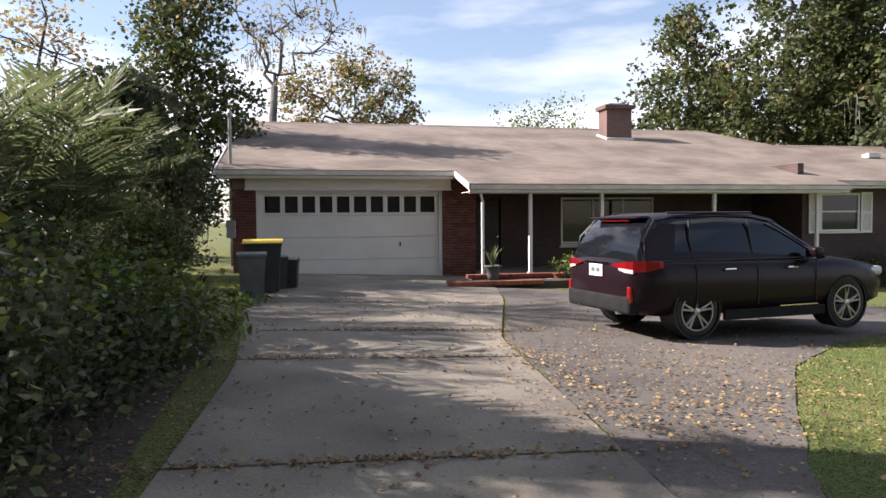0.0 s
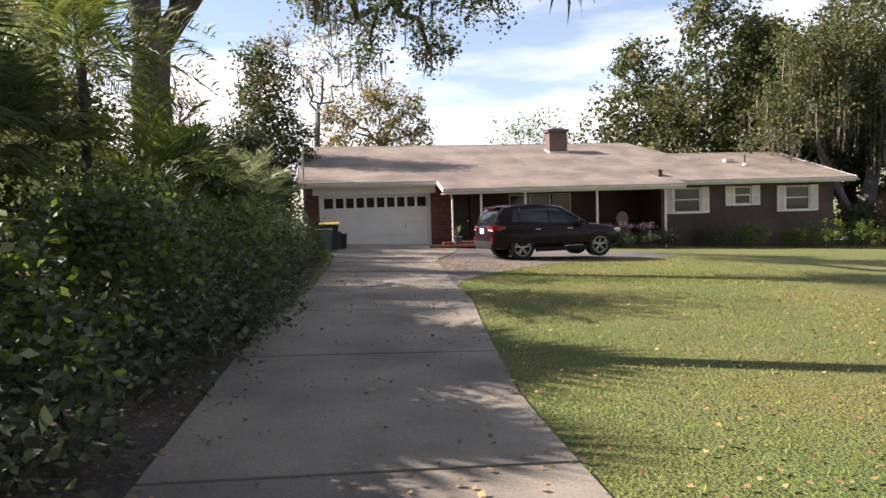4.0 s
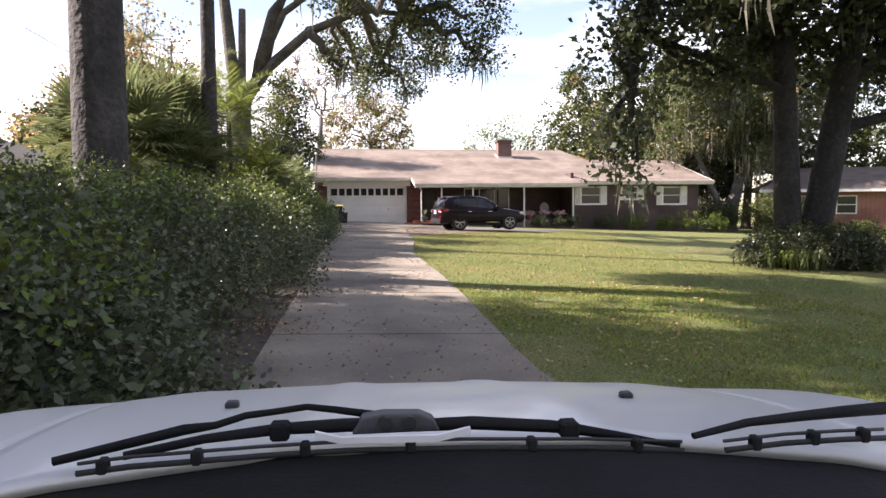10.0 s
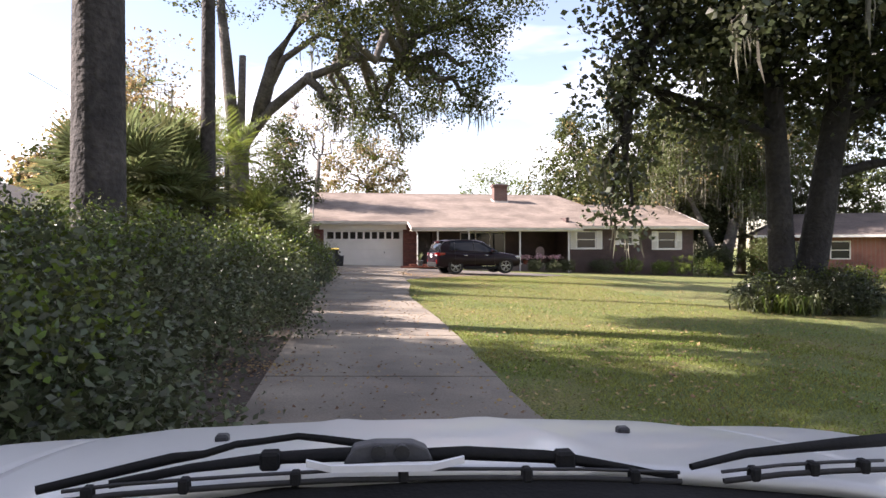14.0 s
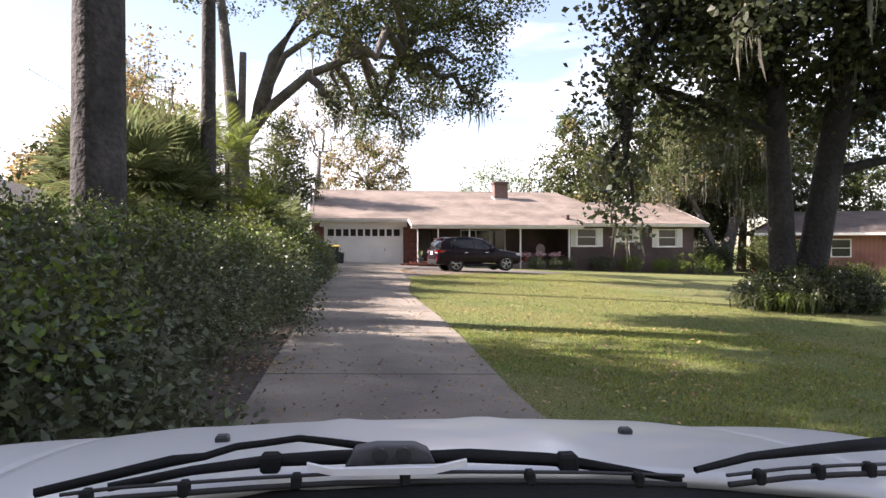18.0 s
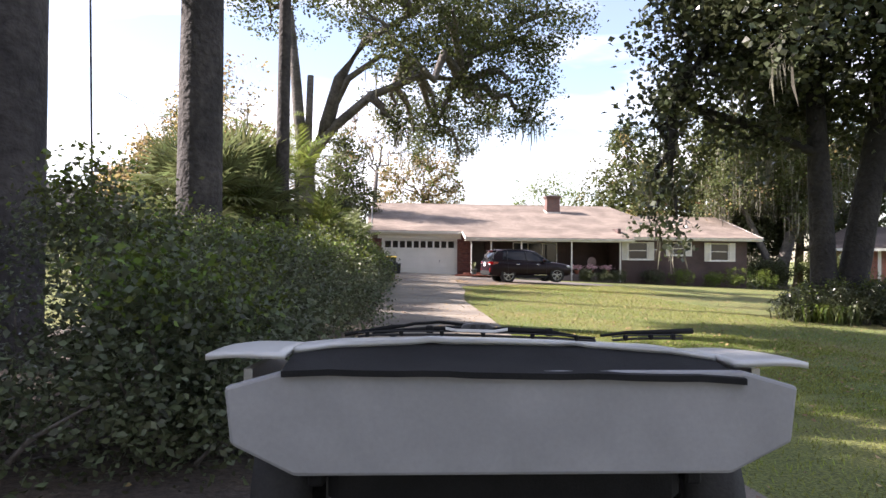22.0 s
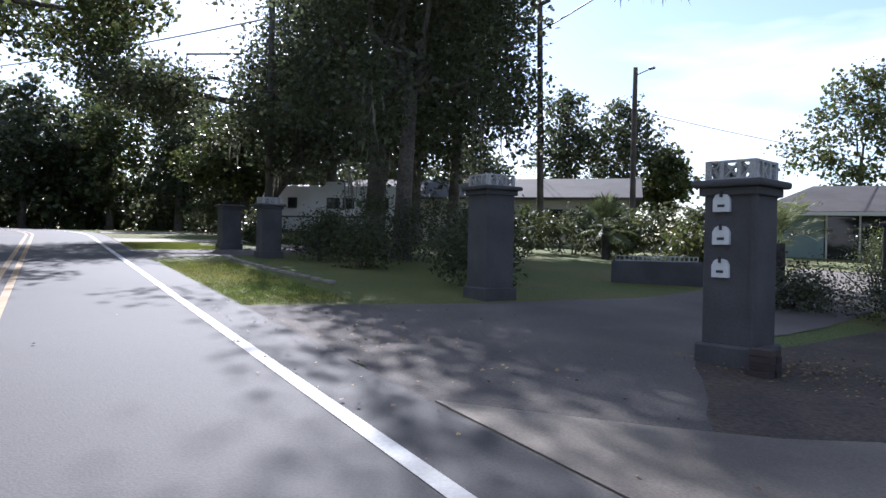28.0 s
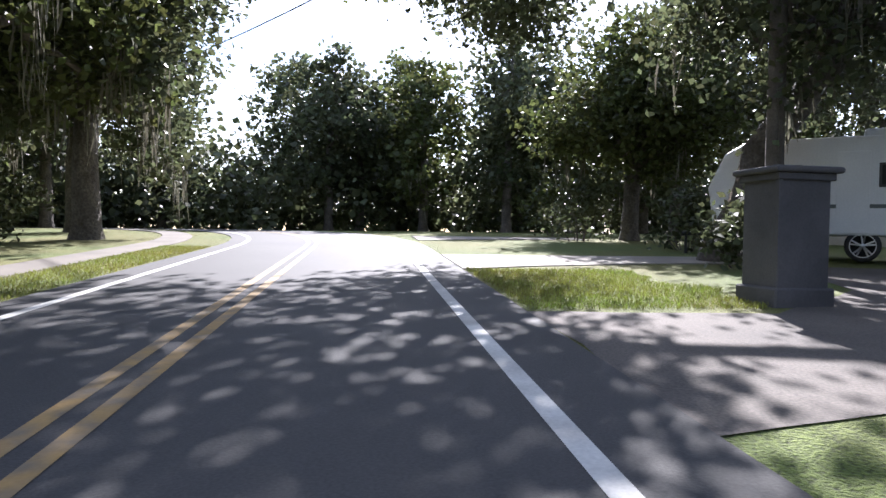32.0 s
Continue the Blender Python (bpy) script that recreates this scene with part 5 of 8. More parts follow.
    wiper([(-0.570, 0.98, 1.016, 0.008), (-0.478, 1.0, 1.030, 0.009), (-0.405, 1.02, 1.040, 0.010), (-0.362, 1.02, 1.044, 0.007), (-0.322, 1.04, 1.0505, 0.007), (-0.285, 1.05, 1.051, 0.0065), (-0.234, 1.06, 1.054, 0.0065), (-0.193, 1.05, 1.051, 0.007), (-0.12, 1.035, 1.043, 0.008)],
          [[(-0.12, 1.02, 1.034, 0.014), (-0.186, 1.02, 1.034, 0.014), (-0.27, 1.02, 1.033, 0.012), (-0.374, 1.0, 1.030, 0.009), (-0.471, 0.96, 1.025, 0.008)],
           [(-0.07, 1.02, 1.031, 0.013), (0.015, 1.02, 1.031, 0.014), (0.13, 1.0, 1.027, 0.013), (0.156, 0.99, 1.026, 0.012), (0.244, 0.97, 1.014, 0.008), (0.313, 0.95, 1.004, 0.005)]],
          [(-0.52, 0.93, 1.022), (-0.454, 0.93, 1.028), (-0.287, 0.95, 1.0265), (-0.171, 0.96, 1.0245), (0.006, 0.96, 1.0193), (0.178, 0.95, 1.0145), (0.314, 0.94, 1.007)], (-0.10, 1.015, 1.040))
    wiper([(0.333, 0.95, 1.018, 0.006), (0.431, 0.97, 1.028, 0.008), (0.526, 0.99, 1.027, 0.01), (0.609, 1.0, 1.028, 0.012), (0.685, 1.0, 1.031, 0.013)], [], [(0.367, 0.92, 1.012), (0.46, 0.92, 1.018), (0.547, 0.92, 1.019), (0.618, 0.92, 1.018)], None)
    # reflected light along the wiper, modelled as a thin white strip
    part("wiper_glint", loft([[(x, y - 0.004, z - 0.005), (x, y + 0.004, z - 0.005), (x, y + 0.004, z + 0.004), (x, y - 0.004, z + 0.004)] for x, y, z in ((-0.2155, 0.965, 1.042), (-0.1807, 0.955, 1.036), (-0.0445, 0.955, 1.0325), (0.0037, 0.965, 1.0385))]), M_RVWHITE, top, "white strip standing for light reflected on the wiper")
    return top


silver_front((-1.704, -25.158, gz(-1.704, -25.158) + 0.02), -3.9)

# ---- trees and shrubs by the drive ----
U = np.array([0.982, -0.189, 0.0])       # across the drive, towards the lawn
V = np.array([0.189, 0.982, 0.0])        # along the drive, towards the house


def uv(u, v, z, rx, ry=None, rz=None):
    p = U * u + V * v
    return (p[0], p[1], z, rx, ry or rx, rz or rx)


def uvp(u, v, z, r):
    p = U * u + V * v
    return (p[0], p[1], z, r)


tree("live_oak", (-4.93, 6.06), [(0, 0, 0, 0.62), (0.05, 0, 2.5, 0.50), (0.0, 0, 4.6, 0.47), uvp(0.1, 0, 5.8, 0.45)],
     [uv(5.0, 0, 10.4, 1.9), uv(8.0, -1, 10.6, 2.4), uv(10.2, 0, 9.0, 1.7, 1.7, 2.0), uv(6.0, 0.5, 7.4, 1.3), uv(7.7, -1, 7.9, 1.3, 1.3, 1.5), uv(10.3, -0.5, 7.2, 1.0, 1.0, 1.3), uv(7, 0, 13.2, 3.4), uv(2.5, 1, 14, 3.0), uv(11, 0, 12, 2.4), uv(-2, 0, 13.5, 2.4), uv(3, -5, 13.0, 3.0), uv(7.5, -5, 10.5, 1.8), uv(5, -6, 8.6, 1.1), uv(4.4, 0, 6.9, 0.9), uv(4.4, 9.4, 7.7, 1.2, 1.2, 1.1), uv(6.8, 8.6, 7.6, 1.2, 1.2, 1.1), uv(5.6, 6.2, 9.0, 1.6), uv(8.6, 7.2, 8.8, 1.3), uv(2.8, 7.0, 9.4, 1.5)],
     "large live oak with grey forked trunk and hanging moss", M_LEAF, M_LIVEBARK, 1450, 38, 0.135, 0.62, 70, 30, 11, moss_long=1.1,
     stems=[[uvp(0.1, 0, 5.6, 0.42), uvp(1.0, 0, 7.0, 0.36), uvp(1.6, 0, 9.2, 0.28), uvp(2.8, 0, 11.0, 0.2), uvp(5, 0, 12.2, 0.12)],
            [uvp(0.2, 0, 5.5, 0.30), uvp(1.3, 0, 6.9, 0.24), uvp(3.1, 0, 8.4, 0.20), uvp(5.4, 0, 9.3, 0.15), uvp(7.2, -0.3, 9.0, 0.10)],
            [uvp(0.0, 0, 5.6, 0.34), uvp(-0.3, 0, 7.2, 0.28), uvp(-0.5, 0, 9.5, 0.24), uvp(-0.8, 0, 12.5, 0.16)],
            [uvp(0.1, 0.1, 6.2, 0.2), uvp(0.15, 0.1, 7.6, 0.17), uvp(0.2, 0.1, 9.4, 0.15)],
            [uvp(1.1, 0, 7.4, 0.2), uvp(2.0, 0, 9.2, 0.16), uvp(3.6, 0, 10.3, 0.12), uvp(4.6, 0.5, 10.1, 0.07)]])
tree("magnolia_oak", (10.9, -8.9), [uvp(0.30, 0, 0, 0.42), uvp(0.42, 0, 1.2, 0.39), uvp(0.75, 0, 3.2, 0.36), uvp(1.15, 0, 5.6, 0.31), uvp(1.5, 0, 8.0, 0.26)],
     [uv(-4.6, 0, 6.2, 1.3, 1.3, 1.1), uv(-3.4, -0.5, 7.6, 2.0, 2.0, 1.6), uv(-4.6, 0, 4.3, 0.7, 0.7, 1.1), uv(-2.4, 0, 5.1, 1.2, 1.2, 1.0), uv(-4.9, 0.5, 3.0, 0.35, 0.35, 0.8), uv(-4.3, 0.3, 2.9, 0.3, 0.3, 0.7), uv(0, 0.5, 8.4, 2.6), uv(3.2, 0, 7.0, 2.2), uv(4.2, 0, 5.0, 1.5), uv(-1, 0, 11, 3.6), uv(2.6, 0, 10.4, 3.2), uv(-3.8, 0, 9.6, 1.8), uv(2.2, -4, 8.6, 2.6), uv(-2, -4, 9.0, 2.6), uv(5.5, 0, 3.8, 1.2), uv(-0.6, 2, 6.2, 1.4), uv(-3.2, 0, 8.8, 1.8, 1.8, 1.5), uv(-2.0, -1, 6.9, 1.5, 1.5, 1.1), uv(1.2, -1, 7.2, 1.6, 1.6, 1.3), uv(4.6, 0, 8.4, 2.2, 2.2, 1.8), uv(2.6, -1, 5.0, 0.9, 0.9, 0.7), uv(1.8, 1.5, 5.8, 1.8, 1.8, 1.2), uv(3.8, 1, 6.6, 2.0, 2.0, 1.5), uv(0.2, 2, 7.0, 1.8, 1.8, 1.4), uv(-1.6, 1.5, 7.6, 1.8, 1.8, 1.5)],
     "dark broad-leaved lawn tree with two trunks and moss", M_MAGN, M_DARKBARK, 1500, 42, 0.175, 0.66, 80, 60, 12, moss_long=1.1,
     stems=[[uvp(-0.22, 0.05, -0.2, 0.46), uvp(-0.28, 0.1, 0.4, 0.38), uvp(-0.34, 0.1, 1.6, 0.34), uvp(-0.45, 0.1, 4.0, 0.30), uvp(-0.6, 0.1, 7.0, 0.22)],
            [uvp(0.85, 0, 3.6, 0.16), uvp(2.0, 0, 3.9, 0.13), uvp(4.0, 0, 4.2, 0.09)],
            [uvp(1.0, 0, 4.7, 0.2), uvp(2.0, 0, 5.6, 0.15), uvp(3.8, 0, 6.0, 0.1)],
            [uvp(-0.45, 0, 4.6, 0.14), uvp(-2.6, 0, 5.5, 0.11), uvp(-4.4, 0, 6.2, 0.07)]])
# spread: unseen outlying foliage, added to throw shade on drive and lawn
for nm, at, r, h, sd, lb, spread in (("tall_tree", (-4.93, -22.36), 0.165, 13.0, 21, "tall slender tree trunk with grey-brown bark", ((-1.8, 0.6, 11.6, 1.6, 1.6, 1.0),)),
                                     ("tall_tree", (-5.68, -19.19), 0.30, 15.0, 22, "thick tall trunk with grey-brown bark and a broken twig", ((-4.0, 1.0, 12.0, 2.0, 2.0, 0.9), (-5.6, -2.6, 11.8, 2.2, 2.2, 0.9), (-10.5, 0.5, 10.8, 2.3, 2.3, 0.9), (-13.0, 2.2, 11.2, 2.3, 2.3, 0.9), (-10.4, -3.0, 10.8, 2.2, 2.2, 0.9), (-13.4, -1.6, 11.2, 2.2, 2.2, 0.9))),
                                     ("tall_tree", (-5.48, -12.19), 0.47, 16.0, 23, "massive straight trunk with grey bark beside the hedge", ((-2.2, -1.5, 11.6, 2.0, 2.0, 1.0), (-6.4, 0.2, 12.0, 2.2, 2.2, 0.9), (-4.6, -1.7, 12.0, 2.2, 2.2, 0.9), (-8.0, -2.6, 11.7, 2.0, 2.0, 0.9), (-1.0, 2.8, 12.0, 2.0, 2.0, 1.0), (-3.6, 1.5, 11.8, 2.2, 2.2, 1.0), (-5.8, 4.0, 12.2, 2.2, 2.2, 1.0), (-6.0, -2.0, 12.0, 2.2, 2.2, 1.0), (-10.4, -0.9, 10.8, 2.0, 2.0, 0.9), (-13.0, -1.4, 11.2, 2.2, 2.2, 0.9), (-10.6, -3.0, 10.8, 2.0, 2.0, 0.8))),
                                     ("tall_tree", (-4.8, -3.96), 0.23, 15.0, 24, "thin straight dark trunk among palms", ((-1.4, 0.6, 12.0, 1.4, 1.4, 0.9),))):
    # the long level limb only carries that added foliage
    tree(nm, at, [(0, 0, 0, r), (0.02, 0, h * 0.3, r * 0.93), (0.05, 0.02, h * 0.6, r * 0.82), (0.1, 0.0, h * 0.86, r * 0.55)],
         [(0, 0, h + 0.5, 2.6, 2.6, 1.9), (1.4, -1.2, h - 1.0, 1.9, 1.9, 1.2), (-1.6, 0.8, h - 0.8, 2.0, 2.0, 1.2), (-2.4, -1.9, h - 2.6, 1.5, 1.5, 1.0)] + list(spread), lb, M_LEAFD, M_PINEBARK, 150 + 125 * len(spread), 30, 0.26, 0.58, 30, 8 + 5 * len(spread), sd, moss_long=0.9,
         stems=[[(0.05, 0.02, 10.8, r * 0.45), (-3.0, 0.3, 11.8, r * 0.4), (-7.0, 0.4, 11.8, r * 0.34), (-11.0, 0.5, 11.2, r * 0.2)]] if r > 0.25 else ())

# behind the houses
tree("moss_oak", (28.88, 21.84), [(0, 0, 0, 0.55), (0.3, 0, 2.0, 0.45), (0.9, 0, 4.2, 0.36)],
     [(-1.5, 0, 8.0, 3.0, 3.0, 2.2), (2.4, 0, 7.6, 3.0, 3.0, 2.2), (-4.2, 0, 7.0, 2.2, 2.2, 1.8), (0.5, 0, 11, 4.2, 4.2, 2.6), (5, 0, 9.8, 3.0, 3.0, 2.0), (-3.5, -1, 10.2, 2.6, 2.6, 1.8), (0.8, -1.5, 5.2, 1.6, 1.6, 1.1)], "spreading oak hung with grey moss beside the house", M_LEAF, M_LIVEBARK, 800, 38, 0.18, 0.8, 50, 170, 31, moss_long=2.2, extra=(M_LEAFY, 0.05),
     stems=[[(-0.2, 0, 0.1, 0.34), (-0.9, 0, 2.0, 0.28), (-2.2, 0, 4.6, 0.2), (-3.2, 0, 6.4, 0.14)]])
for i, (at, h, r, lf, ex) in enumerate((((24.0, 37.5), 15.0, 5.6, M_LEAF, (M_LEAFY, 0.08)), ((27.0, 32.5), 18.5, 6.2, M_LEAF, (M_LEAFY, 0.05)), ((34.5, 28.0), 17.5, 6.0, M_LEAFD, None), ((42.5, 27.0), 16.0, 5.6, M_LEAF, None), ((49.0, 20.0), 13.0, 5.0, M_LEAFD, None), ((36.0, 40.0), 18.5, 6.0, M_LEAFD, None), ((46.0, 4.0), 13.0, 4.8, M_LEAFD, None), ((32.0, 26.5), 14.0, 5.0, M_LEAF, (M_LEAFY, 0.05)), ((27.8, 25.4), 10.0, 3.6, M_LEAFD, None), ((31.0, 33.0), 17.0, 4.6, M_LEAF, (M_LEAFY, 0.05)))):
    tree("background_oak", at, [(0, 0, 0, 0.4), (0.1, 0, 2.4, 0.34), (0.3, 0, h * 0.36, 0.28)],
         [(0, 0, h * 0.70, r * 0.62, r * 0.62, h * 0.24), (r * 0.5, 0.5, h * 0.56, r * 0.5, r * 0.5, h * 0.18), (-r * 0.55, -0.5, h * 0.5, r * 0.5, r * 0.5, h * 0.2), (0.3, -r * 0.4, h * 0.42, r * 0.5, r * 0.5, h * 0.16), (-r * 0.2, 0, h * 0.87, r * 0.36, r * 0.36, h * 0.12), (-r * 0.75, -1, h * 0.3, r * 0.35, r * 0.35, h * 0.12), (r * 0.7, -1, h * 0.33, r * 0.35, r * 0.35, h * 0.12)],
         "broad green oak behind the house", lf, M_BARK, 430, 31, 0.265, 0.66, 30, 40 if i in (1, 2, 3, 7) else 0, 40 + i, extra=ex, moss_long=2.0)
tree("pale_tree", (19.5, 52.0), [(0, 0, 0, 0.2), (0.1, 0, 5.0, 0.15)], [(0, 0, 9.4, 3.8, 3.0, 2.6), (-3.2, 0, 7.6, 2.0, 1.6, 1.6), (3.2, 0, 7.8, 2.2, 1.6, 1.6)], "pale green feathery tree behind the roof", M_LEAFG, M_BARK, 150, 18, 0.2, 0.8, 20, 0, 51)
for i, (at, h) in enumerate((((9.3, 88.0), 11.0), ((13.5, 92.0), 9.5), ((17.0, 84.0), 10.0))):
    tree("far_pine", at, [(0, 0, 0, 0.25), (0.1, 0, h * 0.7, 0.16)], [(0, 0, h * 0.86, 2.2, 2.0, 1.0), (1.5, 0, h * 0.7, 1.4, 1.2, 0.6), (-1.6, 0, h * 0.74, 1.2, 1.2, 0.5)], "distant pine beyond the roof", M_LEAFD, M_BARK, 90, 18, 0.3, 0.6, 10, 0, 55 + i)
tree("tan_tree", (3.6, 43.0), [(0, 0, 0, 0.3), (0, 0, 4.0, 0.26), (0.2, 0, 7.0, 0.2)],
     [(0.2, 0, 10.4, 2.2, 2.0, 1.8), (2.4, 0, 9.4, 1.7, 1.6, 1.6), (-2.6, 0, 9.6, 2.0, 2.0, 2.0), (3.3, 0, 7.6, 1.4, 1.4, 1.4), (0.6, 0, 7.8, 3.0, 2.4, 1.6), (-3.4, 0, 7.2, 1.8, 1.8, 1.4), (1.8, 0, 6.2, 2.2, 1.8, 1.2)], "tan autumn tree behind the garage", M_LEAFY, M_BARK, 260, 20, 0.22, 0.6, 110, 12, 61, extra=(M_LEAFG, 0.35), moss_long=1.6)
tree("bare_tree", (-1.2, 41.0), [(0, 0, 0, 0.3), (0, 0, 6.0, 0.24), (0.2, 0, 9.0, 0.2)],
     [(-1.8, 0, 14.0, 2.0, 1.6, 2.4), (1.6, 0, 14.6, 2.4, 1.6, 2.4), (0, 0, 11.6, 2.6, 2.0, 2.0), (3.6, 0, 12.4, 2.0, 1.4, 2.0)], "bare grey-branched tree behind the garage", M_LEAFY, M_LIVEBARK, 200, 5, 0.2, 0.5, 150, 10, 62, moss_long=1.2)
for i, (at, h, r, lf) in enumerate((((-3.6, 23.8), 9.8, 2.6, M_LEAF), ((-3.9, 17.6), 4.6, 1.7, M_LEAFD), ((-8.5, 27.0), 10.0, 3.0, M_LEAFY), ((-9.0, 11.6), 5.6, 2.6, M_LEAF))):
    tree("side_tree", at, [(0, 0, 0, 0.26), (0.1, 0, 2.6, 0.22), (0.2, 0, h * 0.4, 0.18)],
         [(0, 0, h * 0.74, r * 0.7, r * 0.7, h * 0.2), (r * 0.35, 0, h * 0.5, r * 0.6, r * 0.6, h * 0.16), (-r * 0.4, 0, h * 0.48, r * 0.6, r * 0.6, h * 0.18), (0.2, -0.5, h * 0.28, r * 0.6, r * 0.6, h * 0.14), (0, 0, h * 0.92, r * 0.4, r * 0.4, h * 0.1)],
         "thin orange-brown autumn tree beside the garage" if i == 2 else "dark green tree beside the garage", lf, M_BARK, 110 if i == 2 else 420, 20 if i == 2 else 30, 0.16, 0.55, 60 if i == 2 else 34, 10, 70 + i, extra=(M_LEAFY, 0.06))
tree("turning_tree", (-13.0, 20.0), [(0, 0, 0, 0.22), (0, 0, 4.0, 0.17)], [(0, 0, 9.6, 2.6, 2.4, 2.2), (2.4, 0, 8.0, 1.6, 1.6, 1.6), (-2.4, 0, 7.6, 1.8, 1.6, 1.6)], "orange-brown autumn tree beyond the palms", M_LEAFY, M_BARK, 150, 22, 0.17, 0.7, 30, 0, 76)
tree("turning_tree", (-8.5, 2.5), [(0, 0, 0, 0.16), (0.2, 0, 3.0, 0.13), (0.5, 0, 5.0, 0.1)], [(0.6, 0, 7.2, 1.6, 1.6, 1.6), (-0.8, 0, 6.2, 1.2, 1.2, 1.2), (1.6, 0, 5.6, 1.1, 1.1, 1.0)], "thin yellow-leaved tree among palms", M_LEAFY, M_BARK, 90, 20, 0.13, 0.5, 34, 4, 77)

tree("turning_tree", (-10.5, 7.5), [(0, 0, 0, 0.18), (0.1, 0, 3.0, 0.15), (0.2, 0, 4.4, 0.12)], [(0, 0, 5.9, 1.9, 1.9, 1.4), (1.4, 0.6, 5.2, 1.5, 1.5, 1.1), (-1.4, -0.6, 4.6, 1.4, 1.4, 1.1), (0.6, -1.2, 4.0, 1.4, 1.4, 0.9)], "green tree with tan leaves beyond the palms", M_LEAF, M_BARK, 200, 28, 0.14, 0.6, 30, 6, 78, extra=(M_LEAFY, 0.14))

# palms by the drive
palm("feather_palm", (-3.1, 10.3), 0.8, 0.13, 15, "short feather palm with arching grey-green fronds", "feather", 2.9, 81, M_PALM, 0.72, 86, 28)
palm("feather_palm", (-3.6, 8.2), 0.8, 0.13, 13, "feather palm with arching fronds among shrubs", "feather", 2.8, 83, M_PALM, 0.72, 86, 30)
palm("feather_palm", (-4.9, 13.6), 1.9, 0.15, 16, "feather palm with arching fronds", "feather", 2.1, 82, M_PALM, 0.9, 75, -10)
for i, (at, h, n, lg) in enumerate((((-6.2, -3.4), 3.0, 34, 1.8), ((-6.7, -6.0), 2.6, 32, 1.6), ((-7.2, -0.9), 2.9, 32, 1.7), ((-3.4, 1.2), 0.7, 20, 1.0), ((-4.4, 3.8), 1.1, 22, 1.1), ((-4.1, 6.4), 2.0, 36, 1.35), ((-5.5, -4.6), 2.2, 28, 1.35), ((-5.9, -0.6), 2.5, 28, 1.5), ((-8.2, -3.4), 2.7, 26, 1.6))):
    palm("fan_palm", at, h, 0.14, n, "cabbage palm with stiff fan leaves behind the hedge", "fan", lg, 90 + i, M_PALM, up=88, skirt=-28)
palm("areca_palm", (-4.75, 0.4), 4.0, 0.085, 26, "yellow-green slender palm with drooping fronds", "feather", 2.1, 101, M_PALMY, 1.15, 78, -20)
palm("areca_palm", (-3.8, 1.1), 2.0, 0.06, 18, "yellow-green clumping palm among darker shrubs", "feather", 1.8, 102, M_PALMY, 1.0, 84, 0)
palm("queen_palm", (-11.8, 15.5), 8.8, 0.18, 26, "tall feather palm with drooping fronds", "feather", 2.4, 103, M_PALM, 1.35, 70, -50)
palm("queen_palm", (-7.0, 5.4), 5.6, 0.14, 16, "tall feather palm with drooping fronds", "feather", 2.3, 104, M_PALMY, 1.3, 70, -40)

# the hedge along the drive, bush by bush
hedge = [(-2.95, -21.3, 1.0, 0.75), (-3.5, -22.5, 1.0, 0.75), (-3.35, -20.4, 1.15, 0.95), (-3.3, -18.7, 1.2, 0.95), (-3.25, -17.0, 1.2, 0.95), (-3.15, -15.3, 1.25, 0.95), (-3.05, -13.6, 1.25, 0.95), (-2.95, -11.9, 1.3, 0.95), (-2.9, -10.2, 1.3, 0.95), (-2.8, -8.5, 1.35, 0.9), (-2.7, -6.8, 1.35, 0.9), (-2.6, -5.1, 1.3, 0.9), (-2.4, -3.4, 1.25, 0.85), (-2.2, -1.7, 1.2, 0.8), (-4.3, -20.9, 1.45, 0.9), (-4.6, -18.4, 1.4, 1.0), (-4.5, -15.8, 1.45, 1.0), (-4.5, -13.4, 1.35, 0.9), (-4.3, -10.6, 1.4, 0.9), (-4.5, -23.0, 0.82, 0.75), (-5.5, -21.6, 0.5, 0.6)]
rngh = np.random.default_rng(12)
for i, (x, y, h, r) in enumerate(hedge):
    h, r = h * rngh.uniform(0.9, 1.06), r * rngh.uniform(0.8, 1.06)
    x, y = x + rngh.uniform(-0.12, 0.22) + (0.18 if x > -4 and y > -17.5 else 0.0), y + rngh.uniform(-0.3, 0.3)
    # the share of bright top leaves grows where the sun catches the hedge
    shrub("hedge_bush", (x, y), [(0, 0, h * 0.5, r, r, h * 0.46), (-0.15, 0.1, h * 0.86, r * 0.6, r * 0.6, h * 0.18), (0.1, 0, h * 0.22, r * 0.95, r * 0.95, h * 0.2)] + [(rngh.uniform(-0.8, 0.2) * r, rngh.uniform(-0.7, 0.7) * r, h * rngh.uniform(0.86, 1.08), r * 0.28, r * 0.28, h * 0.14) for _ in range(5)],
          "dense glossy dark green hedge bush beside the drive", M_HEDGE, 190 if x > -4.2 else 110, 42 if y < -15 else 26, 0.05 if y < -15 else 0.07, 0.24, 120 + i, group="hedge along the drive", extra=(M_LEAFG, 0.48 if y > -9 else 0.30 if y > -15 else 0.12))
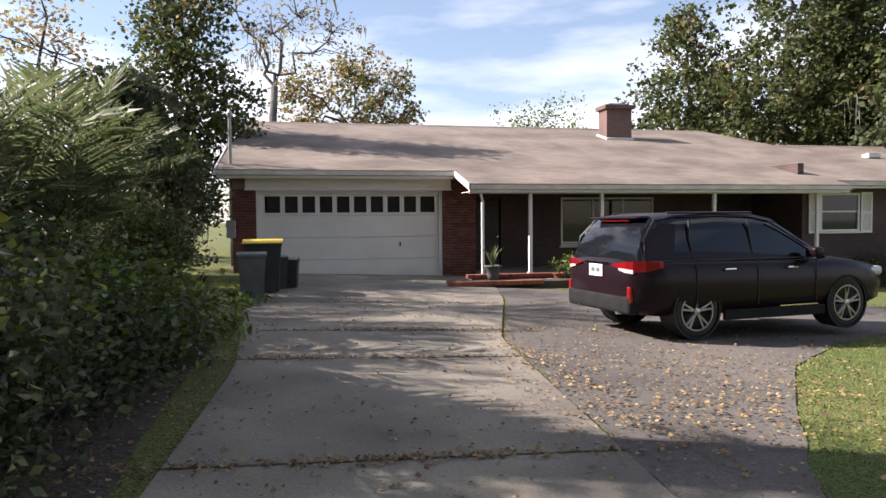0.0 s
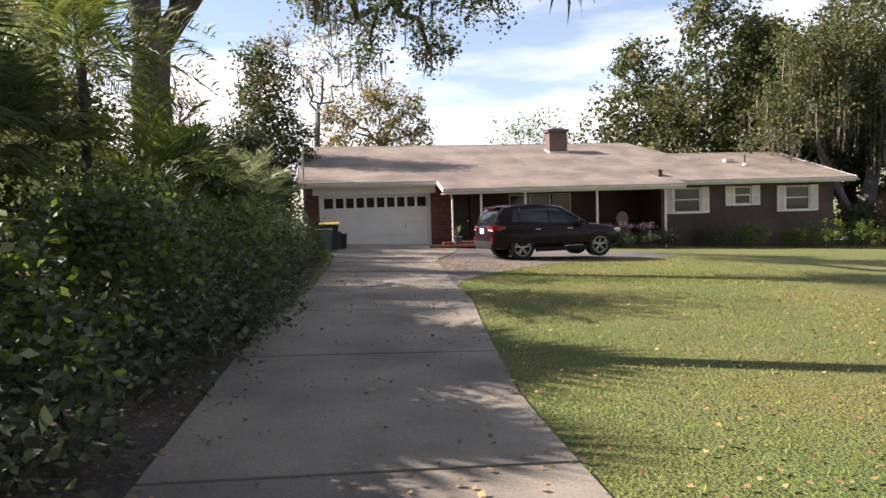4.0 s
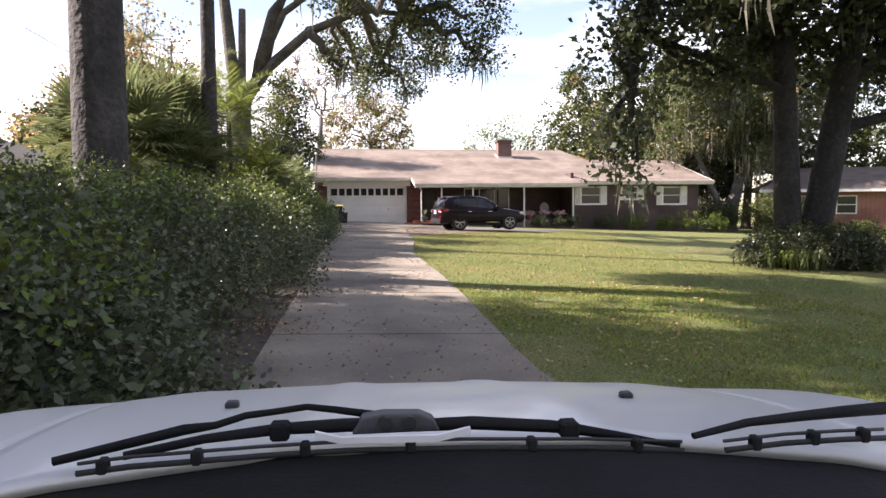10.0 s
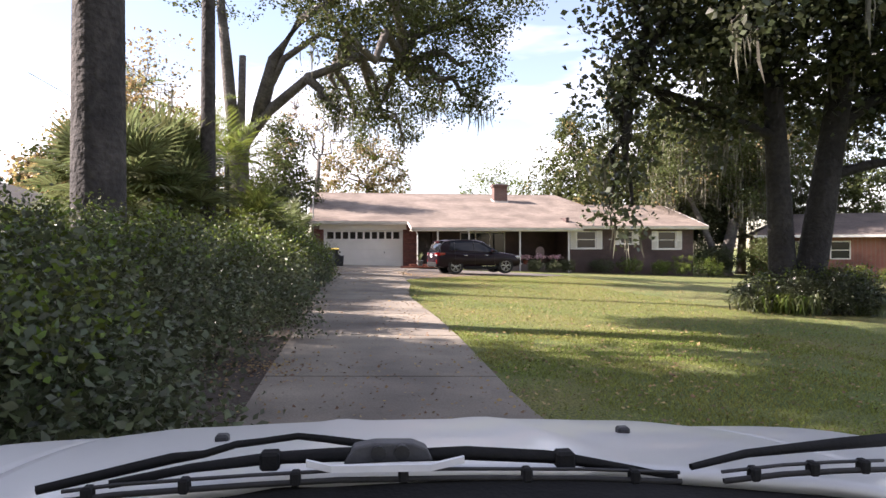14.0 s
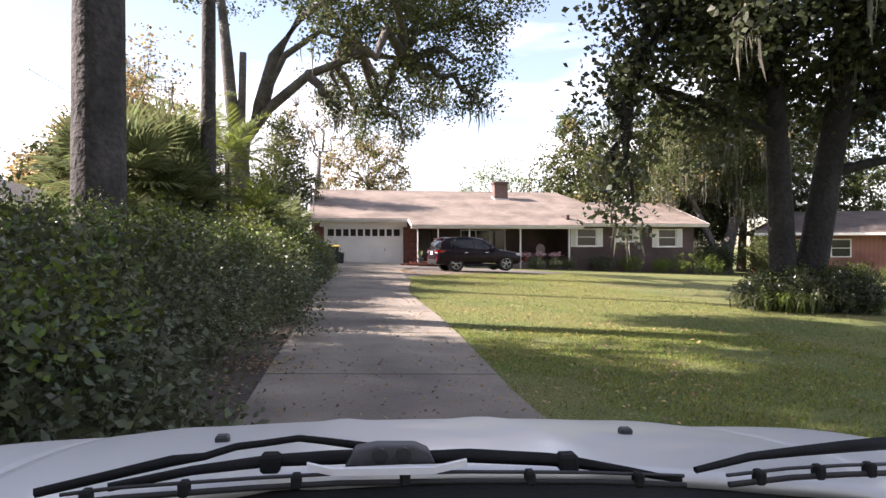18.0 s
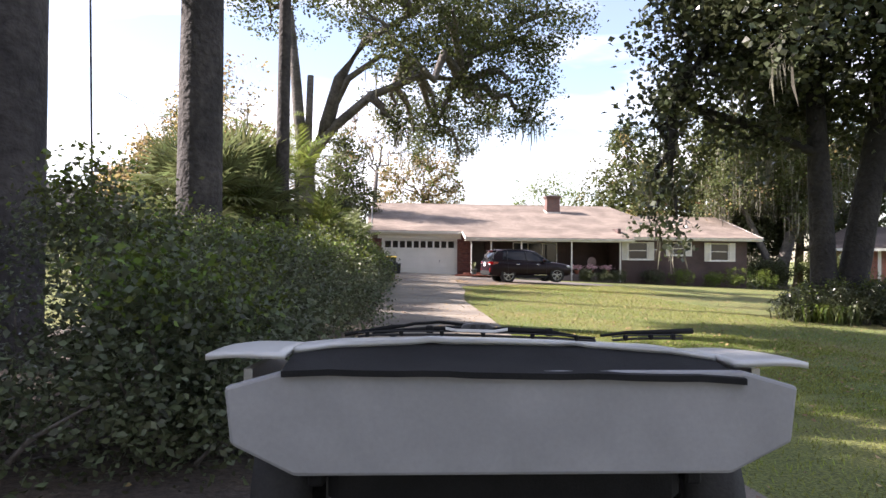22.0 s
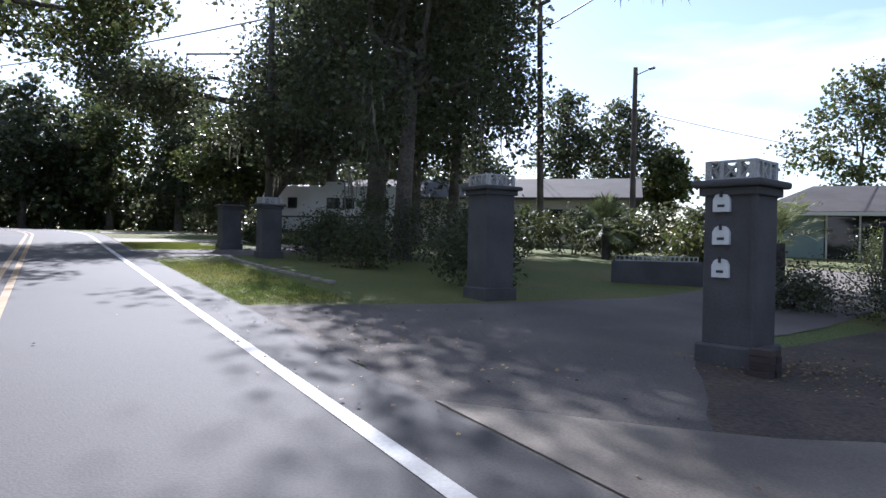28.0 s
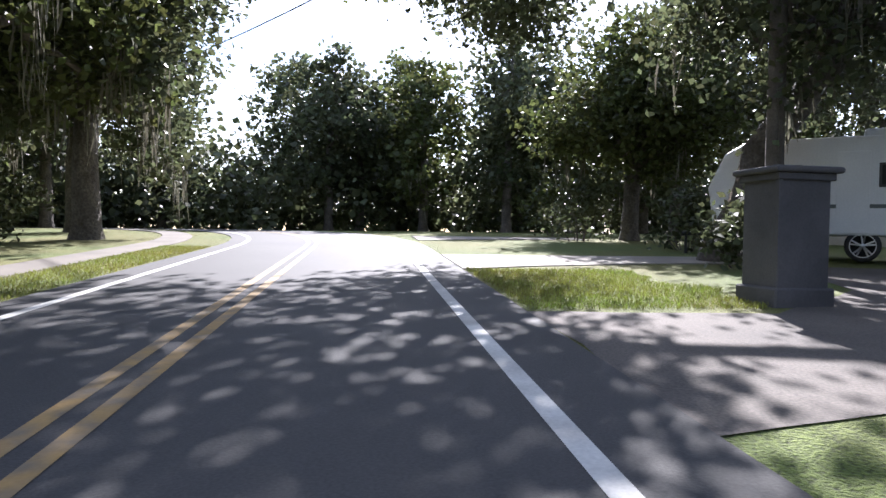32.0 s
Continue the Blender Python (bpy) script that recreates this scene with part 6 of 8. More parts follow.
for i, (x, y, h, r, lf) in enumerate(((-1.9, 3.6, 1.3, 0.8, M_HEDGE), (-2.6, 4.4, 1.6, 0.9, M_LEAFD), (-1.7, 6.6, 0.9, 0.65, M_LEAFG), (-3.0, 9.0, 1.0, 0.7, M_LEAFD), (-3.4, 6.8, 1.9, 1.1, M_LEAFD), (-4.6, 9.4, 2.2, 1.3, M_LEAFD), (-5.6, 13.4, 2.4, 1.5, M_LEAF), (-3.4, 14.6, 1.6, 1.0, M_LEAFD), (-2.1, 1.0, 1.3, 0.85, M_HEDGE), (-6.0, 8.2, 2.6, 1.4, M_LEAFD), (-6.5, 3.6, 1.9, 1.3, M_LEAFD), (-6.2, -0.6, 1.8, 1.2, M_LEAFD), (-7.6, -5.0, 2.2, 1.3, M_LEAF), (-8.2, -1.4, 2.2, 1.4, M_LEAF), (-7.6, 2.8, 2.2, 1.3, M_LEAFG), (-8.4, -9.2, 1.7, 1.2, M_LEAF), (-8.8, 6.4, 2.4, 1.5, M_LEAF), (-6.4, 5.6, 2.8, 1.4, M_LEAFD), (-2.6, 16.2, 3.0, 0.95, M_LEAFD), (-3.3, 19.6, 3.2, 1.1, M_LEAFD), (-2.7, 13.4, 1.3, 0.8, M_LEAF), (-1.6, 5.7, 0.75, 0.55, M_HEDGE), (-1.45, 7.2, 0.5, 0.42, M_LEAFD), (-2.3, 7.4, 0.8, 0.6, M_LEAFD), (-1.75, 4.5, 0.85, 0.6, M_LEAFD), (-2.6, 5.6, 1.2, 0.7, M_HEDGE), (-1.75, 2.3, 1.0, 0.65, M_LEAFD), (-1.75, -0.3, 1.0, 0.65, M_HEDGE), (-5.4, 2.4, 3.2, 1.3, M_LEAF), (-4.9, 5.4, 2.9, 1.2, M_LEAF), (-5.0, 11.2, 3.0, 1.3, M_LEAFD))):
    shrub("side_shrub", (x, y), [(0, 0, h * 0.5, r, r, h * 0.45), (0.2, -0.1, h * 0.85, r * 0.6, r * 0.6, h * 0.2)], "loose green shrub under the palms", lf, 110, 32 if y < 7 and x > -4 else 26, 0.062 if y < 7 and x > -4 else 0.10, 0.3, 150 + i, extra=(M_LEAFG, 0.15))

# planting at the front of the house and round the lawn tree
for i, (x, y, h, r, lf, lb) in enumerate(((6.9, 15.7, 0.95, 0.55, M_LEAFG, "bright green bush at the porch step"), (7.7, 15.9, 1.2, 0.55, M_LEAF, "leafy shrub at the porch"), (12.0, 16.1, 0.75, 0.5, M_LEAFD, "low dark shrub along the porch"), (13.2, 16.1, 0.75, 0.5, M_LEAFD, "low dark shrub along the porch"), (14.2, 16.2, 0.8, 0.5, M_LEAFD, "low dark shrub along the porch"), (18.9, 17.0, 1.2, 0.75, M_LEAFG, "rounded yellow-green bush under the window"), (17.0, 17.2, 1.0, 0.7, M_LEAFD, "dark low bush by the brick wall"), (20.9, 16.7, 0.95, 0.6, M_LEAFG, "clipped pale green bush under the window"), (22.4, 16.6, 1.3, 0.9, M_LEAFG, "clipped pale green bush under the window"), (24.1, 16.5, 1.3, 1.0, M_LEAFG, "clipped pale green bush at the corner"), (26.6, 19.4, 2.2, 1.2, M_LEAFD, "dark loose bush at the house corner"), (29.0, 17.4, 2.9, 1.5, M_LEAF, "tall loose bush between the houses"), (31.2, 17.6, 2.6, 1.3, M_LEAFD, "tall dark bush beside the brick house"), (35.0, 15.6, 1.1, 0.8, M_LEAFG, "low pale bush before the brick house"), (36.6, 14.8, 1.0, 0.7, M_LEAFG, "low pale bush before the brick house"), (35.0, 35.5, 4.5, 2.2, M_LEAFD, "tall dark bush beyond the moss-hung oak"), (31.5, 31.5, 3.6, 1.7, M_LEAFD, "tall dark bush beyond the moss-hung oak"), (40.5, 30.5, 4.5, 2.4, M_LEAFD, "tall dark bush beyond the moss-hung oak"))):
    shrub("foundation_bush", (x, y), [(0, 0, h * 0.5, r, r, h * 0.46)], lb, lf, 80 if h < 2 else 130, 40, 0.06 if h < 2 else 0.13, 0.16 if h < 2 else 0.35, 170 + i)


def strap_clump(name, at, n, long, label, seed, material=M_LEAFD, wide=0.05, spread=0.5):
    rng = np.random.default_rng(seed)
    top = thing(name, (*at, gz(*at)), 0, label, "plant")
    q = []
    for _ in range(n):
        a, k = rng.uniform(0, 2 * math.pi), long * rng.uniform(0.6, 1.1)
        o = np.array([*rng.normal(0, spread, 2), 0.0])
        d = np.array([math.cos(a), math.sin(a), 0])
        s = np.array([-d[1], d[0], 0]) * wide
        m, e = o + d * k * 0.3 + [0, 0, k * 0.8], o + d * k * 0.95 + [0, 0, k * rng.uniform(0.3, 0.7)]
        q += [o - s * 0.5, o + s * 0.5, m + s, m - s, m - s, m + s, e + s * 0.1, e - s * 0.1]
    tagged(put(new("blade_clump", quads_mesh("blade_clump", q, material)), top), "", "", "", "stuff")
    return top


for i, (u, v, lg) in enumerate(((-1.25, -0.75, 0.5), (-0.9, -1.05, 0.6), (-0.35, -1.1, 0.65), (1.5, -0.7, 0.55))):
    p = U * u + V * v
    strap_clump("border_plant", (10.9 + p[0], -8.9 + p[1]), 110, lg, "green fern-like plants round the foot of the lawn tree", 190 + i, M_LEAFG if i == 1 else M_PALM, 0.026, 0.28)
for i, (u, v, h, r) in enumerate(((-1.15, -0.5, 0.75, 0.6), (-0.45, -0.75, 0.9, 0.6), (0.3, -0.95, 0.95, 0.65), (1.0, -0.8, 1.1, 0.7), (1.55, -0.35, 0.85, 0.6), (-0.9, 0.35, 0.7, 0.5), (1.2, 0.4, 0.9, 0.6))):
    p = U * u + V * v
    shrub("border_bush", (10.9 + p[0], -8.9 + p[1]), [(0, 0, h * 0.5, r, r, h * 0.45), (0.2, 0.1, h * 0.9, r * 0.4, r * 0.4, h * 0.15)], "low dark bush round the foot of the lawn tree", M_MAGN, 110, 34, 0.075, 0.24, 230 + i, extra=(M_LEAFG, 0.08), slim=0.24)
for i, (x, y) in enumerate(((-1.55, 9.5), (-2.1, 9.7), (-1.6, 10.5), (-2.3, 10.5), (-1.5, 8.6), (-1.9, 11.3), (-1.4, 11.9), (-2.7, 11.5))):
    strap_clump("ground_cover", (x, y), 190, 0.26, "low bright green ground cover beside the drive", 240 + i, M_LEAFG, 0.045, 0.34)

# ---- the other houses ----


def ranch(name, at, turn, x0, x1, deep, eave, ridge, over, label, wall, roofm, hip, base=-1.2):
    """A plain low house: x along its front, y into it; hip: how far the ridge ends are set in."""
    h = thing(name, at, turn, label, "house")
    ym = deep / 2
    t = 0.12
    a = [(x0 - over, -over, eave), (x1 + over, -over, eave), (x1 + over, deep + over, eave), (x0 - over, deep + over, eave)]
    r0, r1 = (x0 - over + hip, ym, ridge), (x1 + over - hip, ym, ridge)
    if hip > 0.1:
        faces = [[a[0], a[1], r1, r0], [a[2], a[3], r0, r1], [a[1], a[2], r1], [a[3], a[0], r0]]
    else:
        faces = [[a[0], a[1], r1, r0], [a[2], a[3], r0, r1]]
    part("roof", slab_of(faces, t), roofm, h)
    if hip <= 0.1:
        for x in (x0, x1 - 0.15):
            part("gable", prism([(0, base), (deep, base), (deep, eave), (ym, ridge - t - 0.03), (0, eave)], 0.15, "x", x), wall, h)
    else:
        for x in (x0, x1 - 0.15):
            part("end_wall", boxes((x, x + 0.15, 0.15, deep - 0.15, base, eave - 0.05)), wall, h)
    part("back_wall", boxes((x0, x1, deep - 0.15, deep, base, eave - 0.05)), wall, h)
    part("fascia", boxes((x0 - over, x1 + over, -over - 0.03, -over, eave - 0.2, eave - 0.02)), M_WHITE, h)
    return h


# turquoise-trimmed neighbour
nb = ranch("neighbour_house", (-18.2, 2.8, 0.0), 43.0, -6.3, 8.6, 8.0, 3.06, 4.62, 0.5, "low seafoam house with grey roof and turquoise chimney", M_SEAFOAM, M_GREYROOF, 3.6, 0.0)
part("front_wall", boxes((-6.3, -3.5, 0.0, 0.15, 0.0, 2.95)), M_SEAFOAM, nb)
pieces("porch_screen", ((1.0, 1.25, 0.0, 0.15, 0.0, 2.95), (2.2, 8.6, 0.0, 0.15, 0.0, 2.95), (1.25, 2.2, 0.0, 0.15, 0.0, 1.45), (1.25, 2.2, 0.0, 0.15, 2.6, 2.95)), M_DARKPORCH, nb)
part("porch_back", boxes((-3.5, 1.0, 2.2, 2.35, 0.0, 2.95)), M_DARKWOOD, nb)
for x in (-3.4, -2.0, -0.6, 0.9):
    part("porch_post", boxes((x - 0.04, x + 0.04, -0.02, 0.06, 0.4, 2.95)), M_WHITE, nb)
part("screen", boxes((-3.36, 0.86, 0.01, 0.02, 0.8, 2.9)), M_GLASS, nb, "dark insect screen of the porch")
part("window", boxes((1.25, 1.31, -0.03, 0.05, 1.45, 2.6), (2.14, 2.2, -0.03, 0.05, 1.45, 2.6), (1.31, 2.14, -0.03, 0.05, 1.45, 1.51), (1.31, 2.14, -0.03, 0.05, 2.54, 2.6)), M_WHITE, nb)
part("pane", boxes((1.31, 2.14, 0.03, 0.04, 1.51, 2.54)), M_GLASS, nb)
tch = part("chimney", boxes((-0.75, 0.75, 0.9, 1.7, 3.2, 5.35)), M_TURQ, nb, "turquoise painted chimney with dark stain")
part("chimney_cap", boxes((-0.8, 0.8, 0.85, 1.75, 5.35, 5.43), bevel=0.02), M_TURQ, tch)
for x, z, r in ((-0.15, 5.0, 0.2), (-0.3, 5.1, 0.13), (0.02, 4.9, 0.15), (-0.1, 4.6, 0.05), (-0.16, 4.4, 0.04)):
    bm = bmesh.new()
    bmesh.ops.create_circle(bm, cap_ends=True, segments=12, radius=r, matrix=Matrix.Translation((x, 0.892 + 0.004 * x, z)) @ Matrix.Rotation(radians(90), 4, "X"))
    part("stain", bm, M_BINDARK, tch)
part("chimney_flashing", boxes((-0.85, 0.85, 0.8, 0.88, 3.3, 3.42)), M_BINDARK, tch)
tch.location.x = 0.7

# far pale-roofed house
fh = ranch("far_house", (-35.0, 2.2, 0.0), 225.0, 0.0, 17.0, 9.0, 3.85, 5.35, 0.6, "distant cream house with pale low gable roof", M_CREAM, M_PALEROOF, 0.0, 0.5)
for x in (3.0, 8.0, 12.5):
    w = part("window", boxes((x, x + 1.5, 8.98, 9.05, 2.1, 3.3)), M_WHITE, fh)
    part("pane", boxes((x + 0.08, x + 1.42, 9.05, 9.07, 2.18, 3.22)), M_GLASS, w)
part("chimney", boxes((9.0, 9.6, 4.6, 5.2, 5.0, 5.9)), M_BRICK, fh)

# brick neighbour beyond the lawn tree
bn = ranch("brick_house", (30.5, 19.5, 0.0), -30.0, 0.0, 22.0, 10.0, 2.05, 3.75, 0.7, "low red brick house with brown shingle roof", M_BRICKR, M_BROWNROOF, 3.0, -2.2)
for a, b in ((0.0, 1.2), (2.4, 4.3), (5.6, 9.0), (10.4, 22.0)):
    pieces("front_wall", ((a, b, 0.0, 0.15, -2.2, 1.95),), M_BRICKR, bn)
for a, b in ((1.2, 2.4), (4.3, 5.6), (9.0, 10.4)):
    pieces("front_wall", ((a, b, 0.0, 0.15, -2.2, 0.3), (a, b, 0.0, 0.15, 1.6, 1.95),), M_BRICKR, bn)
    w = part("window", boxes((a, a + 0.08, -0.03, 0.05, 0.3, 1.6), (b - 0.08, b, -0.03, 0.05, 0.3, 1.6), (a + 0.08, b - 0.08, -0.03, 0.05, 0.3, 0.38), (a + 0.08, b - 0.08, -0.03, 0.05, 1.52, 1.6), (a + 0.08, b - 0.08, -0.02, 0.04, 0.92, 0.98)), M_WHITE, bn)
    part("pane", boxes((a + 0.08, b - 0.08, 0.06, 0.07, 0.38, 1.52)), M_GLASS, w)
part("door_trim", boxes((3.55, 3.75, -0.06, -0.004, -1.3, 1.9)), M_WHITE, bn)

# ---- gate pillars ----


def gate_pillar(at, turn, side, high, label, boxes_on=0, screen=True):
    x, y = at
    p = thing("gate_pillar", (x, y, gz(x, y) - 0.05), turn, label, "gate pillar", "gate pillars along the road")
    s = side / 2
    part("shaft", boxes((-s, s, -s, s, 0, high), bevel=0.012), M_STONE, p)
    part("corner_strip", boxes((s - 0.03, s + 0.02, -s - 0.02, -s + 0.03, 0.6, high)), M_STONE, p)
    part("plinth", boxes((-s - 0.05, s + 0.05, -s - 0.05, s + 0.05, 0, 0.25), bevel=0.02), M_STONE, p)
    part("cap", boxes((-s - 0.10, s + 0.10, -s - 0.10, s + 0.10, high, high + 0.07), bevel=0.025, seg=2), M_STONE, p)
    part("cap_step", boxes((-s - 0.04, s + 0.04, -s - 0.04, s + 0.04, high - 0.08, high - 0.001), bevel=0.01), M_STONE, p)
    # pierced screen blocks round the top
    me = None
    n = max(3, round(side / 0.2))
    w = side / n
    for k in range(4 if screen else 0):
        for i in range(n):
            if me is None:
                h = 0.19
                blk = part("screen_block", boxes((-w / 2, -w / 2 + 0.02, -0.03, 0.03, 0, h), (w / 2 - 0.02, w / 2, -0.03, 0.03, 0, h), (-w / 2 + 0.02, w / 2 - 0.02, -0.03, 0.03, 0, 0.022), (-w / 2 + 0.02, w / 2 - 0.02, -0.03, 0.03, h - 0.022, h)), M_LATTICE, p, "pale pierced screen block")
                bm = bmesh.new()
                bm.from_mesh(blk.data)
                for sgn in (-1, 1):
                    rod((-w / 2 + 0.02, 0, 0.095 - sgn * 0.07), (w / 2 - 0.02, 0, 0.095 + sgn * 0.07), 0.014, 6, None, bm)
                bm.to_mesh(blk.data)
                bm.free()
                me, ob = blk.data, blk
            else:
                ob = put(new("screen_block", me), p)
            ob.matrix_local = pose(0, 0, high + 0.07, 0, 0, 90 * k) @ pose(-s + w * (i + 0.5), -s + 0.035, 0)
    for i in range(boxes_on):
        z = 0.93 + 0.315 * i - gz(x, y)
        b = part("letterbox", prism([(-0.085, 0), (0.085, 0), (0.085, 0.12), (0.06, 0.165), (0.025, 0.18), (-0.025, 0.18), (-0.06, 0.165), (-0.085, 0.12)], 0.04, "y", -s - 0.04, 0.004), M_RVWHITE, p, "white rounded letterbox door")
        b.location = (-0.06, 0, z)
        part("number_bar", boxes((-0.035, 0.035, -s - 0.044, -s - 0.04, 0.045, 0.07)), M_BINDARK, b)
        part("flag", boxes((-0.012, 0.012, -s - 0.055, -s - 0.04, 0.14, 0.2)), M_BINDARK, b)
    return p


gate_pillar((-6.05, -25.45), 12.0, 0.50, 1.76, "square grey rendered gate pillar with three white letterboxes", 3)
gate_pillar((-11.31, -24.85), 2.0, 0.56, 1.86, "square grey rendered gate pillar with pierced block top")
gate_pillar((-21.66, -25.69), 2.0, 0.58, 1.55, "square grey gate pillar with pierced block top in deep shade")
gate_pillar((-26.2, -25.8), 4.0, 0.64, 1.52, "heavy grey gate pillar beside the next driveway", screen=False)
post = thing("dark_pillar", (-8.0, -18.3, gz(-8.0, -18.3) - 0.05), 10, "dark square pillar standing in deep shade", "pillar")
part("shaft", boxes((-0.31, 0.31, -0.31, 0.31, 0, 1.5), bevel=0.02), M_DARKWOOD, post)
part("cap", boxes((-0.36, 0.36, -0.36, 0.36, 1.5, 1.57), bevel=0.02), M_DARKWOOD, post)
bs = thing("brick_stack", (-5.55, -25.75, gz(-5.55, -25.75)), 8, "small stack of loose dark bricks by the pillar", "bricks")
me = None
for r in range(4):
    for c in range(2):
        if me is None:
            ob = part("brick", boxes((-0.1, 0.1, -0.048, 0.048, 0.0, 0.062), bevel=0.005), M_BRICKD, bs)
            me = ob.data
        else:
            ob = put(new("brick", me), bs)
        ob.matrix_local = pose(0.01 * math.sin(7 * r + c), (c - 0.5) * 0.11, 0.064 * r, 0, 0, 4 * math.sin(3 * r + 2 * c))
wallp = thing("planter_wall", (-12.7, -19.4, gz(-12.7, -19.4) - 0.05), 48, "low dark planter wall with pale pierced top", "wall")
part("base", boxes((-0.98, 0.98, -0.2, 0.2, 0, 0.56), bevel=0.015), M_STONE, wallp)
me = None
for i in range(9):
    if me is None:
        ob = part("screen_block", boxes((-0.1, -0.08, -0.04, 0.04, 0, 0.12), (0.08, 0.1, -0.04, 0.04, 0, 0.12), (-0.08, 0.08, -0.04, 0.04, 0, 0.018), (-0.08, 0.08, -0.04, 0.04, 0.102, 0.12), (-0.01, 0.01, -0.04, 0.04, 0.018, 0.102)), M_LATTICE, wallp)
        me = ob.data
    else:
        ob = put(new("screen_block", me), wallp)
    ob.location = (-0.8 + 0.2 * i, 0, 0.56)
sl = thing("pale_slab", (-10.3, -18.5, gz(-10.3, -18.5)), 25, "pale concrete slab lying on the grass", "slab")
part("slab", boxes((-0.8, 0.8, -0.35, 0.35, 0, 0.16), bevel=0.02), M_WALK, sl)

# kerb stones along the verge by the gate
kerb = thing("verge_kerb", (0, 0, 0), 0, "row of pale kerb stones edging the grass verge", "kerb", "", "structure")
me = None
for i in range(14):
    t = i / 13
    x, y = -14.4 - 7.4 * t, -26.55 - 0.25 * t - 0.15 * math.sin(t * 3)
    if me is None:
        ob = part("kerb_stone", boxes((-0.27, 0.27, -0.07, 0.07, 0, 0.07), bevel=0.015), M_WALK, kerb)
        me = ob.data
    else:
        ob = put(new("kerb_stone", me), kerb)
    ob.matrix_local = pose(x, y, gz(x, y) - 0.02, 0, 0, -2 + 6 * math.sin(5 * i))

# ---- trailer ----
tr = thing("white_trailer", (-32.6, -19.4, gz(-32.6, -19.4)), 54.0, "white travel trailer parked behind the gate pillar", "trailer")
part("shell", prism([(-3.3, 0.55), (3.3, 0.55), (3.3, 2.45), (3.0, 2.62), (-2.6, 2.62), (-3.1, 2.35), (-3.45, 1.6)], 2.2, "y", -1.1, 0.05), M_RVWHITE, tr)
for x, k in ((-2.0, 0.45), (-0.15, 0.62), (0.6, 0.55), (2.0, 0.75)):
    w = part("window", boxes((x, x + k, -1.125, -1.1, 1.55, 2.05), bevel=0.01), M_BLACKPL, tr)
    part("pane", boxes((x + 0.05, x + k - 0.05, -1.132, -1.125, 1.6, 2.0)), M_GLASS, w)
part("door", boxes((-0.9, -0.3, -1.12, -1.1, 0.6, 2.3), bevel=0.006), M_RVWHITE, tr)
part("stripe", boxes((-3.2, 3.2, -1.112, -1.104, 1.12, 1.2)), M_BINGREY, tr)
part("roof_unit", boxes((-0.4, 0.5, -0.4, 0.4, 2.62, 2.86), bevel=0.05, seg=2), M_RVWHITE, tr)
for x in (-0.4, 0.4):
    wheel(tr, (x, -0.98, 0.34), 0.34, 0.2, 5, -1)
part("hitch", rod((-3.3, 0, 0.6), (-4.2, 0, 0.55), 0.05, 8), M_BLACKPL, tr)
part("jockey_leg", rod((-4.1, 0, -0.02), (-4.1, 0, 0.62), 0.035, 8), M_BLACKPL, tr)

# ---- poles, lamp, cables ----


def utility_pole(at, high, label, lean=0.0, arm=True):
    x, y = at
    p = thing("utility_pole", (x, y, gz(x, y)), 0, label, "utility pole", "utility poles")
    v, f = tube_arrays([[(lean * t, 0, -0.3 + (high + 0.3) * t, 0.17 - 0.05 * t) for t in np.linspace(0, 1, 6)]], 12)
    put(new("pole", mesh_of("pole", v, f, M_POLE, True)), p)
    return p


p1 = utility_pole((-27.5, -11.1), 13.5, "tall weathered wooden utility pole with cable riser", -0.5)
part("crossarm", boxes((-1.1, 0.3, -0.06, 0.06, 11.6, 11.75)), M_POLE, p1)
v, f = tube_arrays([[(0.16 - 0.4 * t, -0.1, 5.0 + 4.2 * t, 0.06) for t in np.linspace(0, 1, 6)], [(-0.05 - 0.1 * t, -0.2, 7.6 - 2.6 * t, 0.03) for t in np.linspace(0, 1, 5)]], 6)
put(new("riser_cable", mesh_of("riser_cable", v, f, M_WIRE, True)), p1)
p2 = utility_pole((-27.2, -5.5), 9.3, "shorter pole with a small yard light")
part("light_arm", rod((0, 0, 8.9), (0.75, 0.35, 9.15), 0.03, 8), M_GREYMETAL, p2)
part("light_head", boxes((0.6, 0.95, 0.25, 0.45, 9.1, 9.22), bevel=0.03), M_GREYMETAL, p2)
p3 = utility_pole((-30.6, -23.2), 11.5, "wooden pole carrying the street lamp")
v, f = tube_arrays([[(0.0, 0, 5.2, 0.035), (0.45, -0.7, 5.9, 0.033), (0.85, -1.5, 6.35, 0.03), (1.2, -2.4, 6.4, 0.028)]], 8)
put(new("lamp_arm", mesh_of("lamp_arm", v, f, M_GREYMETAL, True)), p3)
part("lamp_head", prism([(-0.12, -0.03), (0.45, -0.05), (0.42, 0.06), (0.05, 0.08)], 0.18, "y", -0.09, 0.015), M_GREYMETAL, p3).matrix_local = pose(1.2, -2.4, 6.38, 0, 0, -65)


def cable(name, a, b, sag, r, label):
    ob = thing(name, (0, 0, 0), 0, label, "cable", "overhead cables")
    v, f = tube_arrays([[(a[0] + (b[0] - a[0]) * t, a[1] + (b[1] - a[1]) * t, a[2] + (b[2] - a[2]) * t - sag * 4 * t * (1 - t), r) for t in np.linspace(0, 1, 18)]], 6)
    put(new("strand", mesh_of("strand", v, f, M_WIRE, True)), ob)


